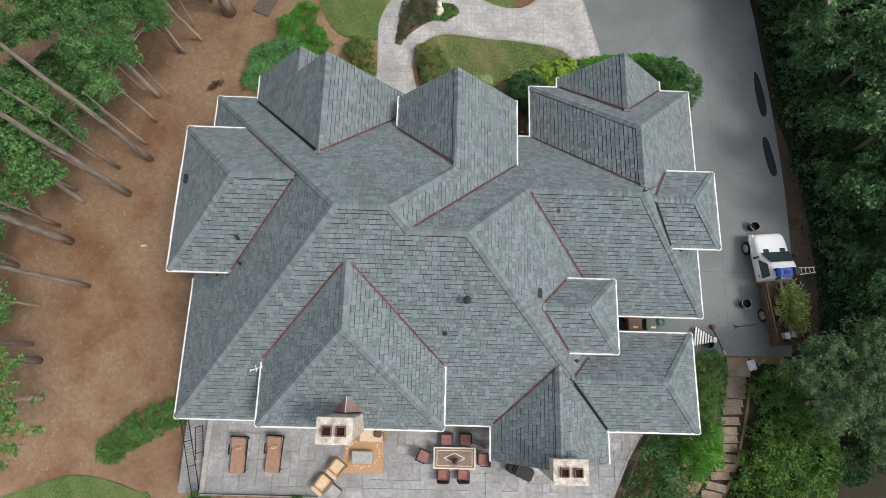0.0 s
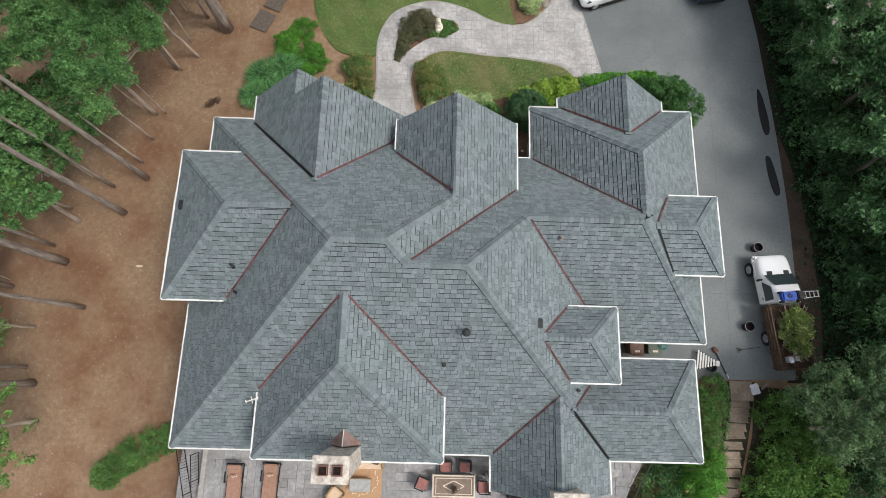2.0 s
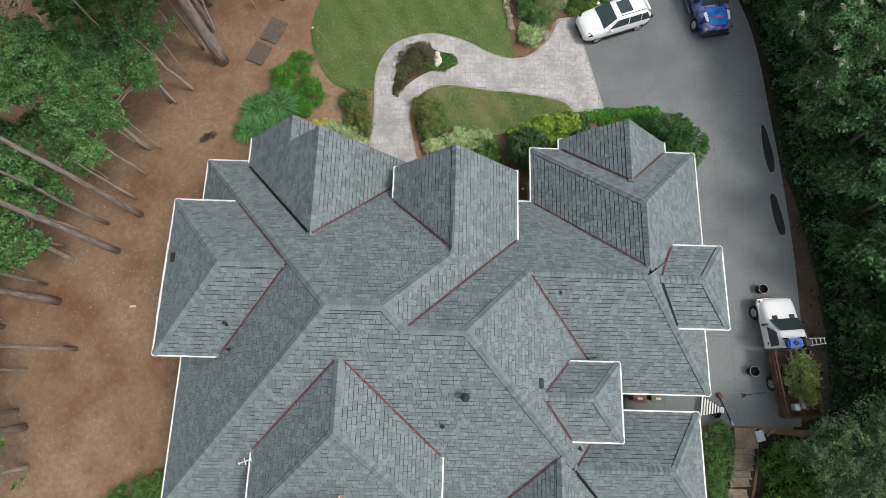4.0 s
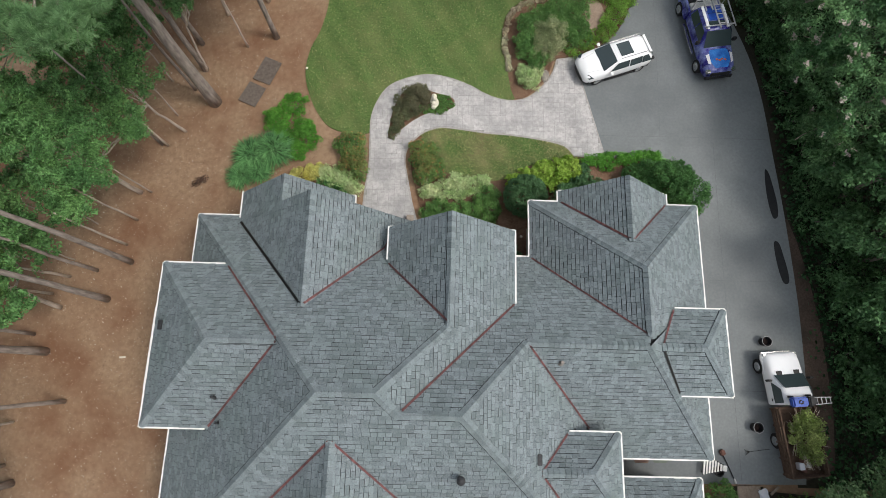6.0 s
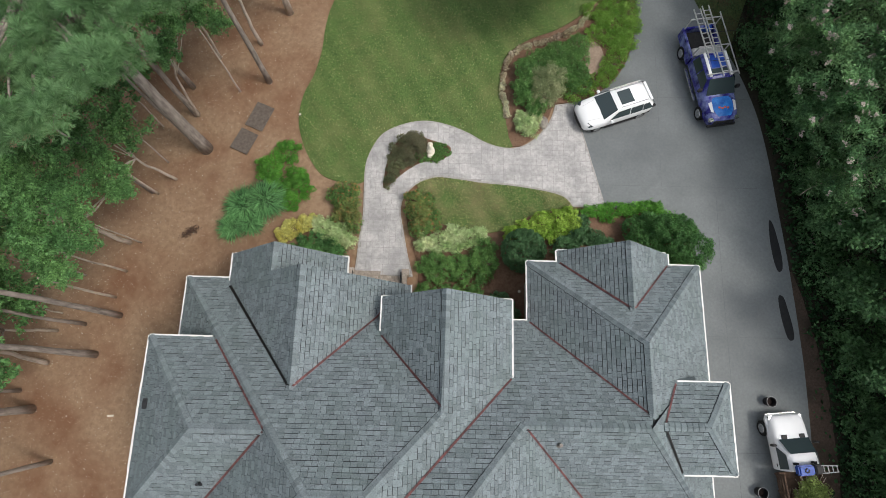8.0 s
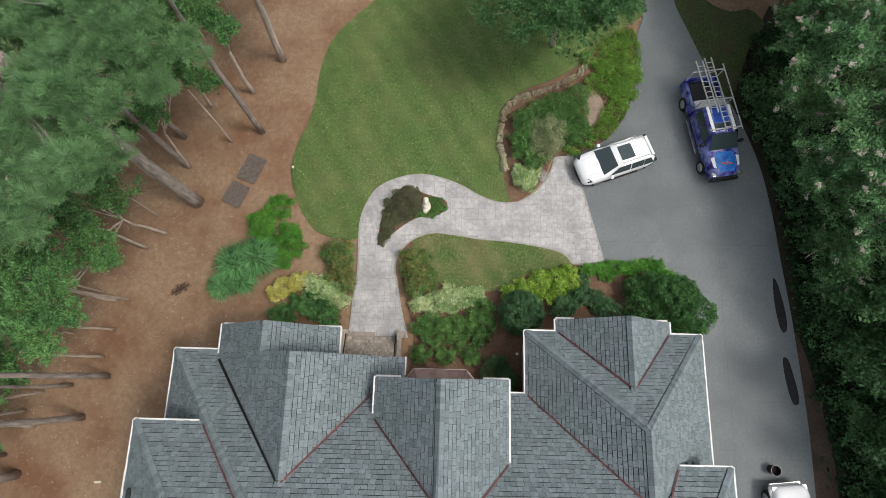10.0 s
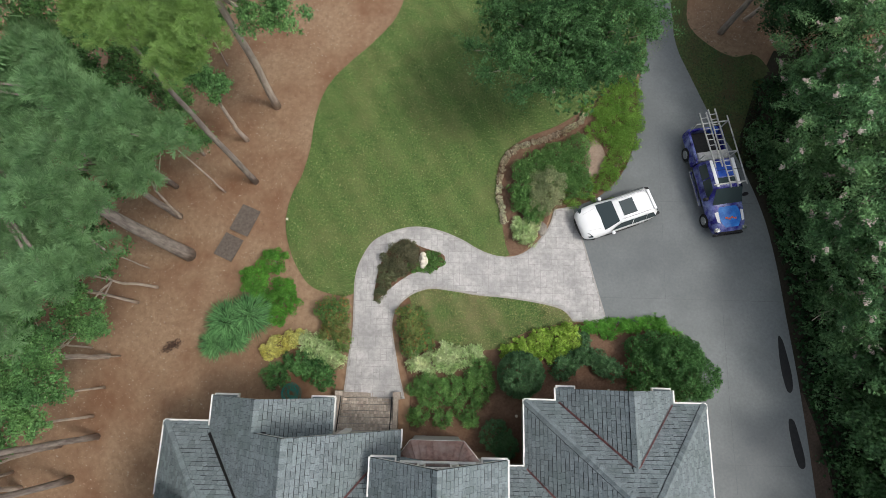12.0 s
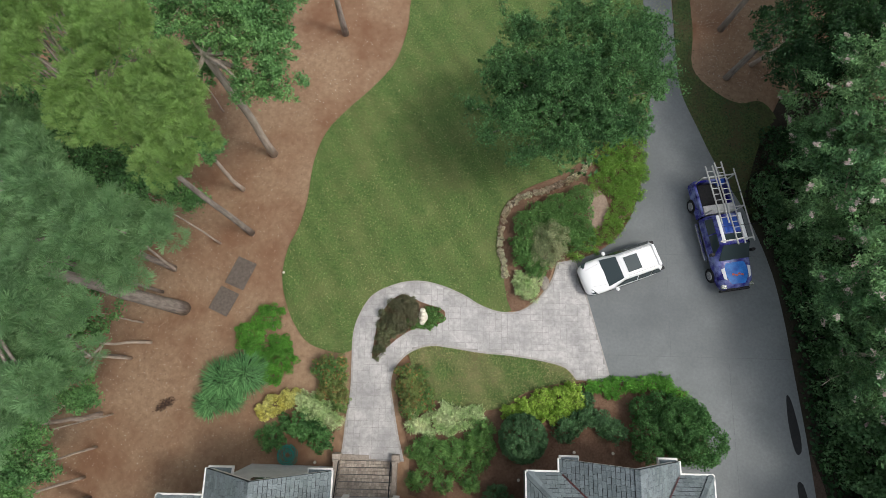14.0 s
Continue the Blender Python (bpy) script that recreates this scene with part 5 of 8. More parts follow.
# copper bay roof between the front gables
bay = thing("bay_window", pose(0, 0, 0), "bay window with a weathered copper roof", "bay window")
ZB = 4.72
lo = [(-1.0, 12.3, ZB), (-0.4, 13.12, ZB), (2.05, 13.12, ZB), (2.75, 12.3, ZB)]
hi = [(-0.35, 12.3, ZB + 0.62), (-0.1, 12.42, ZB + 0.7), (1.75, 12.42, ZB + 0.7), (2.05, 12.3, ZB + 0.62)]
for i in range(3):
    mesh_part("copper_panel", [lo[i], lo[i + 1], hi[i + 1], hi[i], *[(x, y, z - 0.05) for x, y, z in (lo[i], lo[i + 1], hi[i + 1], hi[i])]],
              [(0, 1, 2, 3)[::-1], (4, 5, 6, 7), (0, 4, 5, 1), (1, 5, 6, 2), (2, 6, 7, 3), (3, 7, 4, 0)], COPPER, bay)
mesh_part("copper_top", [*hi, *[(x, y, z - 0.05) for x, y, z in hi]], [(3, 2, 1, 0), (0, 1, 5, 4), (1, 2, 6, 5), (2, 3, 7, 6)], COPPER, bay)
bm = bmesh.new()
for i in range(3):
    for s in [k / (7 if i == 1 else 3) for k in range((7 if i == 1 else 3) + 1)]:
        a, b = Vector(lo[i]).lerp(Vector(lo[i + 1]), s), Vector(hi[i]).lerp(Vector(hi[i + 1]), s)
        beam(bm, a + Vector((0, 0, 0.02)), b + Vector((0, 0, 0.02)), 0.022, 0.05)
part("standing_seams", bm, COPPER, bay)
for i in range(3):
    bm = bmesh.new()
    a, b = Vector(lo[i]), Vector(lo[i + 1])
    beam(bm, a - Vector((0, 0.02, 0.07)), b - Vector((0, 0.02, 0.07)), 0.07, 0.08)
    part("cornice", bm, WHITE_TRIM, bay)
w = [(-0.75, 12.3), (-0.3, 12.95), (1.95, 12.95), (2.5, 12.3)]
mesh_part("bay_wall", [(x, y, 0.8) for x, y in w] + [(x, y, ZB - 0.1) for x, y in w], [(0, 1, 5, 4), (1, 2, 6, 5), (2, 3, 7, 6), (7, 4, 5, 6), (3, 2, 1, 0), (0, 4, 7, 3)], BRICK_WALL, bay)

# entry steps of brick
steps = thing("entry_steps", pose(-2.8, 14.85, gz(-2.8, 14.85)), "brick front steps with iron handrails", "steps")
BRICK = boxed(-0.056, 0.056, -0.072, 0.072, -0.03, 0.03, bevel=0.004)
brick_me = bpy.data.meshes.new("brick")
BRICK.to_mesh(brick_me)
brick_me.materials.append(RED_BRICK)
for s in range(6):
    y1 = -0.1 - s * 0.31
    z = 0.17 * (s + 1)
    st = part("step", boxed(-1.35, 1.35, y1 - 0.33, y1, -0.3, z - 0.05), JOINT_PALE, steps)
    for k in range(44):
        b = new("brick", brick_me)
        b.parent = st
        b.location = (-1.28 + (k % 22) * 0.122, y1 - 0.075 - (k // 22) * 0.155 + random.uniform(-0.004, 0.004), z - 0.03)
part("landing", boxed(-1.6, 1.45, -3.4, -1.96, -0.4, 1.02), RED_BRICK, steps)
for s in (-1, 1):
    part("cheek_wall", boxed(s * 1.48 - 0.12, s * 1.48 + 0.12, -2.2, 0.0, -0.3, 0.75, bevel=0.01), RED_BRICK, steps)
    part("pier", boxed(s * 1.5 - 0.2, s * 1.5 + 0.2, -0.12, 0.25, -0.3, 0.55, bevel=0.012), RED_BRICK, steps)
    rail = part("handrail", beam(bmesh.new(), (s * 1.3, 0.0, 0.95), (s * 1.3, -2.0, 1.95), 0.05, 0.04), IRON, steps)
    for k in range(10):
        y = -0.05 - k * 0.21
        part("baluster", tube(bmesh.new(), (s * 1.3, y, 0.1 - y * 0.5), (s * 1.3, y, 0.95 - y * 0.5), 0.01, 0.01, 6), IRON, rail)
part("bottom_course", boxed(-1.68, 1.68, -0.08, 0.18, -0.1, 0.07, bevel=0.008), RED_BRICK, steps)


# ---- patio ----
PZ = 2.2
PATIO_LINE = [(-10.95, -1.6), (11.05, -1.6), (10.9, -2.5), (10.0, -3.9), (9.2, -5.65), (8.75, -7.1), (-5.2, -7.1), (-5.2, -5.95), (-10.9, -5.95)]
v = [(x, y, PZ - 0.03) for x, y in PATIO_LINE] + [(x, y, -1.8) for x, y in PATIO_LINE]
k = len(PATIO_LINE)
patio = tagged(mesh_part("patio", v, [tuple(range(k))[::-1]] + [(i, (i + 1) % k, (i + 1) % k + k, i + k) for i in range(k)], PATIO_JOINT), "raised grey flagstone terrace behind the house", "patio", kind="structure")
patio.data.materials.append(STONE_CHIMNEY)
for p in patio.data.polygons[1:]:
    p.material_index = 1
side = tagged(part("side_landing", boxed(-12.3, -10.97, -6.0, -2.2, -0.8, 1.6, bevel=0.02), PATIO), "pale grey concrete side landing", "landing", kind="structure")
STONE_EDGE = boxed(-11.0, -10.75, -5.95, -2.2, PZ + 0.0, PZ + 0.05, bevel=0.01)
part("edge_stone", STONE_EDGE, CURB, patio)


def railing(pts, label, z=PZ, h=0.95, gap=0.13):
    a0 = pts[0]
    t = thing("railing", pose(a0[0], a0[1], z), label, "railing", "iron railings of the terrace")
    for (xa, ya), (xb, yb) in zip(pts, pts[1:]):
        a, b = Vector((xa - a0[0], ya - a0[1], 0)), Vector((xb - a0[0], yb - a0[1], 0))
        for zz in (0.1, h):
            part("rail", beam(bmesh.new(), a + Vector((0, 0, zz)), b + Vector((0, 0, zz)), 0.032, 0.03), IRON, t)
        n = int((b - a).length / gap)
        for i in range(n + 1):
            p = a.lerp(b, i / max(n, 1))
            thick = 0.022 if i % 9 == 0 else 0.007
            part("post" if i % 9 == 0 else "baluster", tube(bmesh.new(), p, p + Vector((0, 0, h + (0.06 if i % 9 == 0 else 0))), thick, thick, 6), IRON, t)
    return t


railing([(-12.25, -2.35), (-11.15, -6.05)], "black iron railing along the side landing", z=1.6)
railing([(-11.2, -2.75), (-10.98, -4.2)], "short black iron railing beside the terrace", z=PZ)
railing([(-10.9, -5.85), (-5.3, -5.85)], "black iron railing along the terrace edge")
railing([(10.85, -2.4), (9.95, -3.9), (9.15, -5.65), (8.72, -7.0)], "black iron railing along the terrace edge")


# ---- patio furniture ----
def lounger():
    t = thing("sun_lounger", pose(-9.2, -4.0, PZ), "tan-brown cushioned sun lounger with a dark metal frame", "sun lounger", "loungers on the terrace")
    bm = bmesh.new()
    for s in (-1, 1):
        beam(bm, (s * 0.36, -0.85, 0.3), (s * 0.36, 0.85, 0.3), 0.045, 0.05)
    for y in (-0.83, -0.3, 0.25, 0.83):
        beam(bm, (-0.36, y, 0.3), (0.36, y, 0.3), 0.04, 0.04)
    part("frame", bm, IRON, t)
    for x in (-0.36, 0.36):
        for y in (-0.75, 0.72):
            part("leg", tube(bmesh.new(), (x, y, 0), (x, y, 0.3), 0.022), IRON, t)
    for s in (-1, 1):
        bm = bmesh.new()
        beam(bm, (s * 0.42, 0.0, 0.55), (s * 0.42, 0.5, 0.55), 0.06, 0.04)
        tube(bm, (s * 0.42, 0.02, 0.3), (s * 0.42, 0.02, 0.55), 0.018)
        part("armrest", bm, IRON, t)
    part("mattress", boxed(-0.34, 0.34, -0.86, 0.32, 0.33, 0.43, bevel=0.035), CUSHION, t)
    b = part("backrest", boxed(-0.34, 0.34, 0.0, 0.62, 0, 0.1, bevel=0.035), CUSHION, t)
    b.matrix_basis = pose(0, 0.3, 0.34, 28, 0, 0)
    b = part("back_frame", boxed(-0.37, 0.37, 0.55, 0.66, -0.04, 0.05, bevel=0.01), IRON, t)
    b.matrix_basis = pose(0, 0.3, 0.34, 28, 0, 0)
    p = part("pillow", boxed(-0.2, 0.2, -0.11, 0.11, -0.05, 0.05, bevel=0.04), CUSHION, t, "small patterned pillow")
    p.matrix_basis = pose(0.02, 0.33, 0.5, 25, 0, 8)
    bm = bmesh.new()
    rnd = random.Random(4)
    for k in range(7):
        x, y = rnd.uniform(-0.15, 0.15), rnd.uniform(-0.07, 0.07)
        tube(bm, (x, y, 0.045), (x, y, 0.055), 0.028, 0.02, 7)
    part("pattern", bm, CREAM, p)
    return t


first = lounger()
copy_thing(first, pose(-7.5, -3.92, PZ, 0, 0, -2))


def dining_chair():
    t = thing("dining_chair", pose(0.87, -3.05, PZ), "dark framed dining chair with a rose-brown cushion", "chair", "chairs round the patio table")
    part("seat", boxed(-0.26, 0.26, -0.27, 0.25, 0.36, 0.46, bevel=0.035), CUSHION_RED, t)
    part("seat_frame", boxed(-0.28, 0.28, -0.28, 0.28, 0.32, 0.37, bevel=0.01), IRON, t)
    b = part("backrest", boxed(-0.28, 0.28, 0.24, 0.3, 0.38, 0.92, bevel=0.025), IRON, t)
    for x in (-0.25, 0.25):
        for y in (-0.25, 0.25):
            part("leg", tube(bmesh.new(), (x, y, 0), (x, y, 0.34), 0.02), IRON, t)
        bm = bmesh.new()
        beam(bm, (x * 1.14, -0.2, 0.6), (x * 1.14, 0.27, 0.62), 0.05, 0.03)
        tube(bm, (x * 1.14, -0.18, 0.34), (x * 1.14, -0.18, 0.6), 0.015)
        part("armrest", bm, IRON, t)
    return t


first = dining_chair()
for x, y, a in ((1.81, -3.03, 0), (-0.25, -3.85, 68), (2.72, -3.95, -92), (0.75, -4.72, 180), (1.72, -4.7, 180)):
    copy_thing(first, pose(x, y, PZ, 0, 0, a))

table = thing("dining_table", pose(1.27, -3.88, PZ), "brown stone-topped patio dining table with pale inlay", "table")
part("tabletop", boxed(-1.02, 1.02, -0.5, 0.5, 0.7, 0.75, bevel=0.012), CREAM, table)
part("inset_panel", boxed(-0.95, 0.95, -0.43, 0.43, 0.75, 0.756), TABLE_STONE, table)
bm = bmesh.new()
for a, b, c, d in ((-0.86, 0.86, 0.33, 0.36), (-0.86, 0.86, -0.36, -0.33), (-0.86, -0.83, -0.33, 0.33), (0.83, 0.86, -0.33, 0.33)):
    box(bm, a, b, c, d, 0.756, 0.76)
part("inlay_border", bm, CREAM, table)
bm = bmesh.new()
pts = [(-0.5, 0), (0, 0.24), (0.5, 0), (0, -0.24)]
for i in range(4):
    beam(bm, (*pts[i], 0.759), (*pts[(i + 1) % 4], 0.759), 0.04, 0.006)
part("inlay_diamond", bm, CREAM, table)
for x in (-0.85, 0.85):
    for y in (-0.36, 0.36):
        part("leg", boxed(x - 0.05, x + 0.05, y - 0.05, y + 0.05, 0, 0.7, bevel=0.008), IRON, table)
vase = thing("centrepiece", pose(1.3, -3.98, PZ + 0.757), "dark dried-twig arrangement in a small vase", "vase")
part("vase", tube(bmesh.new(), (0, 0, 0), (0, 0, 0.2), 0.08, 0.06, 12), BLACK_PLASTIC, vase)
rng = np.random.default_rng(8)
p = rng.normal(0, 0.09, (160, 3)) + np.array((0, 0, 0.28))
leaf_mesh("dried_leaves", p, rng.normal(0, 1, (160, 3)), 0.09, WOOD, vase, rng, 0.4)


def armchair(w, d, name, label, cushion=CUSHION_TAN):
    t = thing(name, pose(0, 0, PZ), label, "armchair", "wicker seats on the terrace")
    part("base", boxed(-w / 2, w / 2, -d / 2, d / 2, 0.05, 0.3, bevel=0.03), WICKER, t)
    part("seat_cushion", boxed(-w / 2 + 0.07, w / 2 - 0.07, -d / 2 + 0.02, d / 2 - 0.12, 0.3, 0.45, bevel=0.045), cushion, t)
    b = part("backrest", boxed(-w / 2 + 0.04, w / 2 - 0.04, d / 2 - 0.16, d / 2, 0.28, 0.78, bevel=0.05), cushion, t)
    for s in (-1, 1):
        part("arm", boxed(s * w / 2 - (0.09 if s > 0 else 0), s * w / 2 + (0 if s > 0 else 0.09), -d / 2 + 0.02, d / 2, 0.3, 0.58, bevel=0.03), WICKER, t)
    return t


a = armchair(0.72, 0.74, "armchair", "tan wicker armchair with plump cream-tan cushions")
a.matrix_basis = pose(-4.42, -4.52, PZ, 0, 0, 143)
b = armchair(0.72, 0.78, "armchair", "tan wicker armchair with plump cream-tan cushions")
b.matrix_basis = pose(-5.05, -5.25, PZ, 0, 0, 143)
s = armchair(1.35, 0.85, "loveseat", "tan wicker loveseat with a brown throw pillow")
s.matrix_basis = pose(-2.8, -2.85, PZ, 0, 0, 0)
p = part("throw_pillow", boxed(-0.2, 0.2, -0.2, 0.2, -0.06, 0.06, bevel=0.05), WOOD, s, "brown throw pillow")
p.matrix_basis = pose(0.3, 0.0, 0.53, 12, 0, -10)
ott = thing("side_table", pose(-4.48, -5.6, PZ, 0, 0, -37), "small grey square side table", "table")
part("tabletop", boxed(-0.3, 0.3, -0.3, 0.3, 0.36, 0.42, bevel=0.03), SLATE_TOP, ott)
part("base", boxed(-0.26, 0.26, -0.26, 0.26, 0, 0.36, bevel=0.02), WICKER, ott)
rug = thing("rug", pose(-3.17, -3.85, PZ + 0.004), "tan outdoor rug with pale scattered marks", "rug")
part("weave", boxed(-0.97, 0.97, -0.92, 0.92, 0, 0.012, bevel=0.003), RUG, rug)
rnd = random.Random(11)
for k in range(26):
    an = 2 * math.pi * k / 26
    x, y = 0.74 * math.cos(an) * (1.05 + rnd.uniform(-.1, .1)), 0.62 * math.sin(an) * (1.05 + rnd.uniform(-.1, .1))
    d = rnd.uniform(0, 3.1)
    part("woven_mark", beam(bmesh.new(), (x - 0.07 * math.cos(d), y - 0.07 * math.sin(d), 0.015), (x + 0.07 * math.cos(d), y + 0.07 * math.sin(d), 0.015), 0.03, 0.006), CREAM, rug)
ct = thing("coffee_table", pose(-3.2, -4.0, PZ + 0.016), "grey glass-topped coffee table on the rug", "table")
part("tabletop", boxed(-0.5, 0.5, -0.28, 0.28, 0.4, 0.43, bevel=0.01), SLATE_TOP, ct)
part("rim", boxed(-0.53, 0.53, -0.31, 0.31, 0.37, 0.4, bevel=0.01), WICKER, ct)
for x in (-0.45, 0.45):
    for y in (-0.23, 0.23):
        part("leg", boxed(x - 0.03, x + 0.03, y - 0.03, y + 0.03, 0, 0.37), WICKER, ct)

grill = thing("covered_grill", pose(4.5, -4.4, PZ, 0, 0, -24) @ Matrix.Scale(0.84, 4), "barbecue grill under a black fabric cover", "grill")
bm = bmesh.new()
box(bm, -0.75, 0.75, -0.36, 0.36, 0.0, 0.8, bevel=0.08)
box(bm, -0.45, 0.45, -0.32, 0.32, 0.7, 1.1, bevel=0.12)
part("cover", bm, BLACK_PLASTIC, grill)
bm = bmesh.new()
for x in (-0.5, -0.1, 0.3, 0.62):
    beam(bm, (x, -0.375, 0.05), (x + 0.05, -0.37, 0.75), 0.05, 0.03)
part("fold", bm, BLACK_PLASTIC, grill)


# ---- bins, barrow and loose things by the drive ----
def wheeled_bin(x, y, mat, label):
    z = gz(x, y) + 0.05
    t = thing("wheeled_bin", pose(x, y, z), label, "bin", "bins beside the house")
    bm = bmesh.new()
    bmesh.ops.create_cone(bm, cap_ends=True, segments=4, radius1=0.34, radius2=0.42, depth=0.95, matrix=Matrix.Translation((0, 0, 0.55)) @ Matrix.Rotation(radians(45), 4, 'Z'))
    part("body", bm, mat, t)
    part("lid", boxed(-0.36, 0.36, -0.4, 0.4, 1.02, 1.1, bevel=0.045), mat, t)
    part("label_plate", boxed(-0.13, 0.13, -0.22, -0.12, 1.1, 1.106), CREAM, t, "pale label on the lid")
    for s in (-1, 1):
        part("wheel", tube(bmesh.new(), (s * 0.24, 0.3, 0.1), (s * 0.3, 0.3, 0.1), 0.1, 0.1, 14), TYRE, t)
    part("handle", beam(bmesh.new(), (-0.25, 0.38, 0.98), (0.25, 0.38, 0.98), 0.04, 0.04), mat, t)


wheeled_bin(10.62, 2.86, BIN_BROWN, "brown wheeled bin with a pale lid label")
wheeled_bin(11.55, 2.88, BIN_GREEN, "grey-green wheeled bin with a pale lid label")
coil = thing("hose_coil", pose(11.95, 3.0, gz(11.6, 2.9) + 1.16), "coil of teal garden hose on the bin lid", "hose")


def hose_mesh(turns, r0, r1, seed, lift=0.02):
    rnd = random.Random(seed)
    bm = bmesh.new()
    prev = None
    n = turns * 16
    for i in range(n):
        t = i / n
        an = 2 * math.pi * turns * t
        r = r0 + (r1 - r0) * t + rnd.uniform(-0.03, 0.03)
        p = (r * math.cos(an) + rnd.uniform(-0.02, 0.02) + 0.05 * math.sin(7 * t), r * math.sin(an), lift + 0.05 * t + rnd.uniform(0, 0.04))
        if prev:
            tube(bm, prev, p, 0.014, 0.014, 5)
        prev = p
    return bm


part("coil", hose_mesh(4, 0.13, 0.2, 3, 0.0), HOSE, coil)
hose = thing("garden_hose", pose(-6.95, 14.9, gz(-6.95, 14.9) + 0.02), "tangled coil of teal garden hose on the mulch", "hose")
part("coil", hose_mesh(13, 0.12, 0.55, 5), HOSE, hose)


def tub(x, y, label):
    t = thing("round_tub", pose(x, y, gz(x, y) + 0.05), label, "tub", "tubs on the drive")
    part("wall", ring(bmesh.new(), (0, 0), 0.2, 0.26, 0.0, 0.46), BLACK_PLASTIC, t)
    # flat near-black disc partway down the tub
    bm = bmesh.new()
    bmesh.ops.create_circle(bm, segments=20, radius=0.21, cap_ends=True, matrix=Matrix.Translation((0, 0, 0.2)))
    part("contents", bm, NEAR_BLACK, t)
    bm = bmesh.new()
    for k in range(20):
        a, b = 2 * math.pi * k / 20, 2 * math.pi * (k + 1) / 20
        tube(bm, (0.26 * math.cos(a), 0.26 * math.sin(a), 0.46), (0.26 * math.cos(b), 0.26 * math.sin(b), 0.46), 0.011, 0.011, 5)
    part("rim", bm, PALE_METAL, t)
    return t


tub(17.95, 8.6, "empty black plastic tub on the drive")
tub(17.0, 4.2, "empty black plastic tub on the drive")
barrow = thing("spreader", pose(14.55, 2.3, gz(14.5, 2.3) + 0.05, 0, 0, -10), "white slatted fan-shaped spreader with a black tub", "spreader")
bm = bmesh.new()
for k in range(7):
    x = -0.45 + k * 0.13
    w = 0.5 - k * 0.055
    beam(bm, (x, -w, 0.32 + 0.02 * k), (x, w, 0.32 + 0.02 * k), 0.075, 0.025)
part("slats", bm, WHITE_TRIM, barrow)
part("hub", boxed(0.42, 0.62, -0.14, 0.14, 0.28, 0.5, bevel=0.02), WHITE_TRIM, barrow)
bm = bmesh.new()
for s in (-1, 1):
    beam(bm, (-0.5, s * 0.5, 0.3), (0.5, s * 0.12, 0.42), 0.04, 0.04)
    tube(bm, (-0.42, s * 0.4, 0), (-0.42, s * 0.4, 0.3), 0.02)
part("frame", bm, IRON, barrow)
part("tub", ring(bmesh.new(), (0.35, -0.2), 0.2, 0.27, 0.0, 0.26), BLACK_PLASTIC, barrow)
tool = thing("leaf_blower", pose(15.25, 2.75, gz(15.2, 2.7) + 0.05, 0, 0, -68), "long-handled garden tool lying on the drive", "tool")
part("shaft", tube(bmesh.new(), (-0.1, 0, 0.06), (1.2, 0, 0.06), 0.025), BLACK_PLASTIC, tool)
part("head", boxed(-0.32, -0.05, -0.12, 0.12, 0, 0.22, bevel=0.04), FLUE, tool)
part("grip", boxed(1.15, 1.4, -0.04, 0.04, 0.03, 0.12, bevel=0.02), PALE_METAL, tool)
rake = thing("rake", pose(17.1, 3.05, gz(17.1, 3.05) + 0.05, 0, 0, 8) @ Matrix.Scale(0.75, 4), "long thin rake lying on the drive", "rake")
part("shaft", tube(bmesh.new(), (-0.6, 0, 0.04), (0.8, 0, 0.04), 0.016), IRON, rake)
bm = bmesh.new()
for k in range(7):
    beam(bm, (-0.6, 0, 0.05), (-0.95, -0.2 + k * 0.066, 0.03), 0.02, 0.012)
part("tines", bm, IRON, rake)
sack = thing("sack", pose(17.15, 0.95, gz(17.1, 0.95) + 0.02, 0, 0, 15), "crumpled white sack beside the timber steps", "sack")
bm = boxed(-0.22, 0.22, -0.26, 0.26, 0, 0.12, bevel=0.045)
bmesh.ops.subdivide_edges(bm, edges=bm.edges[:], cuts=2, use_grid_fill=True)
for v in bm.verts:
    v.co += Vector((random.uniform(-.03, .03), random.uniform(-.03, .03), random.uniform(-.02, .04)))
part("cloth", bm, RAG, sack)
plank = thing("plank", pose(17.75, 1.15, gz(17.7, 1.1) + 0.03, 0, 0, 40), "short offcut of pale board on the ground", "board")
part("board", boxed(-0.3, 0.3, -0.06, 0.06, 0, 0.04, bevel=0.005), TIMBER, plank)

# panels on the pine straw
for x, y, a, l, w in ((-10.55, 24.45, 68, 1.65, 1.15), (-11.33, 22.85, 66, 1.4, 1.15)):
    t = thing("ground_panel", pose(x, y, gz(x, y) + 0.01, 0, 0, a), "flat grey-brown panel lying on pine straw", "panel", "panels on the straw")
    part("board", boxed(-l / 2, l / 2, -w / 2, w / 2, 0, 0.05, bevel=0.008), COVER, t)
for x, y in ((-8.05, 24.5), (-5.45, 14.6), (4.95, 14.05), (7.82, 15.44), (9.82, 15.44)):
    t = thing("path_light", pose(x, y, gz(x, y)), "small pale garden light on a stake", "garden light", "garden lights")
    part("stake", tube(bmesh.new(), (0, 0, 0), (0, 0, 0.2), 0.015), IRON, t)
    part("cap", tube(bmesh.new(), (0, 0, 0.2), (0, 0, 0.26), 0.08, 0.05, 12), STATUE, t)
orn = thing("garden_ornament", pose(-0.15, 22.2, gz(-0.15, 22.2) + 0.07, 0, 0, 20) @ Matrix.Scale(1.3, 4), "pale stone ornament in the island bed", "ornament")
bm = bmesh.new()
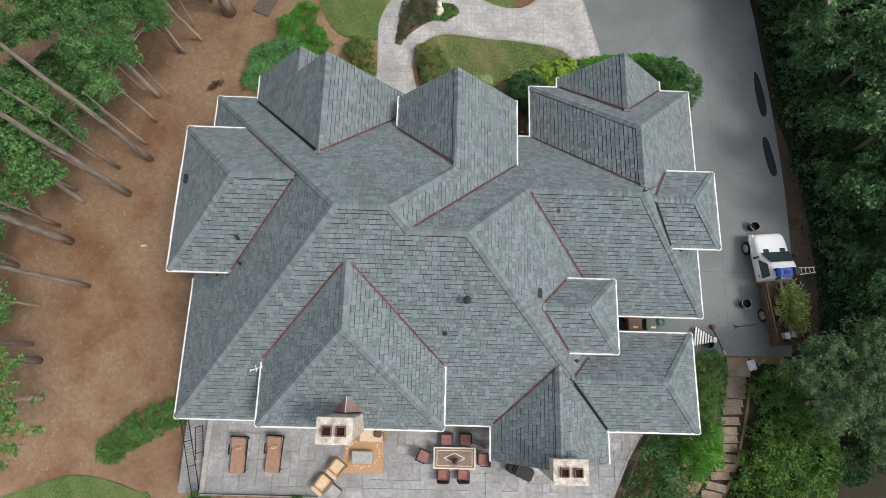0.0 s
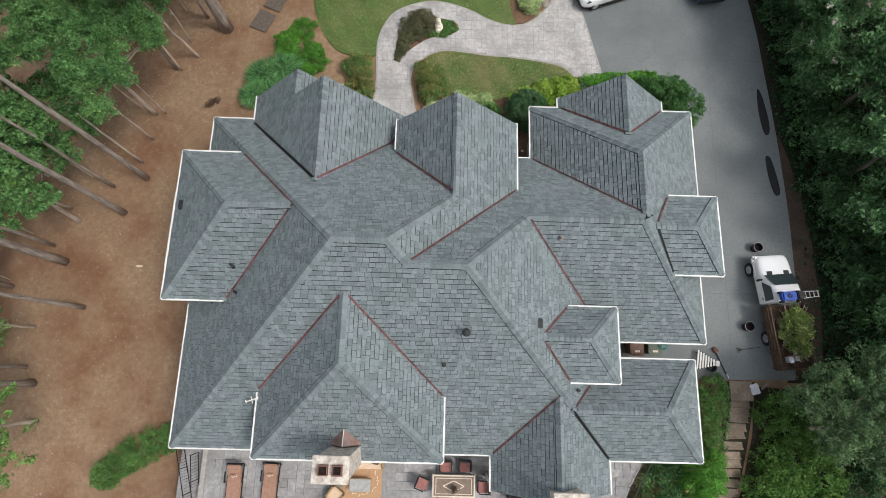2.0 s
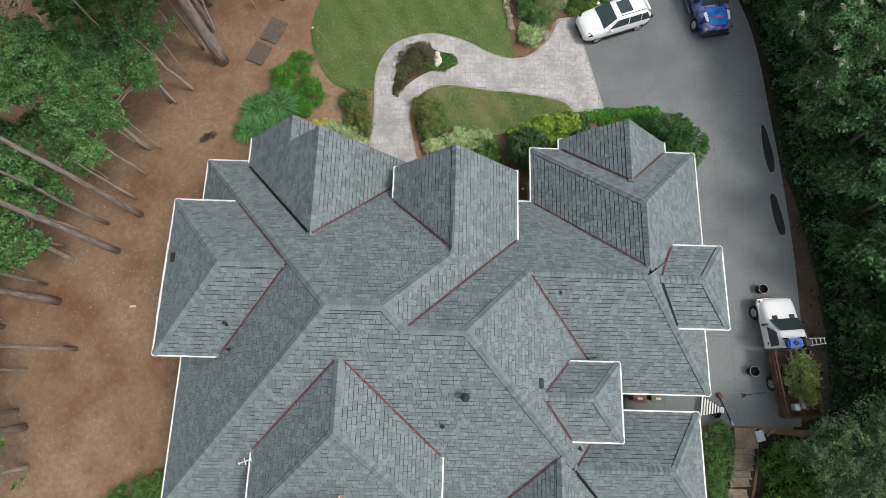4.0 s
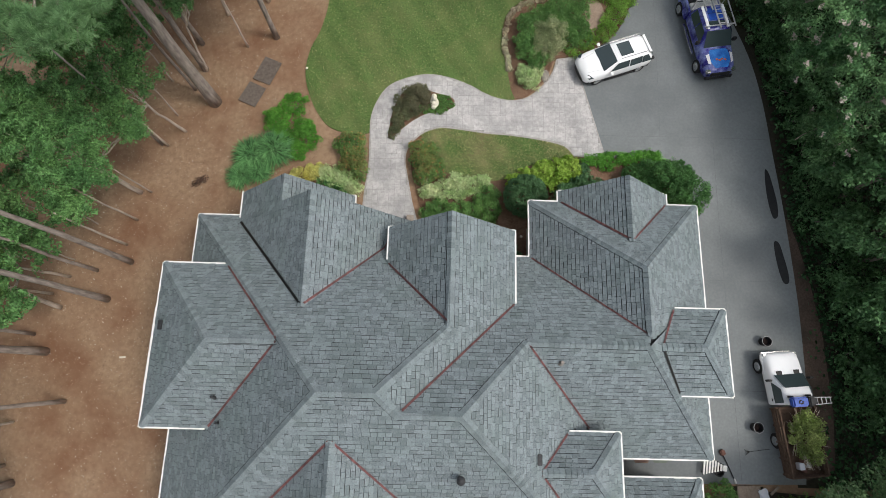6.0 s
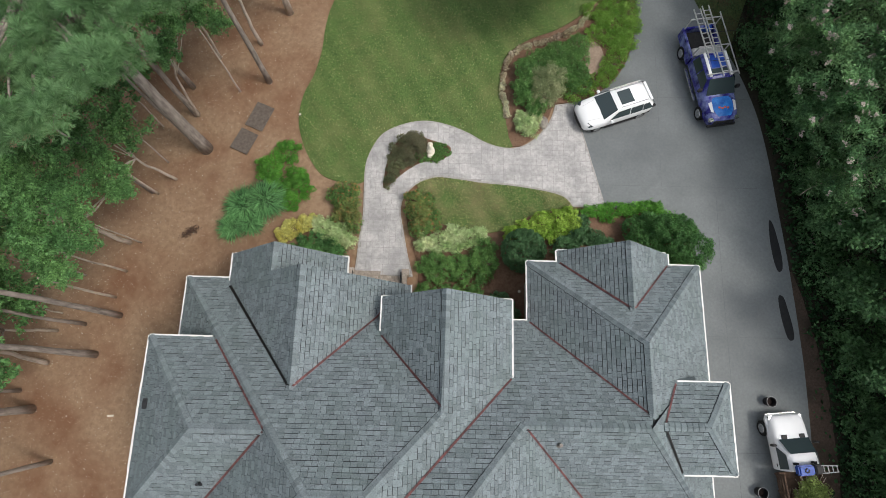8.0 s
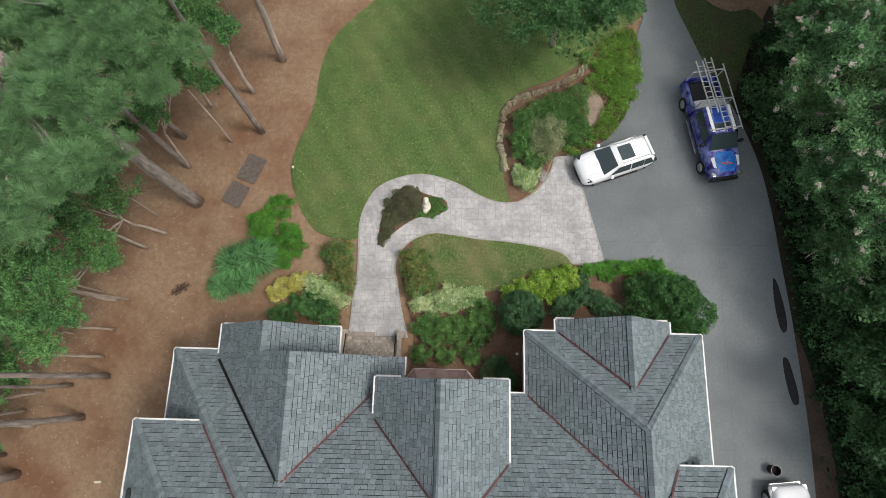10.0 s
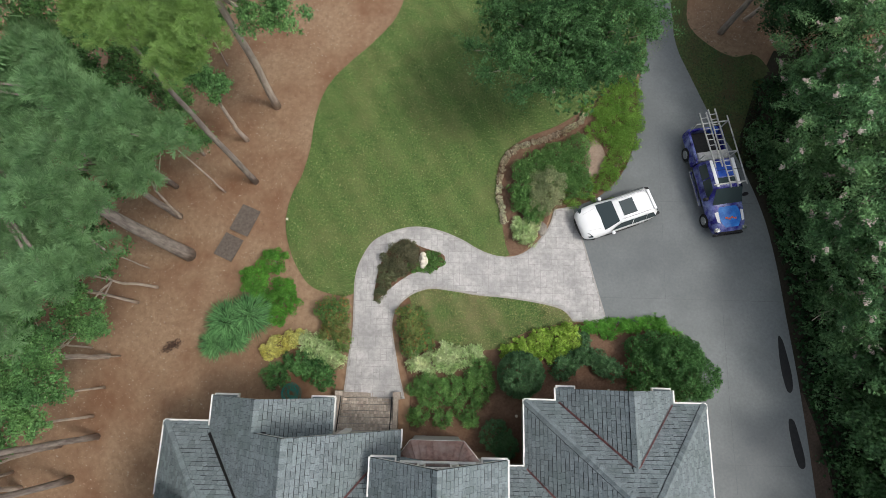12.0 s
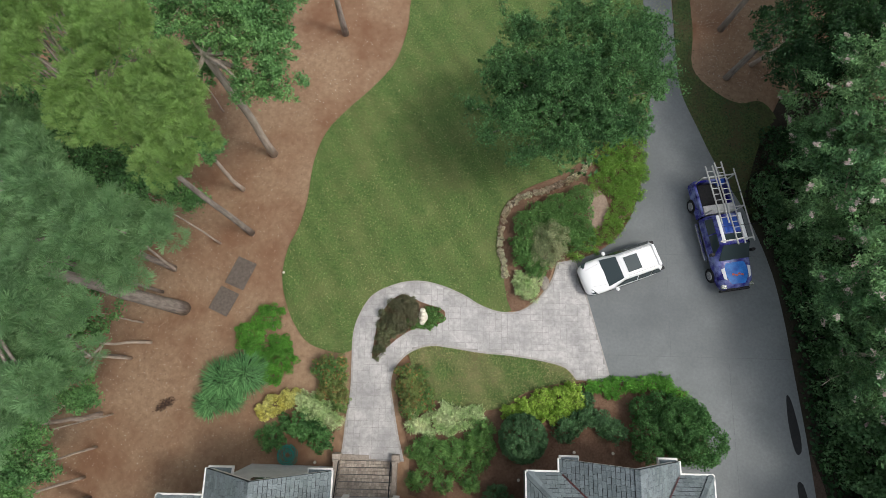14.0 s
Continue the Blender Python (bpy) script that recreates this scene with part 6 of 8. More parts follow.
for c, r, s in (((0, 0, 0.16), 0.2, (1, 1.3, 0.9)), ((0.05, 0.2, 0.3), 0.13, (1, 1, 1)), ((-0.1, -0.22, 0.14), 0.13, (1, 1, 0.9)), ((0.02, 0.05, 0.36), 0.1, (1, 1.2, 1))):
    bmesh.ops.create_icosphere(bm, subdivisions=2, radius=r, matrix=Matrix.Translation(c) @ Matrix.Diagonal((*s, 1)))
part("stone", bm, STATUE, orn, smooth=True)
rock = thing("boulder", pose(6.5, 24.25, gz(6.5, 24.2)), "grey boulder at the bed corner", "rock")
bm = bmesh.new()
bmesh.ops.create_icosphere(bm, subdivisions=2, radius=0.36, matrix=Matrix.Diagonal((0.8, 1.2, 0.6, 1)))
for v in bm.verts:
    v.co *= random.uniform(0.88, 1.1)
part("stone", bm, STONE_CHIMNEY, rock)
# litter: a pale scrap and broken twigs on the straw
scrap = thing("scrap", pose(-17.0, 6.9, gz(-17, 6.9) + 0.02, 0, 0, 5), "pale scrap of wood on pine straw", "scrap")
part("chip", boxed(-0.17, 0.17, -0.05, 0.05, 0, 0.05, bevel=0.01), STATUE, scrap)

# timber steps down the east bank
stairs = thing("timber_steps", pose(16.4, 1.3, gz(16.4, 1.3)), "weathered timber garden steps down the bank", "steps")
LEFT = [(15.83, 0.3), (15.8, -0.36), (15.66, -1.25), (15.57, -2.3), (15.6, -3.2), (15.5, -4.24), (15.11, -5.16), (14.71, -6.13), (14.2, -7.2)]
o = Vector((16.4, 1.3, gz(16.4, 1.3)))
part("landing", boxed(-0.55, 0.65, -0.98, 0.04, -0.2, 0.03, bevel=0.015), TIMBER, stairs)
bed = sheet("soil_under_steps", [(15.7, 1.3), (17.2, 1.3), (17.0, -1.5), (16.8, -3.3), (16.3, -5.3), (15.3, -7.4), (14.0, -7.4), (15.0, -5.3), (15.45, -3.2), (15.55, -1.5)], SHADED_SOIL, 0.012)
tagged(bed, "soil beside the garden steps, the bank's shade in its colour", "soil", kind="structure")
for i in range(17):
    t = i / 16 * (len(LEFT) - 1.001)
    j = int(t)
    x = LEFT[j][0] + (LEFT[j + 1][0] - LEFT[j][0]) * (t - j) + random.uniform(-0.05, 0.05)
    y = LEFT[j][1] + (LEFT[j + 1][1] - LEFT[j][1]) * (t - j)
    z = gz(x + 0.5, y) + 0.03
    tilt = random.uniform(-3, 3) - (10 if i > 11 else 0)
    w = random.uniform(1.0, 1.16)
    tr = part("tread", boxed(0, w, -0.33, -0.02, -0.2, -0.01, bevel=0.012), TIMBER, stairs)
    tr.matrix_basis = pose(x - o.x, y - o.y, z - o.z, 0, 0, tilt)
    rs = part("riser_beam", boxed(-0.03, w + 0.03, -0.42, -0.335, -0.25, 0.02, bevel=0.015), TIMBER, stairs)
    rs.matrix_basis = pose(x - o.x, y - o.y, z - o.z, 0, 0, tilt)

# dark twig litter on the straw
heap = thing("twig_heap", pose(-13.85, 17.25, gz(-13.85, 17.25), 0, 0, 30), "small dark heap of leaves and twigs", "leaf heap")
rng = np.random.default_rng(19)
p = rng.normal(0, 1, (420, 3)) * np.array((0.3, 0.12, 0.02)) + np.array((0, 0, 0.03))
leaf_mesh("wet_leaves", p, np.tile((0, 0, 1.0), (420, 1)), 0.1, WOOD, heap, rng, 0.5)


# ---- garden plants ----
LEAF_LIME = leaf_material("lime_cover_leaf", (0.12, 0.24, 0.036), (0.26, 0.42, 0.085), c3=(0.18, 0.32, 0.055), island=0.4)
LEAF_HOLLY = leaf_material("holly_leaf", (0.038, 0.108, 0.032), (0.125, 0.262, 0.078), c3=(0.075, 0.175, 0.05), island=0.6)
LEAF_STRAW = leaf_material("pale_needle_litter", (0.26, 0.175, 0.115), (0.36, 0.255, 0.17), c3=(0.29, 0.19, 0.125), island=0.4)
LEAF_STRAW_DARK = leaf_material("dark_needle_litter", (0.15, 0.09, 0.058), (0.22, 0.14, 0.09), c3=(0.16, 0.09, 0.055), island=0.4)
LEAF_DRY = leaf_material("dry_blade", (0.22, 0.22, 0.09), (0.34, 0.31, 0.14), c3=(0.2, 0.23, 0.08), island=0.4)


def inside_many(x, y, poly):
    r = np.zeros(len(x), bool)
    for (xa, ya), (xb, yb) in zip(poly, poly[-1:] + poly[:-1]):
        if ya != yb:
            r ^= ((ya > y) != (yb > y)) & (x < (xb - xa) * (y - ya) / (yb - ya) + xa)
    return r


def grass_clump(x, y, r, h, n, seed, label):
    """A fountain of arching blades."""
    rng = np.random.default_rng(seed)
    z = gz(x, y)
    t = thing("ornamental_grass", pose(x, y, z), label, "grass clump", "ornamental grasses")
    V, F = [], []
    for i in range(n):
        a = rng.uniform(0, 2 * math.pi)
        reach = r * math.sqrt(rng.uniform(0.03, 1.0)) * rng.uniform(0.8, 1.1)
        hh = h * rng.uniform(0.7, 1.1) * (1.15 - 0.45 * reach / r)
        d = np.array((math.cos(a), math.sin(a), 0))
        sd = np.array((-d[1], d[0], 0)) * rng.uniform(0.011, 0.022)
        s = rng.normal(0, 0.07 * r, 3) * np.array((1, 1, 0))
        n0 = len(V)
        for k, w in ((0, 1.0), (0.4, 1.0), (0.75, 0.8), (1.0, 0.1)):
            p = s + d * reach * k ** 1.3 + np.array((0, 0, hh * (1.9 * k - 1.15 * k * k)))
            V += [tuple(p + sd * w), tuple(p - sd * w)]
        F += [(n0 + 2 * k, n0 + 2 * k + 1, n0 + 2 * k + 3, n0 + 2 * k + 2) for k in range(3)]
    mesh_part("blades", V, F, BLADE, t)
    return t


for i, (x, y, r, h, n) in enumerate(((-9.45, 18.95, 1.4, 1.3, 2100), (-10.6, 18.6, 1.35, 1.25, 1900), (-11.3, 17.35, 0.95, 0.95, 1100), (-10.2, 17.7, 1.0, 1.0, 1100))):
    grass_clump(x, y, r, h, n, 40 + i, "blue-green fountain of ornamental grass blades")

shrub("azalea", [(-8.5, 21.95, 0.8, 0.75, 0.62), (-9.5, 21.0, 0.8, 0.72, 0.7), (-9.2, 20.2, 0.7, 0.6, 0.6), (-7.65, 19.7, 0.8, 0.75, 0.75), (-7.9, 20.6, 0.7, 0.6, 0.5), (-8.0, 18.95, 0.7, 0.6, 0.5), (-8.9, 19.6, 0.7, 0.6, 0.55)], 0.085, 17000, LEAF_BRIGHT, "bright green mounded shrubs beside the lawn", 51)
shrub("abelia", [(-5.2, 19.4, 0.9, 0.6, 0.6), (-4.6, 19.3, 0.85, 0.55, 0.6), (-4.65, 18.5, 0.9, 0.65, 0.65), (-4.35, 17.8, 0.8, 0.5, 0.55), (-5.1, 18.4, 0.75, 0.5, 0.6)], 0.1, 10500, LEAF_RED, "green shrub with reddish tips beside the walk", 52, whorl=5, aspect=0.36, tips=260)
shrub("abelia", [(-0.95, 18.95, 0.9, 0.55, 0.6), (-0.55, 18.3, 0.9, 0.65, 0.65), (-0.6, 17.45, 0.85, 0.55, 0.5), (0.0, 18.1, 0.7, 0.5, 0.5), (-0.25, 19.0, 0.6, 0.42, 0.45), (0.15, 17.6, 0.6, 0.4, 0.4)], 0.1, 10500, LEAF_RED, "green shrub with reddish tips beside the walk", 53, whorl=5, aspect=0.36, tips=300)
shrub("gold_shrub", [(-8.3, 17.0, 0.45, 0.5, 0.4), (-7.75, 17.4, 0.5, 0.6, 0.5), (-7.1, 17.7, 0.5, 0.55, 0.4), (-6.75, 17.95, 0.4, 0.35, 0.3)], 0.095, 5200, LEAF_GOLD, "golden yellow low shrub", 54)
shrub("variegated_plant", [(-5.95, 17.45, 0.5, 0.7, 0.45), (-5.0, 17.1, 0.55, 0.6, 0.55), (-4.5, 16.7, 0.5, 0.4, 0.4), (-6.3, 17.6, 0.45, 0.5, 0.4), (-5.5, 17.0, 0.5, 0.6, 0.5)], 0.2, 3400, LEAF_CREAM, "pale variegated bushy plant", 55, aspect=0.2, whorl=9)
shrub("laurel", [(-7.75, 15.75, 0.65, 0.62, 0.55), (-6.6, 16.5, 0.65, 0.65, 0.55), (-5.2, 15.75, 0.7, 0.55, 0.55), (-5.7, 16.35, 0.6, 0.55, 0.5), (-6.2, 16.1, 0.55, 0.45, 0.4)], 0.19, 4600, LEAF_HOLLY, "dark green low shrubs by the house front", 56, aspect=0.26, whorl=9)
shrub("variegated_plant", [(-0.3, 16.65, 0.45, 0.55, 0.45), (0.5, 16.6, 0.45, 0.6, 0.55), (1.3, 16.85, 0.45, 0.6, 0.6), (2.1, 16.95, 0.45, 0.6, 0.45), (2.75, 17.2, 0.4, 0.4, 0.35), (1.2, 17.35, 0.4, 0.4, 0.3)], 0.24, 4600, LEAF_CREAM, "drift of pale variegated plants", 57, aspect=0.17, whorl=10)
shrub("laurel", [(x, y, 0.6, 0.46, 0.43) for x, y in ((-0.2, 15.4), (1.0, 15.4), (2.25, 15.45), (-0.1, 13.95), (1.1, 13.9), (2.4, 13.9), (2.95, 14.9), (2.7, 16.0), (3.2, 16.5), (3.3, 15.6), (0.4, 14.75), (1.7, 14.75), (0.4, 15.6), (1.65, 15.5))], 0.2, 10500, LEAF_SHRUB, "rows of low green shrubs in mulch", 58, aspect=0.16, whorl=12)
shrub("boxwood", [(5.05, 16.15, 2.1, 1.02, 1.0)], 0.08, 18000, LEAF_BOX, "rounded dark green clipped shrub", 59, clumps=420, clump=0.09, even=0.93)
shrub("spirea", [(6.0, 17.3, 0.45, 0.45, 0.35), (6.9, 17.2, 0.45, 0.5, 0.35), (8.1, 17.9, 0.5, 0.45, 0.4), (4.55, 17.4, 0.5, 0.4, 0.3), (5.4, 17.6, 0.6, 0.55, 0.45), (6.25, 18.0, 0.65, 0.6, 0.5), (7.1, 18.25, 0.65, 0.6, 0.48), (7.8, 18.5, 0.55, 0.45, 0.35), (7.4, 17.6, 0.55, 0.5, 0.4)], 0.12, 9500, LEAF_CHARTREUSE, "chartreuse leafy shrubs along the lawn edge", 60, aspect=0.55, whorl=6)
shrub("laurel", [(7.4, 16.5, 0.7, 0.55, 0.5), (7.9, 16.9, 0.6, 0.4, 0.4), (8.5, 17.25, 0.7, 0.6, 0.5), (9.15, 17.05, 0.65, 0.5, 0.45), (9.9, 16.5, 0.7, 0.6, 0.5), (9.5, 16.8, 0.6, 0.4, 0.4), (8.5, 18.1, 0.45, 0.4, 0.35)], 0.17, 5600, LEAF_BOX, "small green shrubs in the mulch bed", 61, aspect=0.3, whorl=8)
shrub("holly", [(12.9, 16.9, 2.5, 1.25, 1.2), (13.55, 16.3, 2.7, 1.2, 1.15), (13.2, 17.3, 2.2, 1.05, 0.95), (11.6, 16.6, 1.6, 0.95, 1.0), (11.5, 17.6, 1.3, 0.8, 0.7), (12.2, 17.9, 1.5, 0.9, 0.6), (13.3, 15.7, 2.2, 0.9, 0.6), (11.4, 15.7, 1.5, 0.7, 0.6)], 0.098, 26000, LEAF_HOLLY, "large rounded dense green evergreen shrub", 62, clumps=160, clump=0.13, even=0.8)
shrub("liriope", [(8.8 + 0.55 * k, 18.72 + 0.05 * k + 0.05 * math.sin(k), 0.4, 0.4, 0.32) for k in range(8)] + [(9.9, 18.4, 0.35, 0.4, 0.25), (12.7, 18.75, 0.5, 0.45, 0.35), (13.3, 18.4, 0.6, 0.45, 0.4), (13.85, 17.95, 0.7, 0.4, 0.4), (14.3, 17.4, 0.7, 0.35, 0.4)], 0.17, 6200, LEAF_BRIGHT, "low bright green border hedge", 63, aspect=0.22, whorl=8)
shrub("juniper", [(-1.4, 22.3, 0.8, 0.95, 0.8), (-1.0, 22.7, 0.6, 0.65, 0.5), (-2.0, 21.6, 0.5, 0.55, 0.65), (-2.35, 20.8, 0.4, 0.36, 0.65), (-2.58, 20.2, 0.3, 0.2, 0.4), (-1.5, 21.6, 0.5, 0.5, 0.4)], 0.07, 13000, LEAF_OLIVE, "brown-green spreading shrub in the island bed", 64)
shrub("periwinkle", [(0.3, 22.35, 0.3, 0.5, 0.35), (0.1, 21.85, 0.3, 0.5, 0.3), (-0.6, 21.85, 0.3, 0.5, 0.3), (0.65, 22.15, 0.3, 0.35, 0.25)], 0.09, 2600, LEAF_SHRUB, "low green planting round the ornament", 65)
shrub("boxwood", [(3.85, 13.1, 1.3, 0.72, 0.7), (4.3, 12.6, 1.1, 0.6, 0.55)], 0.075, 7000, LEAF_BOX, "dark shrub in the corner by the garage", 66, clumps=120, clump=0.14, even=0.85)
# bed at the lawn tree
shrub("viburnum", [(5.65, 25.6, 1.15, 0.75, 0.8), (5.45, 26.5, 1.15, 0.75, 0.8), (5.6, 27.4, 1.1, 0.75, 0.75), (6.1, 25.0, 0.9, 0.6, 0.5), (6.2, 28.1, 1.0, 0.7, 0.6)], 0.1, 9500, LEAF_BED, "dense green shrub in the curved bed", 67)
shrub("smoke_bush", [(6.75, 26.6, 1.7, 0.85, 0.95), (6.4, 25.7, 1.4, 0.7, 0.75), (6.2, 26.6, 1.5, 0.6, 0.7), (7.1, 26.0, 1.2, 0.5, 0.5)], 0.085, 9500, LEAF_GREY, "airy tan-green shrub in the curved bed", 68, aspect=0.35)
shrub("boxwood", [(x, y, 1.0, 0.62, 0.62) for x, y in ((6.7, 28.1), (7.5, 28.6), (8.3, 28.9), (8.6, 29.2), (7.3, 27.6), (8.1, 28.0), (8.6, 28.2), (7.9, 27.1), (8.5, 27.3), (8.6, 26.7), (7.2, 28.6), (7.8, 26.6), (6.9, 27.4))], 0.075, 19000, LEAF_BED, "block of clipped green hedge in the curved bed", 69, clumps=110, clump=0.14, even=0.85)
shrub("hosta", [(5.5, 23.85, 0.5, 0.6, 0.6), (5.85, 24.5, 0.4, 0.4, 0.35), (5.15, 24.3, 0.4, 0.35, 0.4)], 0.27, 2000, LEAF_CREAM, "pale green striped hosta clump", 70, aspect=0.16, whorl=12)
LIME = [(12.0, 31.7), (12.05, 30.8), (12.0, 32.6), (11.7, 29.7), (11.95, 33.4), (11.3, 32.6), (11.75, 31.6), (11.5, 30.6), (11.85, 30.9), (11.5, 29.7), (11.1, 28.8), (10.75, 28.1), (10.45, 27.6), (9.8, 26.95), (9.1, 26.55), (8.3, 26.2), (11.25, 30.2), (10.9, 31.4), (10.5, 32.0), (10.8, 29.9), (9.7, 30.1), (10.2, 30.4), (10.2, 31.2), (9.7, 31.9), (10.6, 31.2), (11.2, 29.4), (11.4, 33.2), (10.7, 32.7)]
shrub("ground_cover", [(x, y, 0.4, 0.6, 0.6) for x, y in LIME], 0.095, 22000, LEAF_LIME, "bright yellow-green ground cover along the drive", 71, aspect=0.4)
FLOWERS = [(4.35, 24.6), (4.28, 25.14), (4.12, 25.8), (4.03, 26.43), (4.1, 27.2), (4.29, 28.0), (4.6, 28.65), (5.1, 29.13), (5.8, 29.4), (6.47, 29.62), (7.1, 29.85), (7.79, 30.1), (8.3, 30.45), (8.79, 30.8), (9.2, 31.3), (9.5, 31.9)]
for i in range(32):
    t = i / 32 * (len(FLOWERS) - 1)
    j = int(t)
    x = FLOWERS[j][0] + (FLOWERS[j + 1][0] - FLOWERS[j][0]) * (t - j) + random.uniform(-0.06, 0.06)
    y = FLOWERS[j][1] + (FLOWERS[j + 1][1] - FLOWERS[j][1]) * (t - j) + random.uniform(-0.06, 0.06)
    shrub("begonia", [(x, y, 0.24, 0.17, 0.17)], 0.085, 150, FLOWER_PALE, "small pale pink and white flowering plant", 200 + i, aspect=0.8, group="flower border", category="flower")

LEAF_EAST = leaf_material("east_evergreen_leaf", (0.042, 0.105, 0.04), (0.155, 0.285, 0.11), c3=(0.095, 0.195, 0.072), island=0.6)
LEAF_BANK = leaf_material("bank_shrub_leaf", (0.05, 0.115, 0.024), (0.15, 0.275, 0.06), c3=(0.095, 0.19, 0.042), island=0.5)
# hedge and bank planting south of the house
shrub("hedge", [(-13.2, -2.3, 0.7, 0.9, 0.75), (-14.2, -2.5, 0.75, 0.9, 0.75), (-15.1, -3.0, 0.75, 0.9, 0.8), (-16.0, -3.6, 0.75, 0.9, 0.8), (-16.8, -4.2, 0.75, 0.85, 0.75), (-17.1, -4.5, 0.6, 0.6, 0.55)], 0.08, 13000, LEAF_SHRUB, "curving dark green clipped hedge", 80, clumps=60, clump=0.22)
shrub("hedge", [(14.6, 0.9, 1.1, 0.75, 0.8), (14.6, 0.0, 1.3, 0.85, 0.9), (14.5, -0.9, 1.3, 0.9, 0.9), (14.3, -1.8, 1.3, 0.9, 0.9)], 0.085, 9500, LEAF_SHRUB, "dense green hedge between house and timber steps", 81, clumps=50, clump=0.22)
shrub("maple_shrub", [(13.8, -3.3, 2.9, 0.95, 1.0), (14.4, -2.8, 2.4, 0.6, 0.7), (13.4, -4.1, 2.4, 0.8, 0.7)], 0.1, 8500, LEAF_BRIGHT, "tall bright green shrub beside the timber steps", 82)
shrub("viburnum", [(11.7, -4.2, 2.4, 0.9, 1.1), (12.4, -4.9, 2.6, 1.2, 1.1), (11.0, -5.8, 2.4, 1.2, 1.0), (12.8, -6.2, 2.4, 1.2, 1.1), (11.4, -7.4, 2.4, 1.4, 1.2), (12.5, -3.0, 1.9, 0.6, 0.6), (12.0, -3.2, 1.6, 0.7, 0.6), (13.6, -7.2, 2.2, 0.9, 0.9)], 0.11, 13000, LEAF_LAWN_TREE, "mass of green shrubs below the terrace", 83)
shrub("abelia", [(18.0, -2.4, 1.2, 1.0, 0.9), (17.6, -3.9, 1.3, 1.05, 1.0), (19.1, -2.4, 1.3, 1.1, 1.0), (17.6, -5.4, 1.3, 1.1, 1.0), (19.1, -4.6, 1.4, 1.2, 1.1), (20.6, -3.6, 1.3, 1.2, 1.1), (20.6, -5.0, 1.2, 1.0, 0.8), (17.2, -6.8, 1.3, 1.2, 1.0), (18.9, -6.4, 1.3, 1.2, 1.0), (18.5, -3.3, 1.3, 1.0, 0.9)],
      0.135, 15500, LEAF_BANK, "sprawling green shrubs on the east bank", 84)
# shrubs added in the dark leaf to darken this corner of the bank
shrub("laurel", [(22.2, -4.2, 1.2, 1.1, 0.9), (23.4, -2.8, 1.2, 1.1, 0.9), (24.8, -3.6, 1.2, 1.2, 1.0)], 0.13, 6500, LEAF_DARK, "dark low shrubs added to darken the foot of the bank", 86)
shrub("laurel", [(17.7, -0.4, 1.0, 0.75, 0.8), (18.6, -1.0, 1.1, 0.8, 0.8), (18.2, 0.3, 1.1, 0.8, 0.6), (19.6, 0.3, 1.2, 0.9, 0.8), (20.6, -0.6, 1.3, 1.1, 1.0), (20.2, -2.0, 1.3, 1.2, 1.1)], 0.12, 8000, LEAF_BANK, "dark shrubs at the end of the drive", 85)
# undergrowth at the foot of the east trees
UNDER = [(21.0, 17.5), (21.2, 15.5), (21.3, 13.0), (21.4, 10.5), (21.3, 8.0), (21.4, 5.5), (21.0, 19.5), (20.6, 21.6), (20.3, 23.6), (19.9, 25.6), (19.3, 27.4), (18.6, 29.2)]
for i, (x, y) in enumerate(UNDER):
    x += 0.7 if y < 14 else 0.0
    shrub("laurel", [(x + 0.4, y, 1.1, 0.9, 1.3), (x + 1.6, y + 0.5, 1.7, 1.1, 1.3)], 0.17, 1700, LEAF_EAST, "dark evergreen undergrowth beside the drive", 300 + i, group="undergrowth along the drive")

# leaf carpet added to darken the shaded ground under the east trees
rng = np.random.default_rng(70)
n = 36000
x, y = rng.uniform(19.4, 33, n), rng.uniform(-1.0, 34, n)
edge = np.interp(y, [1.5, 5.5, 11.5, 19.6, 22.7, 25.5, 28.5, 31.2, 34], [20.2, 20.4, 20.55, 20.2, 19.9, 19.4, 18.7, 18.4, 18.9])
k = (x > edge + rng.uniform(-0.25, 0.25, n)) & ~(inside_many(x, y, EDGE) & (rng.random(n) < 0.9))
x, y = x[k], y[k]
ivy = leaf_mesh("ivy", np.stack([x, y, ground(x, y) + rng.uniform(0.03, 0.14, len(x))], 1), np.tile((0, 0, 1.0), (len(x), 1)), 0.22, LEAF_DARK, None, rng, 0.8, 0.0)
tagged(ivy, "dark leaf carpet added to darken the ground under trees", "ivy", kind="stuff")
# loose needles of the pine straw
rng = np.random.default_rng(71)
n = 30000
x, y = rng.uniform(-24, -7, n), rng.uniform(-8, 40, n)
k = ~((x > -11.4) & (y < 14.6)) & ~inside_many(x, y, lawn_line)
x, y = x[k], y[k]
x, y = np.append(x, rng.uniform(16.3, 21, 2600)), np.append(y, rng.uniform(36.2, 43, 2600))
for nm, mat, part_of in (("straw_needles", LEAF_STRAW, 0), ("dark_needles", LEAF_STRAW_DARK, 1)):
    q = np.arange(len(x)) % 2 == part_of
    ob = leaf_mesh(nm, np.stack([x[q], y[q], ground(x[q], y[q]) + 0.012], 1), np.tile((0, 0, 2.5), (q.sum(), 1)), 0.11, mat, None, rng, 0.16, 0.0)
    tagged(ob, "loose pine needles and bark chips on the ground", "pine straw", kind="stuff")
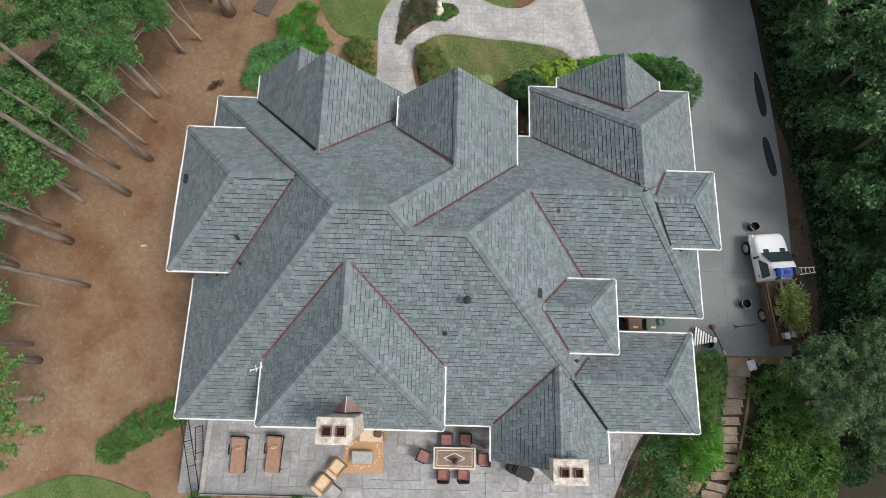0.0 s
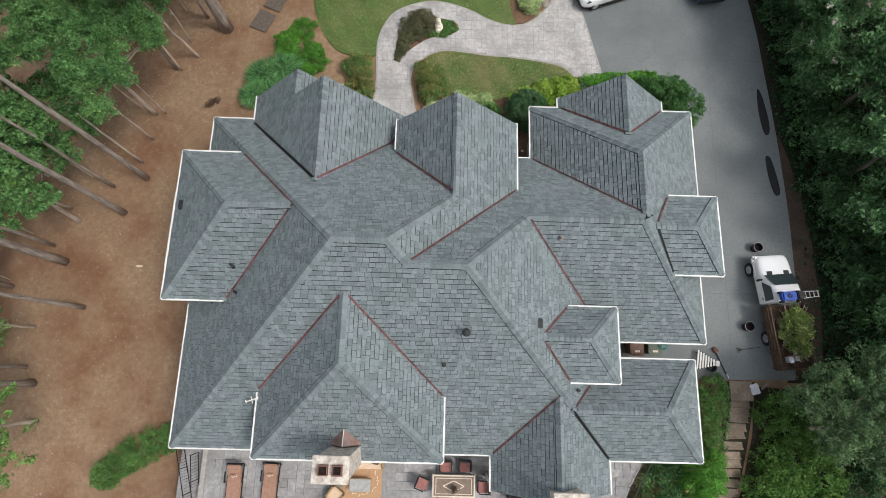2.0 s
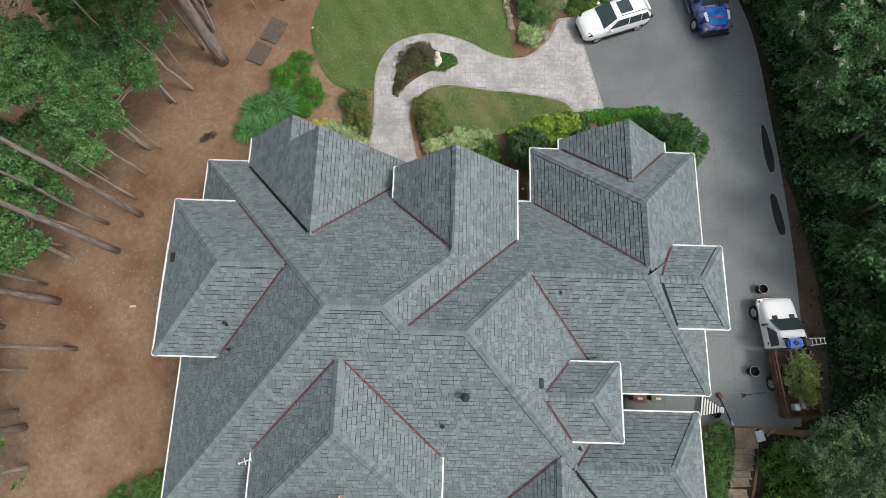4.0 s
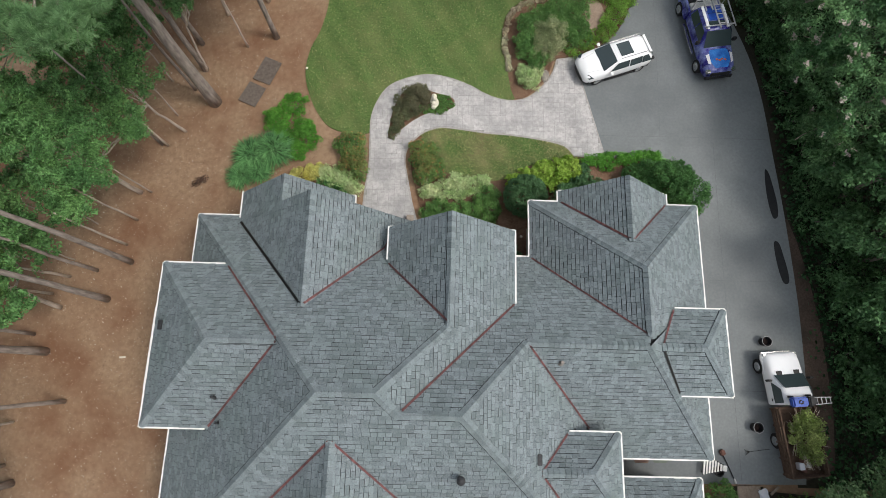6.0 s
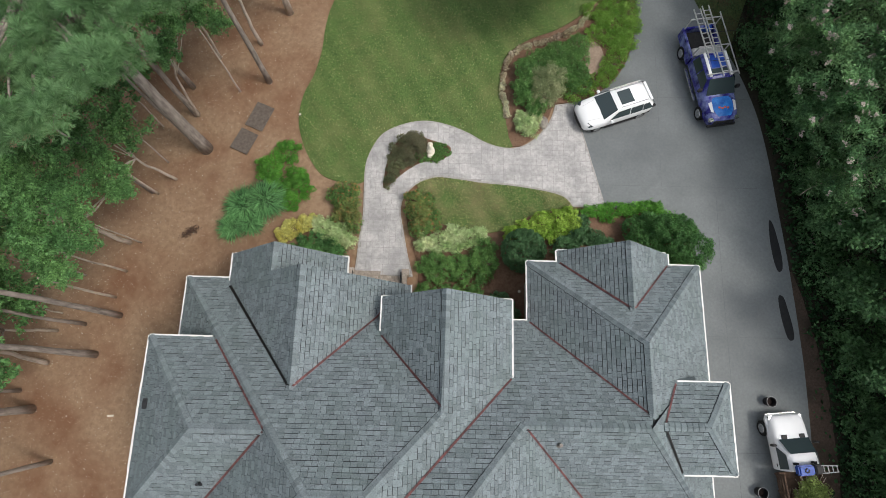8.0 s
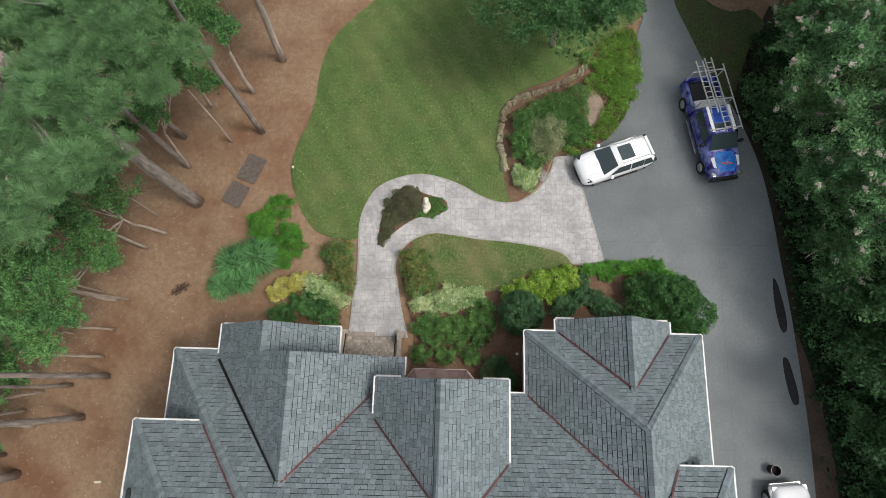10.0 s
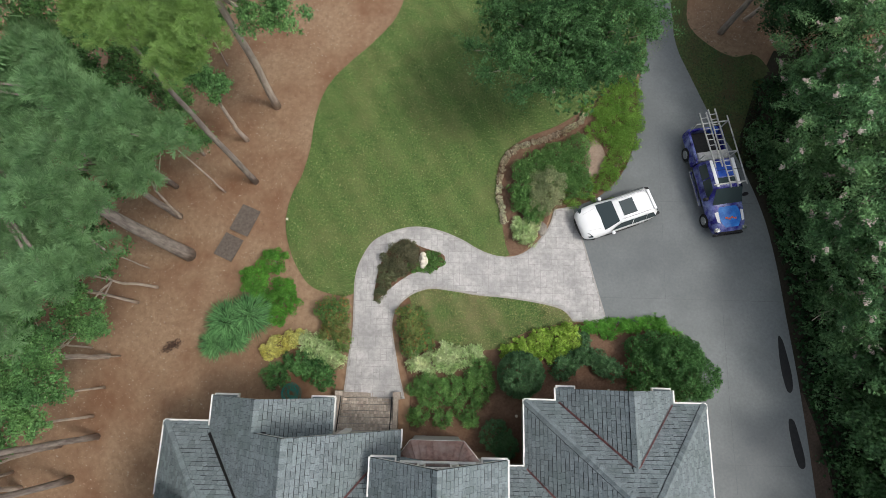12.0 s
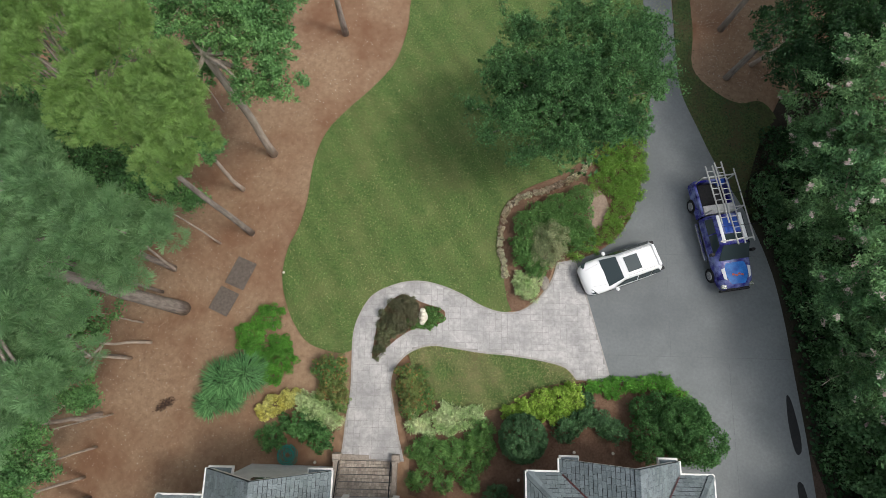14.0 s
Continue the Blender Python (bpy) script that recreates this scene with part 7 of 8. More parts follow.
# blades of the verge, dark to suit its painted shade, spilling over its edges
n = 5200
x, y = rng.uniform(14.4, 19.6, n), rng.uniform(27.5, 44, n)
k = inside_many(x + rng.normal(0, 0.12, n), y + rng.normal(0, 0.12, n), SIDE) & ~inside_many(x, y, drive_line)
x, y = x[k], y[k]
ob = leaf_mesh("verge_blades", np.stack([x, y, ground(x, y) + 0.06], 1), rng.normal(0, 0.6, (len(x), 3)) + np.array((0, 0, 0.5)), 0.13, LEAF_DARK, None, rng, 0.25, -0.6)
tagged(ob, "grass blades along the drive, dark like the shaded verge", "grass", kind="stuff")
# fallen twigs and cones
rng = np.random.default_rng(77)
n = 4800
x, y = rng.uniform(-24, -2, n), rng.uniform(-6, 43, n)
keep = ~((x > -11.3) & (y < 14.6)) & ~inside_many(x, y, lawn_line) & ~((x > -8.6) & (y > 14) & (y < 33))
x, y = x[keep], y[keep]
x, y = np.append(x, rng.uniform(16.4, 21, 500)), np.append(y, rng.uniform(36.4, 43, 500))
pts = np.stack([x, y, ground(x, y) + 0.02], 1)
litter = leaf_mesh("fallen_litter", pts, np.tile((0, 0, 1.0), (len(x), 1)), 0.075, STATUE, None, rng, 0.35, 0.0)
tagged(litter, "pale fallen leaves and chips on pine straw", "leaf litter", kind="stuff")
n = 2600
x, y = rng.uniform(-8, 14, n), rng.uniform(20, 44, n)
keep = inside_many(x, y, lawn_line)
x, y = x[keep], y[keep]
pts = np.stack([x, y, ground(x, y) + 0.06], 1)
fleck = leaf_mesh("grass_flecks", pts, np.tile((0, 0, 1.0), (len(x), 1)), 0.06, LEAF_CREAM, None, rng, 0.35, 0.0)
tagged(fleck, "pale flecks of clover and leaf in the lawn", "lawn flecks", kind="stuff")


# blades over the lawns
n = 115000
x, y = rng.uniform(-8.3, 15, n), rng.uniform(17.3, 43, n)
patch = np.array([noise.noise((a * 0.9, b * 0.9, 0.0)) for a, b in zip(x, y)])
k = (patch + rng.normal(0, 0.3, n) > -0.05) & (inside_many(x, y, lawn_line) | inside_many(x, y, inner_line))
x, y = x[k], y[k]
turf = leaf_mesh("turf_blades", np.stack([x, y, ground(x, y) + 0.05], 1), rng.normal(0, 0.6, (len(x), 3)) + np.array((0, 0, 0.5)), 0.1, TURF_BLADE, None, rng, 0.22, -0.6)
tagged(turf, "short green grass blades of the lawns", "grass", kind="stuff")
n = 26000
x, y = rng.uniform(-8.3, 15, n), rng.uniform(17.3, 43, n)
x[:5000], y[:5000] = rng.uniform(-1, 8.3, 5000), rng.uniform(17.3, 21, 5000)
k = inside_many(x, y, lawn_line) | inside_many(x, y, inner_line)
x, y = x[k], y[k]
dry = leaf_mesh("dry_blades", np.stack([x, y, ground(x, y) + 0.06], 1), rng.normal(0, 0.6, (len(x), 3)) + np.array((0, 0, 0.5)), 0.11, LEAF_DRY, None, rng, 0.25, -0.6)
tagged(dry, "straw-coloured dry blades in the lawns", "grass", kind="stuff")

# ---- trees ----
tree("hardwood_tree", (-17.6, 16.6), [(-16.75, 13.6, 5.9, 0.95, 0.8, 0.9), (-17.3, 14.7, 6.8, 1.3, 1.1, 1.4), (-15.95, 15.2, 6.6, 1.0, 1.1, 1.2), (-18.9, 16.2, 7.4, 1.5, 1.3, 1.5), (-17.3, 16.4, 7.4, 1.6, 1.3, 1.6), (-16.1, 16.9, 6.9, 1.2, 1.2, 1.3), (-18.2, 18.4, 6.6, 2.0, 1.8, 2.0), (-14.8, 17.8, 5.8, 0.85, 0.6, 0.7), (-19.6, 18.0, 7.6, 1.8, 1.6, 1.6), (-20.4, 15.6, 7.2, 1.2, 1.2, 1.3)], 0.12, 58000, LEAF_OAK, BARK_GREY, "leafy green hardwood tree at the wood's edge", 21, sprays=26, length=0.6, spread=0.13)
tree("hardwood_tree", (-21.2, 9.6), [(-20.5, 10.1, 5.6, 1.5, 1.4, 1.4), (-20.7, 12.5, 6.2, 1.1, 1.0, 1.2), (-22.5, 11.5, 7.5, 2.2, 2.0, 2.2)], 0.15, 14000, LEAF_YELLOW, BARK_GREY, "yellow-green hardwood tree at the wood's edge", 22, sprays=20, length=0.6, spread=0.14)
tree("hardwood_tree", (-21.5, -1.8), [(-20.2, -0.6, 5.4, 2.2, 1.6, 1.6), (-19.6, -3.0, 4.9, 2.2, 1.7, 1.7), (-22.6, -2, 6, 2.2, 2.4, 2.2)], 0.15, 14000, LEAF_YELLOW, BARK_GREY, "bright green young hardwood tree", 23, sprays=18, length=0.6, spread=0.14)
tree("hardwood_tree", (-22.6, 3.3), [(-22.2, 2.9, 3.9, 1.9, 1.4, 1.5)], 0.19, 3500, LEAF_OAK, BARK_GREY, "small green hardwood tree under the pines", 24, trunk_r=0.08)
tree("hardwood_tree", (-9.4, 31.72), [(-6.9, 31.7, 11.0, 1.7, 1.5, 1.5), (-6.2, 30.6, 10.9, 1.3, 1.0, 1.1), (-7.3, 30.2, 10.6, 0.9, 0.8, 0.9), (-8.0, 33.0, 11.2, 1.9, 1.6, 1.7), (-6.6, 33.6, 11.0, 1.6, 1.5, 1.5), (-9.6, 34.0, 11.0, 1.8, 1.7, 1.7), (-10.9, 32.6, 10.8, 1.5, 1.5, 1.5), (-10.6, 31.0, 10.0, 1.1, 0.9, 1.1)], 0.13, 36000, LEAF_OAK, BARK_GREY, "tall grey-barked hardwood tree beside the lawn", 25, trunk_r=0.27, sprays=24, length=0.6, spread=0.12, crotch=(-9.5, 31.85, 10.3))
tree("hardwood_tree", (-11.03, 29.49), [(-10.5, 29.3, 6.9, 0.95, 0.9, 0.8), (-11.2, 29.6, 7.4, 0.9, 0.8, 0.8)], 0.13, 7000, LEAF_OAK, BARK_GREY, "slim pale-barked hardwood under the pine", 47, trunk_r=0.15, sprays=24, length=0.5, spread=0.12)
tree("hardwood_tree", (-15.3, 20.5), [(-15.7, 18.7, 5.7, 1.2, 1.3, 1.1), (-15.1, 17.7, 5.6, 0.9, 0.7, 0.7), (-16.6, 20.2, 5.8, 1.7, 1.5, 1.5), (-17.6, 22.0, 6.4, 2.2, 2.0, 2.0)], 0.14, 21000, LEAF_OAK, BARK_GREY, "green understorey tree below the pines", 26, trunk_r=0.1, sprays=16, length=0.6, spread=0.15)
tree("hardwood_tree", (-14.5, 24.6), [(-13.75, 25.1, 5.9, 0.95, 0.9, 1.0), (-13.2, 26.2, 6.2, 0.8, 0.8, 0.8)], 0.14, 6500, LEAF_OAK, BARK_GREY, "slim green understorey tree with a pale trunk", 27, trunk_r=0.1, sprays=20, length=0.5, spread=0.13)
tree("hardwood_tree", (-13.6, 28.6), [(-13.0, 28.2, 5.8, 1.3, 1.3, 1.3), (-11.9, 27.2, 6.0, 0.9, 0.8, 0.8), (-12.4, 29.8, 6.6, 1.5, 1.5, 1.6), (-11.4, 27.0, 5.6, 0.8, 0.7, 0.7), (-13.6, 26.8, 7.0, 1.5, 1.4, 1.3), (-15.0, 28.2, 7.2, 1.6, 1.5, 1.4)], 0.14, 19000, LEAF_OAK, BARK_GREY, "dark green understorey tree among pine trunks", 48, trunk_r=0.1, sprays=18, length=0.6, spread=0.14)
tree("hardwood_tree", (-16.8, 33), [(-15.5, 32.5, 9.5, 3.2, 3.0, 3.0), (-13.2, 36.5, 10, 3.2, 3.0, 3.0), (-9.5, 39, 9.5, 2.6, 2.6, 2.6)], 0.2, 17000, LEAF_OAK, BARK_GREY, "dense green hardwood crown in the wood", 28)
tree("hardwood_tree", (-22, 26), [(-20.5, 25, 9.5, 3.0, 3.2, 3.0), (-20.5, 30, 9.5, 3.0, 3.2, 3.0), (-22, 19.5, 8.5, 2.8, 3.0, 2.8)], 0.22, 14000, LEAF_OAK, BARK_GREY, "dense green hardwood crown in the wood", 29)
tree("hardwood_tree", (-26, 16), [(-25, 15.5, 9.0, 3.4, 3.4, 3.0), (-25.5, 21.5, 9.0, 3.2, 3.2, 3.0), (-26, 10.5, 8.6, 3.0, 2.6, 2.8)], 0.24, 12000, LEAF_DARK, BARK_GREY, "dark hardwood crown deeper in the wood", 30)
tree("hardwood_tree", (-27.5, 4), [(-27.2, 5.0, 6.8, 2.6, 3.0, 2.6), (-27.5, -1.0, 6.0, 2.6, 2.8, 2.6)], 0.24, 9000, LEAF_DARK, BARK_GREY, "dark hardwood crown deeper in the wood", 31)

def pads(points, z, r, rise=0.5):
    """Flat-topped clumps of a pine crown."""
    rng = np.random.default_rng(int(z * 10))
    return [(x, y, z + rng.uniform(-rise, rise), r * rng.uniform(0.85, 1.2), r * rng.uniform(0.8, 1.1), r * rng.uniform(0.55, 0.75)) for x, y in points]


pine("pine_tree", (-13.64, 22.4), pads(((-9.3, 22.0), (-10.8, 21.9), (-12.2, 21.8), (-11.0, 20.7), (-12.6, 20.2), (-10.1, 20.4), (-9.9, 19.4), (-11.3, 19.4), (-12.8, 18.8), (-10.3, 18.3), (-11.6, 18.0), (-13.4, 17.2), (-12.4, 16.6), (-14.2, 18.6), (-13.8, 20.6), (-11.6, 16.9)), 15.0, 0.86, 0.8),
     3300, NEEDLE_BLUE, "tall pine with a blue-green crown", 91, trunk_r=0.42, needles=36, length=0.25, width=0.008)
pine("pine_tree", (-10.22, 26.84), pads(((-11.4, 27.3), (-10.4, 26.6), (-9.3, 27.2), (-9.7, 25.9), (-8.2, 26.4), (-8.0, 27.5), (-7.1, 26.8), (-6.8, 25.8), (-7.8, 25.3), (-7.1, 24.7), (-8.6, 25.6), (-11.5, 28.6), (-9.9, 28.6), (-8.5, 28.4), (-12.5, 27.8), (-6.4, 25.1), (-11.2, 29.8), (-12.4, 30.2), (-10.2, 30.0), (-13.0, 29.0), (-12.0, 31.4)), 16.3, 0.82, 0.8),
     6400, NEEDLE_LIME, "tall pine with a yellow-green crown", 92, trunk_r=0.2, needles=32, length=0.165, width=0.0073)
pine("pine_tree", (-14.6, 24.72), pads(((-13.0, 26.6), (-12.5, 25.6), (-11.5, 24.9), (-11.1, 24.0), (-10.1, 23.5), (-9.2, 23.3), (-8.5, 23.2), (-9.6, 22.7), (-11.7, 23.0), (-12.7, 23.6), (-13.8, 25.0), (-14.6, 23.4), (-14.9, 26.2)), 14.9, 0.84, 0.8),
     2600, NEEDLE_BLUE, "tall pine with a blue-green crown", 93, trunk_r=0.2, needles=36, length=0.25, width=0.008)
for i, (x, y, r, h) in enumerate(((-17.44, 12.32, 0.22, 15.0), (-18.5, 10.13, 0.24, 15.5), (-19.93, 4.46, 0.17, 14.0), (-21.54, 7.11, 0.3, 16.0), (-16.71, 19.68, 0.12, 11.0), (-19.42, 11.8, 0.14, 13.0), (-22.61, 1.08, 0.13, 13.0),
                                  (-22.43, 8.07, 0.14, 14.0), (-15.07, 26.58, 0.2, 15.0), (-15.09, 23.34, 0.13, 13.0), (-22.0, 0.2, 0.26, 15.0), (-24.5, 5.6, 0.2, 15.0), (-25.2, 9.0, 0.22, 15.0))):
    # crowns out of view, coarse and shifted to shade the wood's edge
    pine("pine_tree", (x, y), [(x - 0.2, y + 0.3 + 0.2 * math.sin(i * 2.3), h + 0.6, 2.5, 2.5, 1.5)], 560, NEEDLE_BLUE, "tall straight pine with a bare trunk and unseen shading crown", 400 + i, trunk_r=r * 0.85, needles=12, length=0.5, width=0.03)
for i, (x, y, h, r) in enumerate(((-17.52, 14.88, 6.2, 0.08), (-18.67, 17.03, 5.0, 0.07), (-17.9, 13.36, 6.2, 0.09), (-21.83, 10.39, 6.5, 0.09), (-16.34, 19.61, 6.4, 0.09), (-16.9, 16.6, 5.0, 0.06), (-12.0, 26.2, 6.0, 0.07))):
    rng = np.random.default_rng(500 + i)
    z = gz(x, y)
    t = thing("bare_sapling", pose(x, y, z), "thin pale bare sapling trunk at the wood's edge", "sapling", "thin saplings")
    part("trunk", limb(bmesh.new(), (0, 0, -0.1), (rng.normal(0, 0.25), rng.normal(0, 0.25), h), r, r * 0.5, rng, 0.02, 7, 9), BARK_GREY, t, smooth=True)
for i, (x, y, dx) in enumerate(((17.84, 37.21, 0.6), (17.83, 40.6, 0.6), (-5.63, 39.9, -0.4))):
    pine("pine_tree", (x, y), [(x + dx * 4, y + 1.5, 13.0, 2.6, 2.4, 1.6)], 700, NEEDLE_BLUE, "tall dark pine beyond the lawn", 450 + i, trunk_r=0.22, needles=16, length=0.32, lean=(dx, 0.3))

tree("hardwood_tree", (-21.0, 11.4), [(-20.6, 12.3, 6.4, 1.6, 1.4, 1.5), (-20.3, 10.3, 6.0, 1.5, 1.2, 1.4), (-19.4, 9.0, 5.4, 1.2, 0.9, 1.1)], 0.17, 15000, LEAF_OAK, BARK_GREY, "green hardwood tree between pine trunks", 45, trunk_r=0.1, clumps=36, clump=0.24)
# understorey between trunks, extended over ground that is dark from shade
for i, (x, y, z, r) in enumerate(((-20.6, 12.4, 3.0, 1.6), (-22.4, 15.0, 3.2, 2.0), (-23.4, 12.4, 3.0, 2.0), (-20.4, 16.6, 3.2, 1.7), (-23.6, 8.8, 2.4, 1.7), (-24.4, 6.0, 2.0, 1.7), (-19.6, 14.6, 2.6, 1.2), (-25.4, 1.6, 1.6, 1.5))):
    tree("holly_tree", (x - 0.3, y), [(x, y, z, r, r, 1.3)], 0.19, int(1100 * r * r), LEAF_OAK, BARK_GREY, "understorey extended to darken the shaded wood's edge", 460 + i, trunk_r=0.06, sprays=14, length=0.6, spread=0.16, group="understorey at the wood's edge")
# more understorey, added so that gaps in the pine crowns show dark
for i, (x, y, z, r) in enumerate(((-16.4, 24.0, 4.6, 1.5), (-15.7, 21.6, 4.6, 1.2), (-17.2, 26.4, 4.8, 1.6), (-16.0, 28.8, 5.0, 1.6), (-18.2, 24.4, 5.4, 1.6), (-17.6, 29.8, 6.0, 1.8), (-15.6, 31.4, 5.0, 1.7), (-19.6, 31.8, 5.0, 2.2), (-19.8, 27.5, 5.0, 2.0), (-14.2, 33.0, 5.0, 1.7), (-17.5, 34.5, 5.0, 2.1), (-20.2, 23.2, 5.0, 1.9), (-12.6, 34.6, 5.0, 1.6))):
    tree("holly_tree", (x - 0.3, y), [(x, y, z, r, r, 1.3)], 0.18, int(1250 * r * r), LEAF_OAK, BARK_GREY, "understorey added to darken the crown gaps below the pines", 480 + i, trunk_r=0.06, sprays=16, length=0.55, spread=0.15, group="understorey at the wood's edge")

# tree in the front lawn
tree("lawn_tree", (7.3, 32.9), [(6.2, 31.8, 9.0, 2.5, 2.2, 2.5), (8.8, 32.8, 8.8, 2.2, 2.1, 2.4), (3.6, 30.6, 8.5, 1.5, 1.2, 1.2), (5.9, 29.4, 8.4, 1.9, 1.2, 1.3), (9.1, 30.4, 8.2, 1.3, 1.2, 1.3), (7.5, 35.0, 8.6, 2.6, 2.0, 2.2),
                               (3.4, 32.8, 8.6, 1.5, 1.3, 1.3), (4.6, 34.6, 8.4, 1.6, 1.4, 1.5), (10.2, 34.9, 8.3, 1.5, 1.5, 1.5), (7.7, 30.0, 8.8, 1.4, 1.2, 1.3), (2.5, 29.8, 7.8, 0.7, 0.5, 0.5), (4.1, 28.9, 7.9, 0.8, 0.55, 0.6), (10.6, 32.8, 8.1, 0.9, 1.0, 0.9), (1.9, 31.4, 7.8, 0.5, 0.5, 0.5)],
     0.125, 80000, LEAF_LAWN_TREE, BARK_GREY, "broad airy green tree on the front lawn", 33, trunk_r=0.2, aspect=0.4, sprays=17, length=1.35, spread=0.1, shadow_core=(6.4, 32.2, 7.2, 3.6, 2.9, 1.6))

tree("hardwood_tree", (19.5, 38.2), [(17.2, 36.0, 7.6, 1.6, 1.5, 1.4), (19.0, 36.8, 8.2, 2.0, 1.8, 1.8), (18.3, 34.2, 7.4, 1.6, 1.3, 1.4), (20.2, 35.2, 8.0, 2.0, 1.8, 2.0)], 0.15, 17000, LEAF_DARK, BARK_GREY, "dark hardwood tree leaning over the verge", 43, clumps=50, clump=0.22)
tree("evergreen_tree", (21.5, 36.0), [(20.6, 34.4, 5.6, 2.0, 1.8, 2.0), (20.8, 37.2, 6.2, 2.2, 2.0, 2.2), (19.6, 31.0, 4.6, 1.5, 1.5, 1.6), (19.3, 35.6, 5.2, 1.3, 1.3, 1.3)], 0.16, 19000, LEAF_DARK, BARK, "dark evergreen beyond the drive bend", 44, clumps=50, clump=0.24)
# crape myrtles and evergreens along the drive
MY = [((21.2, 33.0), (20.0, 32.4, 8.0, 3.2, 2.8, 3.2), 31), ((21.4, 28.8), (19.9, 28.4, 7.6, 3.2, 2.7, 3.2), 32), ((21.8, 24.8), (20.6, 24.4, 7.6, 3.3, 2.6, 3.2), 34), ((22.2, 20.8), (21.4, 20.4, 6.9, 3.0, 2.5, 2.9), 35)]
for b, l, s in MY:
    x, y, z, rx, ry, rz = l
    tree("crape_myrtle", b, [l, (x + 2.6, y + 0.6, z + 1.2, 2.8, 2.4, 2.8), (x - 0.9, y - 1.4, z - 2.0, 1.9, 1.6, 1.9)], 0.17, 30000, LEAF_MYRTLE, BARK_GREY, "crape myrtle with pale pink blossom clusters", s, aspect=0.36, blossoms=210, sprays=7, length=1.4, spread=0.19, group="trees along the drive")
EV = [((23.4, 17.0), (21.9, 16.6, 7.0, 2.6, 2.2, 3.0), 36), ((23.6, 13.2), (22.3, 13.0, 6.6, 2.6, 2.2, 2.9), 37), ((23.8, 9.6), (23.0, 9.4, 5.4, 2.8, 2.2, 2.8), 38), ((24.2, 5.8), (23.5, 5.8, 4.4, 2.9, 2.3, 2.6), 39)]
for b, l, s in EV:
    x, y, z, rx, ry, rz = l
    tree("evergreen_tree", b, [l, (x + 3.0, y + 0.8, z + 1.4, 2.8, 2.4, 2.8), (x + 1.0, y - 1.6, z + 0.4, 2.2, 1.8, 2.2), (x - 0.7, y + 1.2, z - 2.4, 1.7, 1.7, 1.7)], 0.21, 15500, LEAF_EAST, BARK, "dense dark green evergreen beside the drive", s, sprays=4, length=1.3, spread=0.27, group="trees along the drive")
# upper lobes stand out of view, added to shade the drive from the east
for i, (x, y) in enumerate(((27.5, 2.5), (28.5, 8.5), (28.5, 14.5), (28.0, 20.5), (27.5, 26.5), (27.0, 33.0), (25.5, 39.0), (22.5, 43.0))):
    tree("evergreen_tree", (x, y), [(x, y, 6.4, 3.4, 3.4, 3.6), (x + 0.6, y, 12.5, 3.3, 3.5, 4.0)], 0.45, 5600, LEAF_DARK, BARK, "dark belt tree with an added unseen top shading the drive", 600 + i, clumps=40, clump=0.3, group="trees along the drive")
tree("evergreen_tree", (23.6, 2.4), [(22.6, 2.6, 4.6, 2.2, 2.0, 2.4), (24.8, 1.6, 5.4, 2.6, 2.2, 2.6), (22.8, 0.2, 4.4, 2.0, 1.8, 2.2)], 0.16, 20000, LEAF_EAST, BARK, "dense dark green evergreen beside the drive", 42, sprays=6, length=1.15, spread=0.26, group="trees along the drive")
tree("feathery_tree", (19.6, -1.0), [(18.2, 1.5, 5.6, 1.3, 1.0, 1.2), (20.2, 1.8, 6.0, 1.6, 1.3, 1.4), (17.4, 0.5, 5.6, 1.4, 1.3, 1.4), (19.4, 0.4, 6.2, 1.9, 1.6, 1.6), (18.4, -1.0, 5.6, 1.6, 1.3, 1.5), (20.4, -1.4, 5.8, 1.9, 1.6, 1.6), (21.4, 0.6, 6.0, 1.9, 1.7, 1.6), (20.8, -2.8, 5.0, 1.2, 0.9, 1.2), (22.2, -1.6, 5.2, 1.5, 1.3, 1.4)], 0.15, 34000, LEAF_WILLOW, BARK_GREY, "feathery grey-green tree by the timber steps", 41, aspect=0.35, sprays=26, length=0.9, spread=0.12)


def far_woods():
    """A belt of rough crowns round the place."""
    rng = np.random.default_rng(9)
    P, O = [], []
    for k in range(150):
        a = rng.uniform(0, 2 * math.pi)
        d = rng.uniform(62, 120)
        x, y = d * math.cos(a), 12 + d * math.sin(a)
        p, o = crown_points(rng, 150, (x, y, gz(x, y) + 7), (5, 5, 7), 14, 0.4, -0.6)
        P.append(p)
        O.append(o)
    ob = leaf_mesh("far_woods", np.concatenate(P), np.concatenate(O), 1.9, LEAF_OAK, None, rng, 0.8)
    tagged(ob, "belt of far green woods", "woods", kind="stuff")


far_woods()


# ferns at the terrace edge
for i, (x, y) in enumerate(((-11.2, -6.15), (-6.2, -6.15))):
    shrub("fern", [(x, y, 2.2, 0.42, 0.35)], 0.2, 900, LEAF_BRIGHT, "bright green fern beside the terrace edge", 700 + i, aspect=0.2)


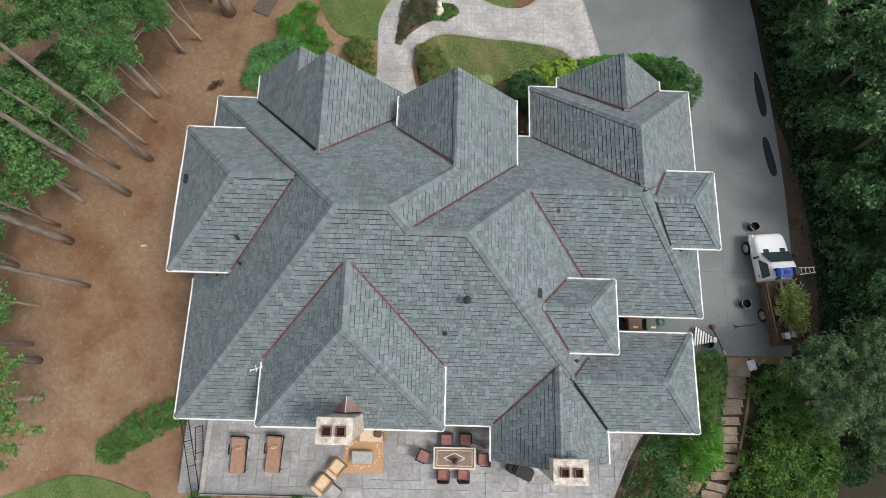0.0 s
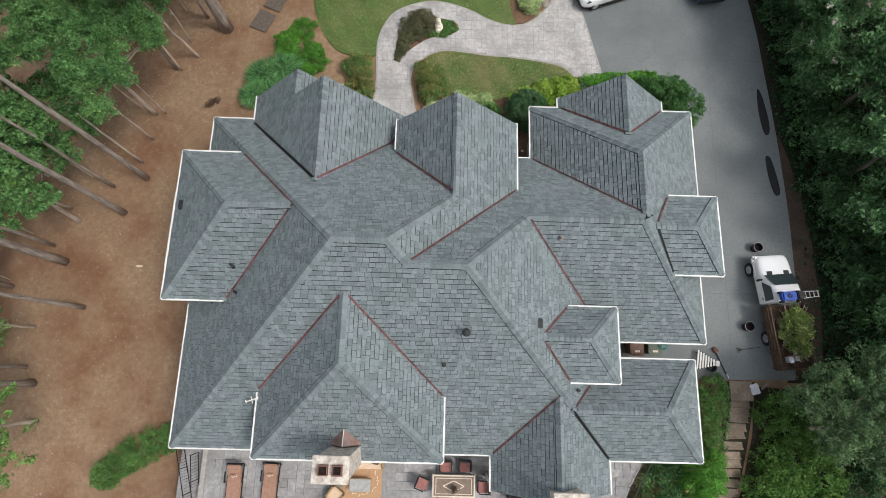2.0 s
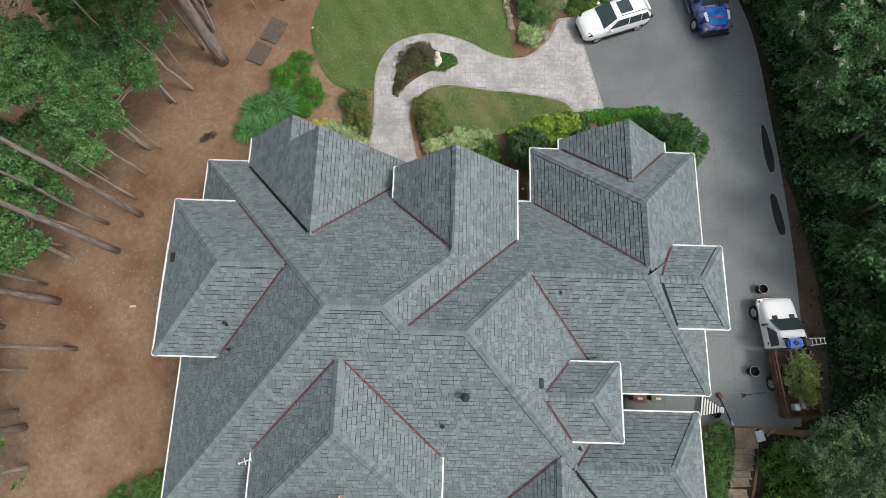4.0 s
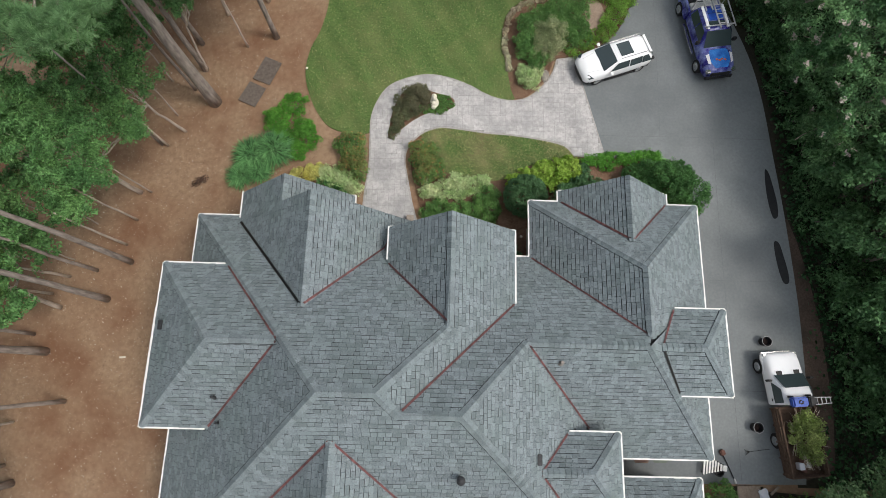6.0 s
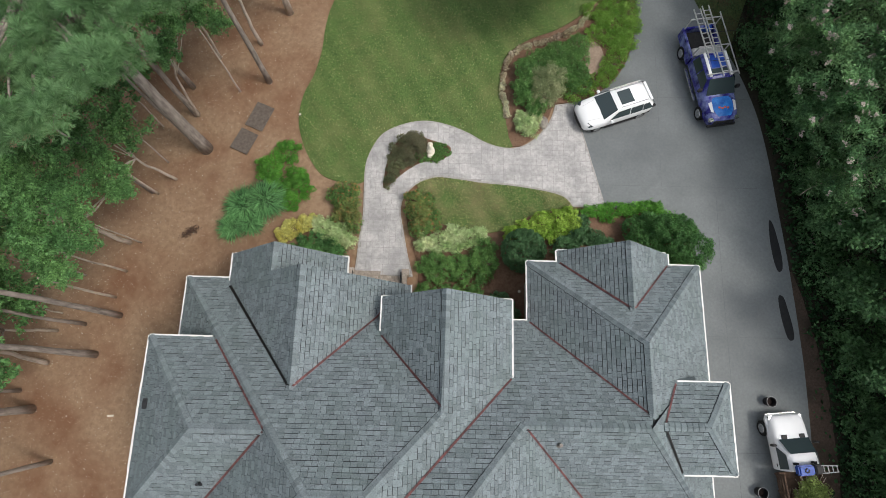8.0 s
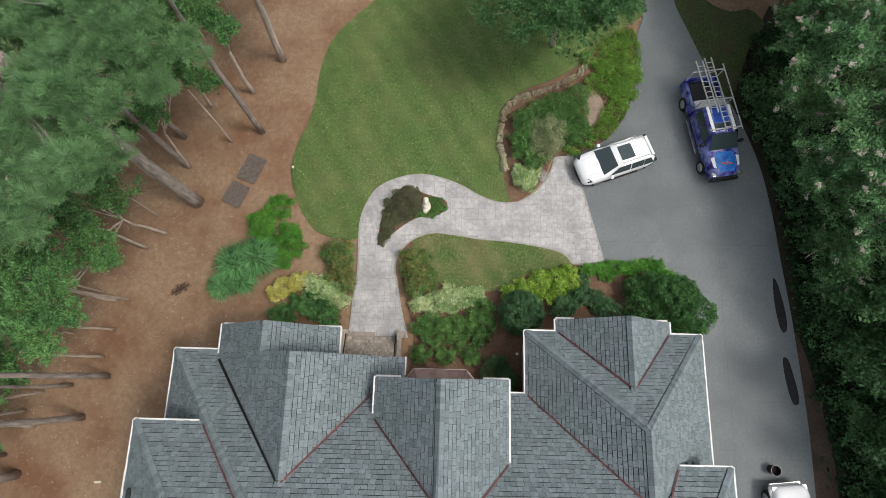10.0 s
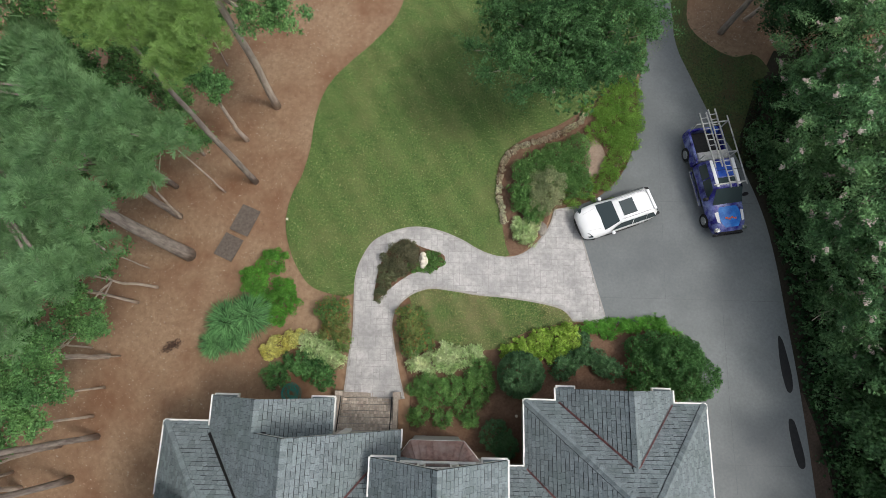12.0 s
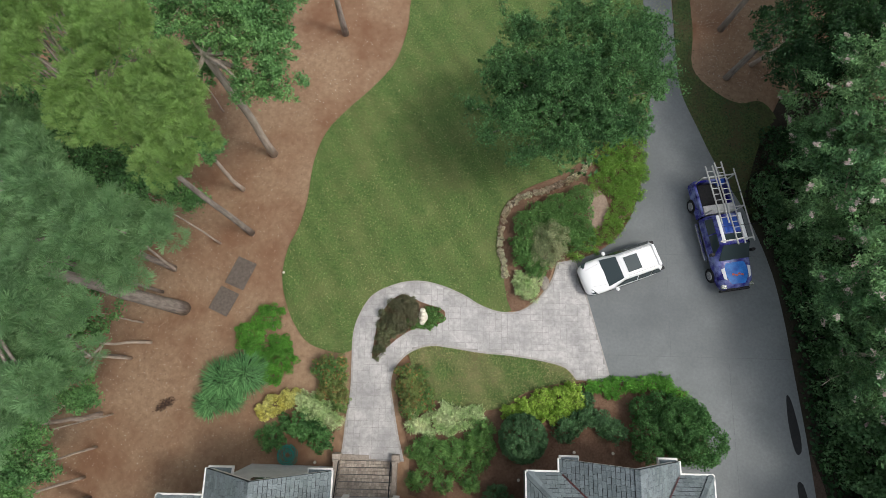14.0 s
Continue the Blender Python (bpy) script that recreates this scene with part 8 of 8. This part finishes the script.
# ---- vehicles ----
def loft(stations):
    """A car body from cross-sections: (x, z_low, z_belt, z_top, half widths low, belt, top)."""
    bm = bmesh.new()
    rows = []
    for x, zl, zb, zt, wl, wb, wt in stations:
        half = [(0, zl), (wl, zl), (wb * 1.02, (zl + zb) / 2), (wb, zb), (wt, zt), (wt * 0.5, zt + 0.02), (0, zt + 0.03)]
        ring_pts = [(-y, z) for y, z in half] + [(y, z) for y, z in half[-2:0:-1]]
        rows.append([bm.verts.new((x, y, z)) for y, z in ring_pts])
    n = len(rows[0])
    for a, b in zip(rows, rows[1:]):
        for i in range(n):
            bm.faces.new((a[i], a[(i + 1) % n], b[(i + 1) % n], b[i]))
    bm.faces.new(rows[0][::-1])
    bm.faces.new(rows[-1])
    bmesh.ops.recalc_face_normals(bm, faces=bm.faces[:])
    return bm


def subdivided(ob, levels=2):
    m = ob.modifiers.new("smooth", 'SUBSURF')
    m.levels = m.render_levels = levels
    for p in ob.data.polygons:
        p.use_smooth = True
    return ob


def panel(name, pts, mat, parent, label="", thick=0.02):
    """A flat or folded pane through given corners, with thickness along its normal."""
    v = [Vector(p) for p in pts]
    n = (v[1] - v[0]).cross(v[2] - v[0]).normalized() * thick
    k = len(v)
    return mesh_part(name, [tuple(p) for p in v] + [tuple(p + n) for p in v], [tuple(range(k))[::-1], tuple(range(k, 2 * k))] + [(i, (i + 1) % k, (i + 1) % k + k, i + k) for i in range(k)], mat, parent, label)


def wheel(t, x, y, r, w=0.24):
    s = 1 if y > 0 else -1
    bm = bmesh.new()
    tube(bm, (x, y - w / 2 * s, r), (x, y + w / 2 * s, r), r, r, 26)
    bmesh.ops.bevel(bm, geom=[e for e in bm.edges if e.calc_length() < r * 0.4], offset=0.03, segments=2, affect='EDGES')
    ty = part("tyre", bm, TYRE, t, smooth=False)
    bm = bmesh.new()
    tube(bm, (x, y + (w / 2 - 0.03) * s, r), (x, y + (w / 2 + 0.012) * s, r), r * 0.66, r * 0.6, 20)
    part("rim", bm, CHROME, ty)


def suv():
    t = thing("sport_utility_car", pose(10.5, 25.02, gz(10.5, 25) + 0.06, 0, 0, 200.5) @ Matrix.Scale(0.95, 4), "white sport utility car with a dark sunroof", "car")
    st = [(2.4, 0.38, 0.56, 0.66, 0.46, 0.52, 0.4), (2.3, 0.3, 0.66, 0.82, 0.72, 0.8, 0.62), (2.05, 0.26, 0.76, 0.96, 0.86, 0.92, 0.78), (1.7, 0.25, 0.86, 1.04, 0.9, 0.96, 0.82), (1.25, 0.25, 0.94, 1.09, 0.92, 0.97, 0.84), (1.02, 0.25, 0.97, 1.15, 0.92, 0.97, 0.82),
          (0.32, 0.25, 1.02, 1.58, 0.92, 0.97, 0.7), (-0.1, 0.25, 1.03, 1.66, 0.92, 0.97, 0.7), (-1.1, 0.25, 1.05, 1.66, 0.92, 0.97, 0.69), (-1.75, 0.25, 1.07, 1.58, 0.9, 0.95, 0.65), (-2.12, 0.3, 1.04, 1.24, 0.84, 0.9, 0.66), (-2.34, 0.38, 0.84, 0.94, 0.6, 0.66, 0.52)]
    subdivided(part("body", loft(st), CAR_WHITE, t))
    panel("windscreen", [(1.16, -0.79, 1.12), (1.16, 0.79, 1.12), (0.36, 0.64, 1.6), (0.36, -0.64, 1.6)], CAR_GLASS, t)
    panel("sunroof", [(0.02, -0.44, 1.665), (0.02, 0.44, 1.665), (-0.8, 0.44, 1.685), (-0.8, -0.44, 1.685)], CAR_GLASS, t, "dark glass sunroof", 0.012)
    panel("rear_window", [(-1.95, 0.6, 1.49), (-1.95, -0.6, 1.49), (-2.17, -0.68, 1.2), (-2.17, 0.68, 1.2)][::-1], CAR_GLASS, t)
    for s in (-1, 1):
        for xa, xb, xc, xd in ((0.8, 0.3, -0.45, -0.45), (-0.52, -0.52, -1.3, -1.3), (-1.36, -1.36, -1.7, -1.98)):
            pts = [(xa, s * 0.945, 1.1), (xb, s * 0.775, 1.52), (xc, s * 0.77, 1.55), (xd, s * 0.94, 1.12)]
            panel("side_window", pts if s > 0 else pts[::-1], CAR_GLASS, t)
        part("roof_rail", beam(bmesh.new(), (0.1, s * 0.6, 1.7), (-1.65, s * 0.58, 1.67), 0.035, 0.04), CHROME, t)
        part("mirror", boxed(0.66, 0.84, s * 0.97 - (0.02 if s > 0 else 0.2), s * 0.97 + (0.2 if s > 0 else 0.02), 1.02, 1.16, bevel=0.04), CAR_WHITE, t)
        panel("headlight", [(2.26, s * 0.56, 0.76), (2.1, s * 0.88, 0.78), (1.85, s * 0.94, 0.89), (2.06, s * 0.64, 0.93)][::s], CAR_GLASS, t, "dark swept headlight", 0.03)
        part("tail_light", boxed(-2.28, -2.02, s * 0.78 - 0.1, s * 0.78 + 0.1, 0.92, 1.08, bevel=0.03), BLACK_PLASTIC, t)
        part("sill", boxed(-1.0, 0.95, s * 0.95 - 0.04, s * 0.95 + 0.04, 0.22, 0.36, bevel=0.02), BLACK_PLASTIC, t)
        part("bonnet_crease", beam(bmesh.new(), (2.05, s * 0.5, 0.99), (1.28, s * 0.62, 1.115), 0.016, 0.012), PALE_METAL, t)
        for x in (1.45, -1.4):
            wheel(t, x, s * 0.84, 0.36)
    bm = bmesh.new()
    nose = [(2.02, -0.87), (2.24, -0.72), (2.36, -0.42), (2.39, 0), (2.36, 0.42), (2.24, 0.72), (2.02, 0.87)]
    for (xa, ya), (xb, yb) in zip(nose, nose[1:]):
        beam(bm, (xa, ya, 0.42), (xb, yb, 0.42), 0.1, 0.22)
    part("bumper_grille", bm, BLACK_PLASTIC, t)
    bm = bmesh.new()
    for (xa, ya), (xb, yb) in zip(nose, nose[1:]):
        beam(bm, (-xa * 0.995, ya, 0.46), (-xb * 0.995, yb, 0.46), 0.1, 0.26)
    part("rear_bumper", bm, BLACK_PLASTIC, t)
    part("rear_spoiler", boxed(-2.02, -1.86, -0.62, 0.62, 1.5, 1.545, bevel=0.015), CAR_WHITE, t)
    return t


suv()


def ladder(parent, x0, x1, y, z, w=0.38):
    bm = bmesh.new()
    for s in (-1, 1):
        beam(bm, (x0, y + s * w / 2, z), (x1, y + s * w / 2, z + 0.08), 0.04, 0.08)
    l = part("ladder", bm, LADDER, parent, "aluminium extension ladder")
    n = int(abs(x1 - x0) / 0.3)
    for k in range(1, n):
        x = x0 + (x1 - x0) * k / n
        zz = z + 0.08 * k / n
        part("rung", beam(bmesh.new(), (x, y - w / 2, zz), (x, y + w / 2, zz), 0.035, 0.035), LADDER, l)


def wrapped_pickup():
    t = thing("pickup_truck", pose(16.05, 26.95, gz(16.1, 27.0) + 0.06, 0, 0, -80), "blue and white wrapped pickup with roof ladders", "pickup truck")
    st = [(3.02, 0.5, 0.72, 0.88, 0.5, 0.58, 0.44), (2.92, 0.42, 0.8, 1.04, 0.76, 0.84, 0.66), (2.5, 0.4, 0.95, 1.2, 0.93, 0.98, 0.82), (1.6, 0.4, 1.08, 1.28, 0.94, 0.99, 0.86), (1.35, 0.4, 1.12, 1.34, 0.94, 0.99, 0.84),
          (0.75, 0.4, 1.18, 1.85, 0.94, 0.99, 0.76), (0.4, 0.4, 1.2, 1.92, 0.94, 0.99, 0.78), (-0.75, 0.4, 1.2, 1.92, 0.94, 0.99, 0.78), (-0.98, 0.4, 1.2, 1.85, 0.94, 0.99, 0.76), (-1.1, 0.4, 1.15, 1.22, 0.94, 0.99, 0.8)]
    subdivided(part("cab", loft(st), WRAP, t, "cab with blue, purple and white printed wrap"))
    n = 9
    rows = []
    for k in range(n + 1):
        x = 1.62 + 1.14 * k / n
        w = 0.52 + 0.1 * math.sin(math.pi * k / n) - 0.16 * (k / n) ** 3
        rows.append([(x, w * q, 1.348 - 0.092 * (x - 1.62) - 0.05 * q * q - 0.07 * max(0, x - 2.6)) for q in (-1, -0.5, 0, 0.5, 1)])
    v = [p for r in rows for p in r]
    mesh_part("hood_print", v, [(5 * k + q, 5 * k + q + 1, 5 * k + q + 6, 5 * k + q + 5) for k in range(n) for q in range(4)], WRAP_HOOD, t, "sky-blue hood print", smooth=True)
    bm = bmesh.new()
    for k in range(4):
        x = 2.2 + 0.06 * (k % 2)
        box(bm, x, x + 0.1, -0.3 + k * 0.16, -0.18 + k * 0.16, 1.285, 1.306)
    part("logo_shape", bm, ORANGE, t)
    panel("windscreen", [(1.46, -0.84, 1.33), (1.46, 0.84, 1.33), (0.74, 0.7, 1.87), (0.74, -0.7, 1.87)], CAR_GLASS, t)
    part("roof_panel", boxed(-0.68, 0.1, -0.42, 0.5, 1.935, 1.962, bevel=0.008), BLUE_PAINT, t, "blue roof print")
    part("roof_glass", boxed(0.16, 0.5, -0.5, 0.5, 1.925, 1.955, bevel=0.008), CAR_GLASS, t, "dark roof glass")
    for s in (-1, 1):
        part("roof_print", boxed(-0.9, 0.62, s * 0.6 - 0.09, s * 0.6 + 0.09, 1.9, 1.945, bevel=0.02), CAR_WHITE, t, "white roof edge print")
    for s in (-1, 1):
        for xa, xb, xc, xd in ((1.1, 0.72, 0.05, 0.05), (-0.02, -0.02, -0.78, -0.85)):
            pts = [(xa, s * 0.985, 1.26), (xb, s * 0.84, 1.77), (xc, s * 0.84, 1.79), (xd, s * 0.985, 1.28)]
            panel("side_window", pts if s > 0 else pts[::-1], CAR_GLASS, t)
        part("bed_side", boxed(-3.05, -1.1, s * 0.93 - 0.07, s * 0.93 + 0.07, 0.5, 1.25, bevel=0.03), WRAP, t)
        pts = [(2.5, s * 0.6, 1.232), (2.42, s * 0.74, 1.21), (1.9, s * 0.8, 1.255), (1.85, s * 0.62, 1.305)]
        panel("fender_print", pts if s > 0 else pts[::-1], CAR_WHITE, t, "white fender print", 0.014)
        part("running_board", boxed(-0.9, 1.2, s * 1.02 - 0.08, s * 1.02 + 0.08, 0.38, 0.46, bevel=0.02), CHROME, t)
        part("mirror", boxed(1.0, 1.16, s * 1.12 - 0.13, s * 1.12 + 0.13, 1.22, 1.48, bevel=0.04), BLACK_PLASTIC, t)
        part("headlight", boxed(2.7, 2.92, s * 0.74 - 0.13, s * 0.74 + 0.13, 0.88, 1.08, bevel=0.03), CHROME, t)
        for x in (2.05, -1.95):
            wheel(t, x, s * 0.9, 0.4, 0.28)
    part("bed_floor", boxed(-3.05, -1.1, -0.88, 0.88, 0.6, 0.72), BLACK_PLASTIC, t)
    part("tailgate", boxed(-3.14, -3.03, -0.95, 0.95, 0.5, 1.22, bevel=0.02), WRAP, t)
    part("tool_box", boxed(-1.65, -1.15, -0.85, 0.85, 0.85, 1.32, bevel=0.03), PALE_METAL, t)
    part("bed_load", boxed(-2.9, -1.75, -0.75, 0.7, 0.72, 1.02, bevel=0.05), BLACK_PLASTIC, t)
    part("blue_tarp", boxed(-3.1, -2.75, 0.3, 0.75, 0.8, 1.32, bevel=0.06), BLUE_PAINT, t)
    part("bumper", boxed(2.93, 3.06, -0.84, 0.84, 0.48, 0.72, bevel=0.04), BLACK_PLASTIC, t)
    part("grille", boxed(2.93, 3.02, -0.6, 0.6, 0.74, 1.02, bevel=0.02), BLACK_PLASTIC, t)
    for x in (-3.0, -1.2, 0.55):
        bm = bmesh.new()
        beam(bm, (x, -0.9, 2.08), (x, 0.9, 2.08), 0.06, 0.05)
        if x < 0:
            for s in (-1, 1):
                beam(bm, (x, s * 0.9, 1.2), (x, s * 0.9, 2.1), 0.05, 0.05)
        else:
            for s in (-1, 1):
                beam(bm, (x, s * 0.7, 1.85), (x, s * 0.75, 2.1), 0.05, 0.05)
        part("rack_bar", bm, LADDER, t)
    for s in (1,):
        part("rack_rail", beam(bmesh.new(), (-3.3, s * 0.88, 2.12), (0.75, s * 0.88, 2.12), 0.05, 0.05), LADDER, t)
    ladder(t, -3.75, 0.85, 0.08, 2.17)
    ladder(t, -3.6, -0.35, -0.46, 2.17)
    for x, y in ((-2.0, 0.9), (-0.2, 0.9)):
        part("rod", tube(bmesh.new(), (x, -0.6, 2.2), (x + 0.1, y * 1.6, 2.25), 0.014), IRON, t)
    return t


wrapped_pickup()


LEAF_CUT = leaf_material("cut_branch_leaf", (0.13, 0.2, 0.05), (0.34, 0.42, 0.13), c3=(0.22, 0.2, 0.1), island=0.5)


def flatbed():
    t = thing("flatbed_truck", pose(18.45, 5.45, gz(18.5, 5.4) + 0.06, 0, 0, 95.5) @ Matrix.Scale(0.9, 4), "white cab truck with a brown stake bed", "truck")
    st = [(2.88, 0.5, 0.8, 1.0, 0.78, 0.86, 0.72), (2.8, 0.42, 0.92, 1.18, 0.9, 0.97, 0.8), (2.45, 0.4, 1.02, 1.3, 0.96, 1.03, 0.88), (1.75, 0.4, 1.12, 1.36, 0.96, 1.02, 0.88), (1.5, 0.4, 1.16, 1.42, 0.96, 1.02, 0.86),
          (0.92, 0.4, 1.22, 1.92, 0.96, 1.02, 0.8), (0.6, 0.4, 1.24, 2.0, 0.96, 1.02, 0.82), (0.2, 0.4, 1.24, 2.0, 0.96, 1.02, 0.82), (0.02, 0.4, 1.22, 1.9, 0.96, 1.02, 0.8), (-0.03, 0.5, 1.1, 1.7, 0.9, 0.95, 0.7)]
    subdivided(part("cab", loft(st), CAR_WHITE, t, "white truck cab"))
    panel("windscreen", [(1.62, -0.84, 1.41), (1.62, 0.84, 1.41), (0.94, 0.7, 1.96), (0.94, -0.7, 1.96)], CAR_GLASS, t)
    for s in (-1, 1):
        pts = [(1.25, s * 1.02, 1.28), (0.88, s * 0.875, 1.82), (0.15, s * 0.875, 1.84), (0.1, s * 1.02, 1.3)]
        panel("side_window", pts if s > 0 else pts[::-1], CAR_GLASS, t)
        part("mirror", boxed(1.3, 1.42, s * 1.2 - 0.12, s * 1.2 + 0.12, 1.25, 1.58, bevel=0.03), BLACK_PLASTIC, t)
        part("wiper_cowl", boxed(1.58, 1.85, s * 0.5 - 0.16, s * 0.5 + 0.16, 1.385, 1.42, bevel=0.01), BLACK_PLASTIC, t)
        part("headlight", boxed(2.62, 2.84, s * 0.82 - 0.13, s * 0.82 + 0.13, 0.88, 1.06, bevel=0.03), CHROME, t)
        part("fender_flare", boxed(1.65, 2.7, s * 1.0 - 0.06, s * 1.0 + 0.06, 0.75, 0.95, bevel=0.04), CAR_WHITE, t)
        for x in (2.15, -2.0):
            wheel(t, x, s * (0.96 if x > 0 else 0.8), 0.42, 0.28)
        part("door_handle", boxed(0.2, 0.36, s * 1.03 - 0.02, s * 1.03 + 0.02, 1.1, 1.15, bevel=0.008), BLACK_PLASTIC, t)
    part("brake_light", boxed(0.06, 0.1, -0.2, 0.2, 2.0, 2.04), BLACK_PLASTIC, t)
    part("bumper", boxed(2.78, 2.93, -0.88, 0.88, 0.46, 0.68, bevel=0.04), CHROME, t)
    part("bed_floor", boxed(-3.8, -0.16, -1.0, 1.0, 0.75, 0.88, bevel=0.01), WOOD, t)
    for s in (-1, 1):
        for z in (1.0, 1.2, 1.42):
            part("side_board", boxed(-3.8, -0.16, s * 1.0 - 0.025, s * 1.0 + 0.025, z - 0.07, z + 0.07), WOOD, t)
        for x in (-3.7, -2.85, -2.0, -1.1, -0.22):
            part("stake", boxed(x - 0.04, x + 0.04, s * 1.04 - 0.03, s * 1.04 + 0.03, 0.75, 1.55), WOOD, t)
        part("top_rail", boxed(-3.8, -0.16, s * 1.0 - 0.04, s * 1.0 + 0.04, 1.5, 1.55), WOOD, t)
    part("tail_board", boxed(-3.86, -3.8, -1.0, 1.0, 0.85, 1.45), WOOD, t)
    for y in (0.45, 0.62, 0.8, 0.97):
        bm = bmesh.new()
        beam(bm, (-2.0, y, 0.92), (-0.9, y - 0.1, 1.3), 0.05, 0.05)
        part("rack_slat", bm, WOOD, t)
    for x, y, s in ((-3.3, 0.2, 0.18), (-3.1, 0.0, 0.14), (-3.5, 0.05, 0.12), (-3.25, -0.2, 0.15)):
        part("bundle", boxed(x - s, x + s, y - s * 0.8, y + s * 0.8, 0.88, 1.1 + s, bevel=0.03), RAG if s > 0.14 else FLUE, t)
    # machine set on the cab roof, placed to fit the camera's view
    m = thing("mower", t.matrix_basis @ pose(0.2, 0.1, 2.0) @ Matrix.Scale(0.9, 4), "blue mower with a silver frame on the cab roof", "mower")
    part("deck", boxed(-0.28, 0.28, -0.1, 0.85, 0.3, 0.75, bevel=0.08), BLUE_PAINT, m)
    bm = bmesh.new()
    for k in range(6):
        tube(bm, (0.1 * math.cos(k), 0.4 + 0.12 * math.sin(k), 0.75), (0.1 * math.cos(k), 0.4 + 0.12 * math.sin(k), 0.8), 0.05, 0.04, 8)
    part("knob", bm, BLACK_PLASTIC, m)
    part("engine", boxed(-0.25, 0.25, -0.62, -0.12, 0.25, 0.8, bevel=0.06), BLACK_PLASTIC, m)
    bm = bmesh.new()
    for s in (-1, 1):
        beam(bm, (s * 0.22, -0.4, 0.7), (s * 0.16, -1.35, 0.9), 0.05, 0.05)
    for k in range(4):
        beam(bm, (-0.2, -0.6 - k * 0.23, 0.74 + k * 0.05), (0.2, -0.6 - k * 0.23, 0.74 + k * 0.05), 0.04, 0.04)
    part("handlebar", bm, SLATE_TOP, m)
    for x in (-0.3, 0.3):
        for y in (-0.5, 0.6):
            part("wheel", tube(bmesh.new(), (x - 0.05, y, 0.16), (x + 0.05, y, 0.16), 0.16, 0.16, 14), TYRE, m)
    c = t.matrix_basis @ Vector((-1.7, -0.28, 0.95))
    brush = thing("brush_pile", pose(c.x, c.y, c.z), "heap of cut yellow-green branches in the truck bed", "brush pile")
    rng = np.random.default_rng(12)
    p, q = crown_points(rng, 5200, (0, 0, 0.4), (0.7, 1.45, 0.6), 26, 0.35, -0.2, 0.3)
    leaf_mesh("cut_leaves", p, q, 0.13, LEAF_CUT, brush, rng, 0.4)
    bm = bmesh.new()
    for k in range(60):
        a = rng.uniform(0, 6.28)
        limb(bm, (0.3 * math.cos(a), 0.3 * math.sin(a), 0.1), (0.95 * math.cos(a + 0.4), 1.6 * math.sin(a + 0.4), rng.uniform(0.3, 0.8)), 0.02, 0.008, rng, 0.1, 5, 3)
    part("twigs", bm, BARK_GREY, brush)
    return t


flatbed()

# ---- paving slabs ----
paving("slab", walk_inner, PAVER, front_walk, lambda x, y: gz(x, y) + 0.066, 0.32, 0.008, 5)
PATIO_IN = [(-10.75, -1.7), (10.95, -1.7), (10.8, -2.5), (9.9, -3.9), (9.1, -5.65), (8.67, -7.05), (-5.15, -7.05), (-5.15, -5.9), (-10.72, -5.9)]
paving("slab", PATIO_IN, PATIO, patio, lambda x, y: PZ, 0.4, 0.012, 6, 0.04)
